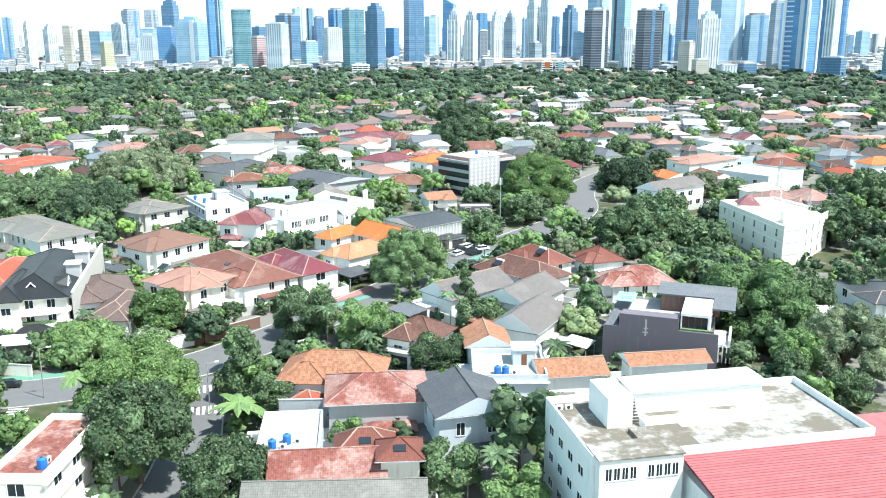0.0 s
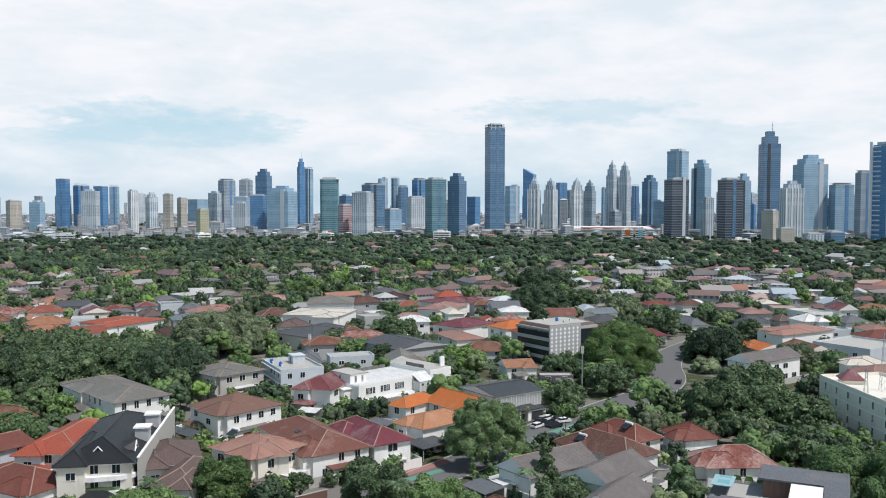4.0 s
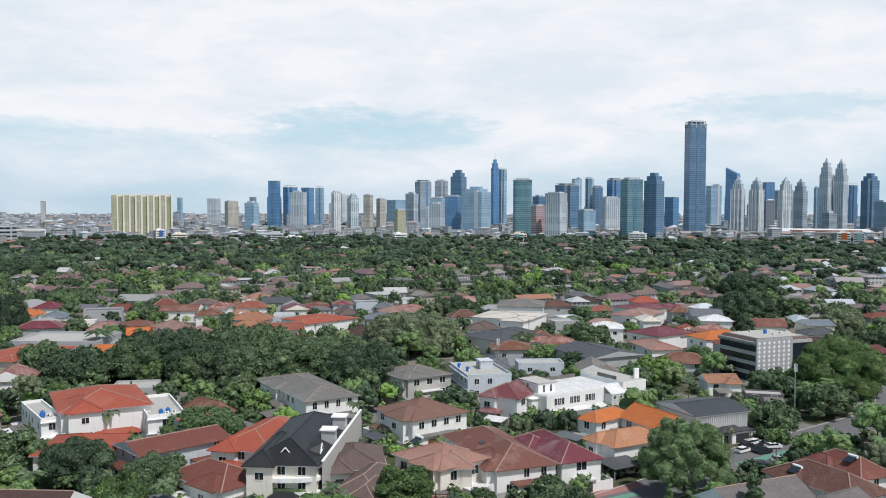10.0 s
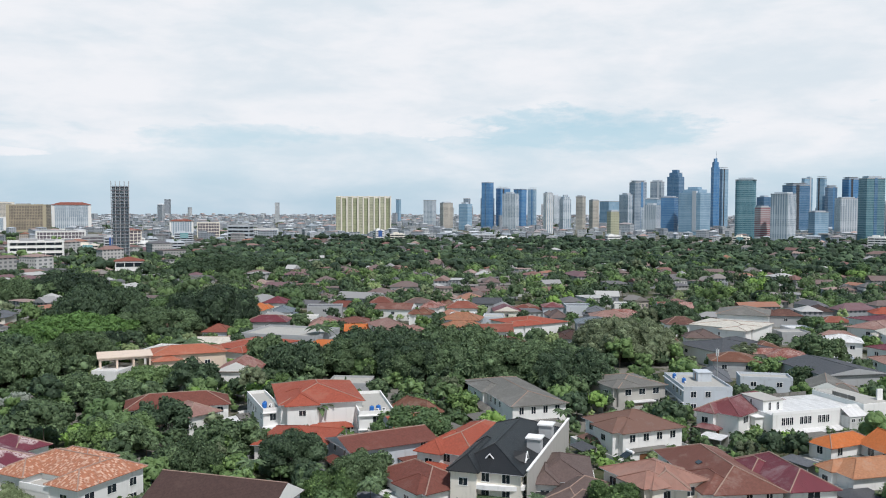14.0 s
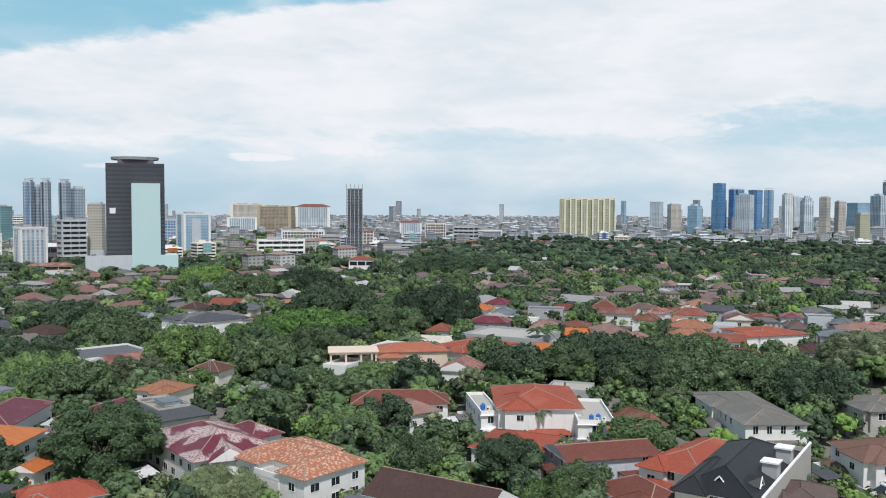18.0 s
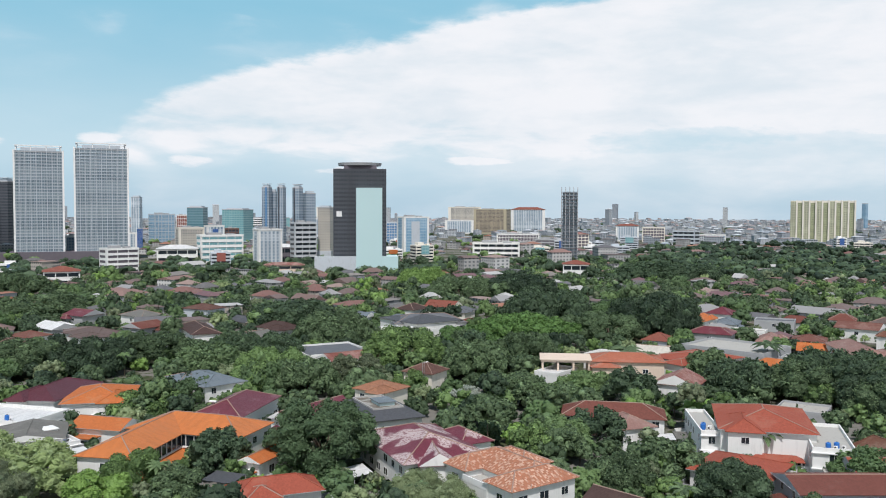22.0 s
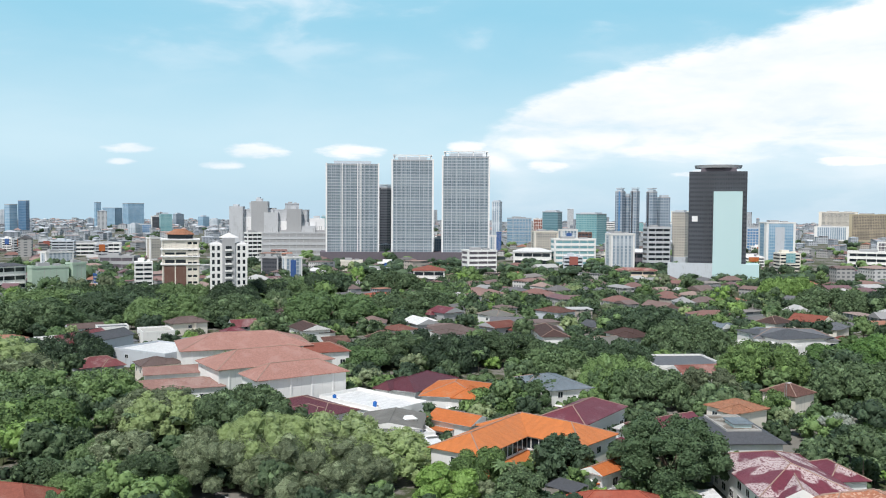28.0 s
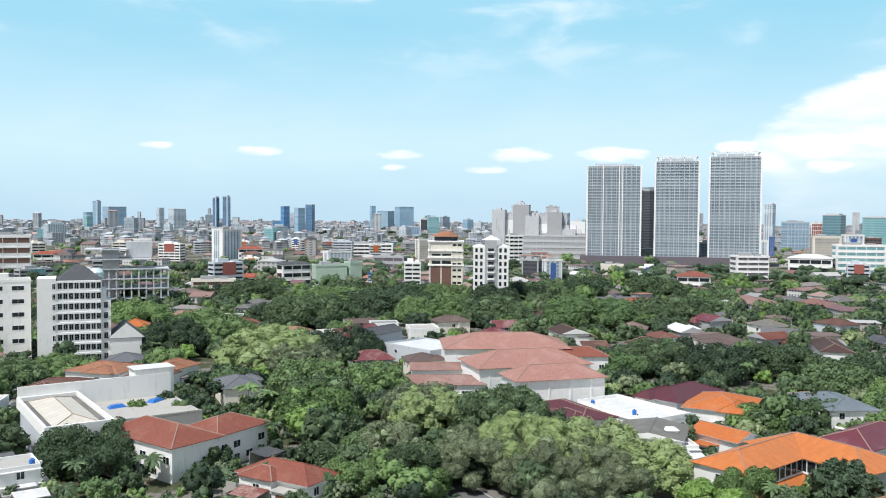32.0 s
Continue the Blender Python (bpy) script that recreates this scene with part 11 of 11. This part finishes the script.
fill(1500, 85, 265, 2, (4.5, 9), (2.6, 4.8), 0.5, "garden_trees", "garden trees and shrubs between the near houses")
fill(1400, 255, 480, 2, (5, 9.0), (3.0, 5.8), 0.2, "quarter_trees", "leafy trees between the houses of the quarter")
fill(3600, 470, 980, 3, (5, 10), (3.6, 7.0), 0.05, "quarter_trees", "leafy trees between the farther houses of the quarter")
rows = []
for c in TAKEN:
    if len(c) < 6 or math.hypot(c[0] + 8, c[1] - 18) > 290:
        continue
    for s in seen_sides(c[0], c[1], c[3]):
        length, off = (c[4], c[5] / 2) if s % 2 == 0 else (c[5], c[4] / 2)
        for i in range(int(length / 2.3)):
            if rng.random() < 0.62:
                continue
            u, v = (i + 0.5) * 2.3 - length / 2 + rng.uniform(-0.6, 0.6), off + rng.uniform(2.6, 4.6)
            lx, ly = [(u, -v), (v, u), (-u, v), (-v, -u)][s]
            a = radians(c[3])
            x, y = c[0] + lx * math.cos(a) - ly * math.sin(a), c[1] + lx * math.sin(a) + ly * math.cos(a)
            if clear(x, y, 0.8):
                rows.append((x, y, rng.uniform(1.2, 2.3), rng.uniform(2.2, 4.6), rng.choice(("round", "dome", "dark", "lime", "olive", "round")), 3 if rng.random() < 0.6 else 2, rng.uniform(0, 6.28)))
grove(rows, "garden_hedges", "hedges and shrubs along the house walls")
rows = []
for x, y, r in ROADS:
    for s in (-1, 1):
        if rng.random() < 0.3 and math.hypot(x + 8, y - 18) > 90:
            a = rng.uniform(0, 6.28)
            px, py = x + math.cos(a) * (r + 1.5), y + math.sin(a) * (r + 1.5)
            if all((px - u) ** 2 + (py - v) ** 2 > q * q for u, v, q in RGRID.get((int(px // 40), int(py // 40)), ())) and clear(px, py, 0.5):
                rows.append((px, py, rng.uniform(2.5, 4.5), rng.uniform(5, 9), rng.choice(KW), 1, a))
grove(rows, "street_trees", "green street trees along the kerbs")

# ---- far woods ----
def woods(count, lo, hi, name, size, mat, a0=-28, a1=146):
    V, F = [], []
    vs, fs = ico()[0:2]
    a = np.radians(nr.uniform(a0, a1, count))
    d = np.sqrt(nr.uniform(lo * lo, hi * hi, count))
    for i in range(count):
        x, y = -math.sin(a[i]) * d[i], math.cos(a[i]) * d[i]
        h = nr.uniform(7, 12)
        for b in range(4):
            k = len(V)
            s = size * nr.uniform(0.45, 0.8)
            ox, oy, oz = nr.normal(0, size * 0.5), nr.normal(0, size * 0.5), h - s * nr.uniform(0.5, 1.0)
            j = nr.uniform(0.65, 1.2, len(vs)) * s
            V += [(x + ox + v.x * q, y + oy + v.y * q, oz + v.z * q * 0.8) for v, q in zip(vs, j)]
            F += [[k + e for e in f] for f in fs]
    me = bpy.data.meshes.new(name)
    me.from_pydata(V, [], F)
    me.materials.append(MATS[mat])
    tagged(new(name, me), "dark green far treetops between the roofs", "woods", kind="stuff")


woods(1000, 800, 1350, "far_woods", 7.0, "leaf_dark", -28, 62)
woods(330, 780, 960, "far_woods", 7.0, "leaf_dark", 62, 146)
woods(260, 960, 1500, "far_woods", 6.0, "leaf_mid", 62, 146)
woods(1500, 780, 1550, "far_woods", 6.5, "leaf_dark", -28, 52)
woods(700, 1300, 3500, "far_woods", 8.0, "leaf_dark")
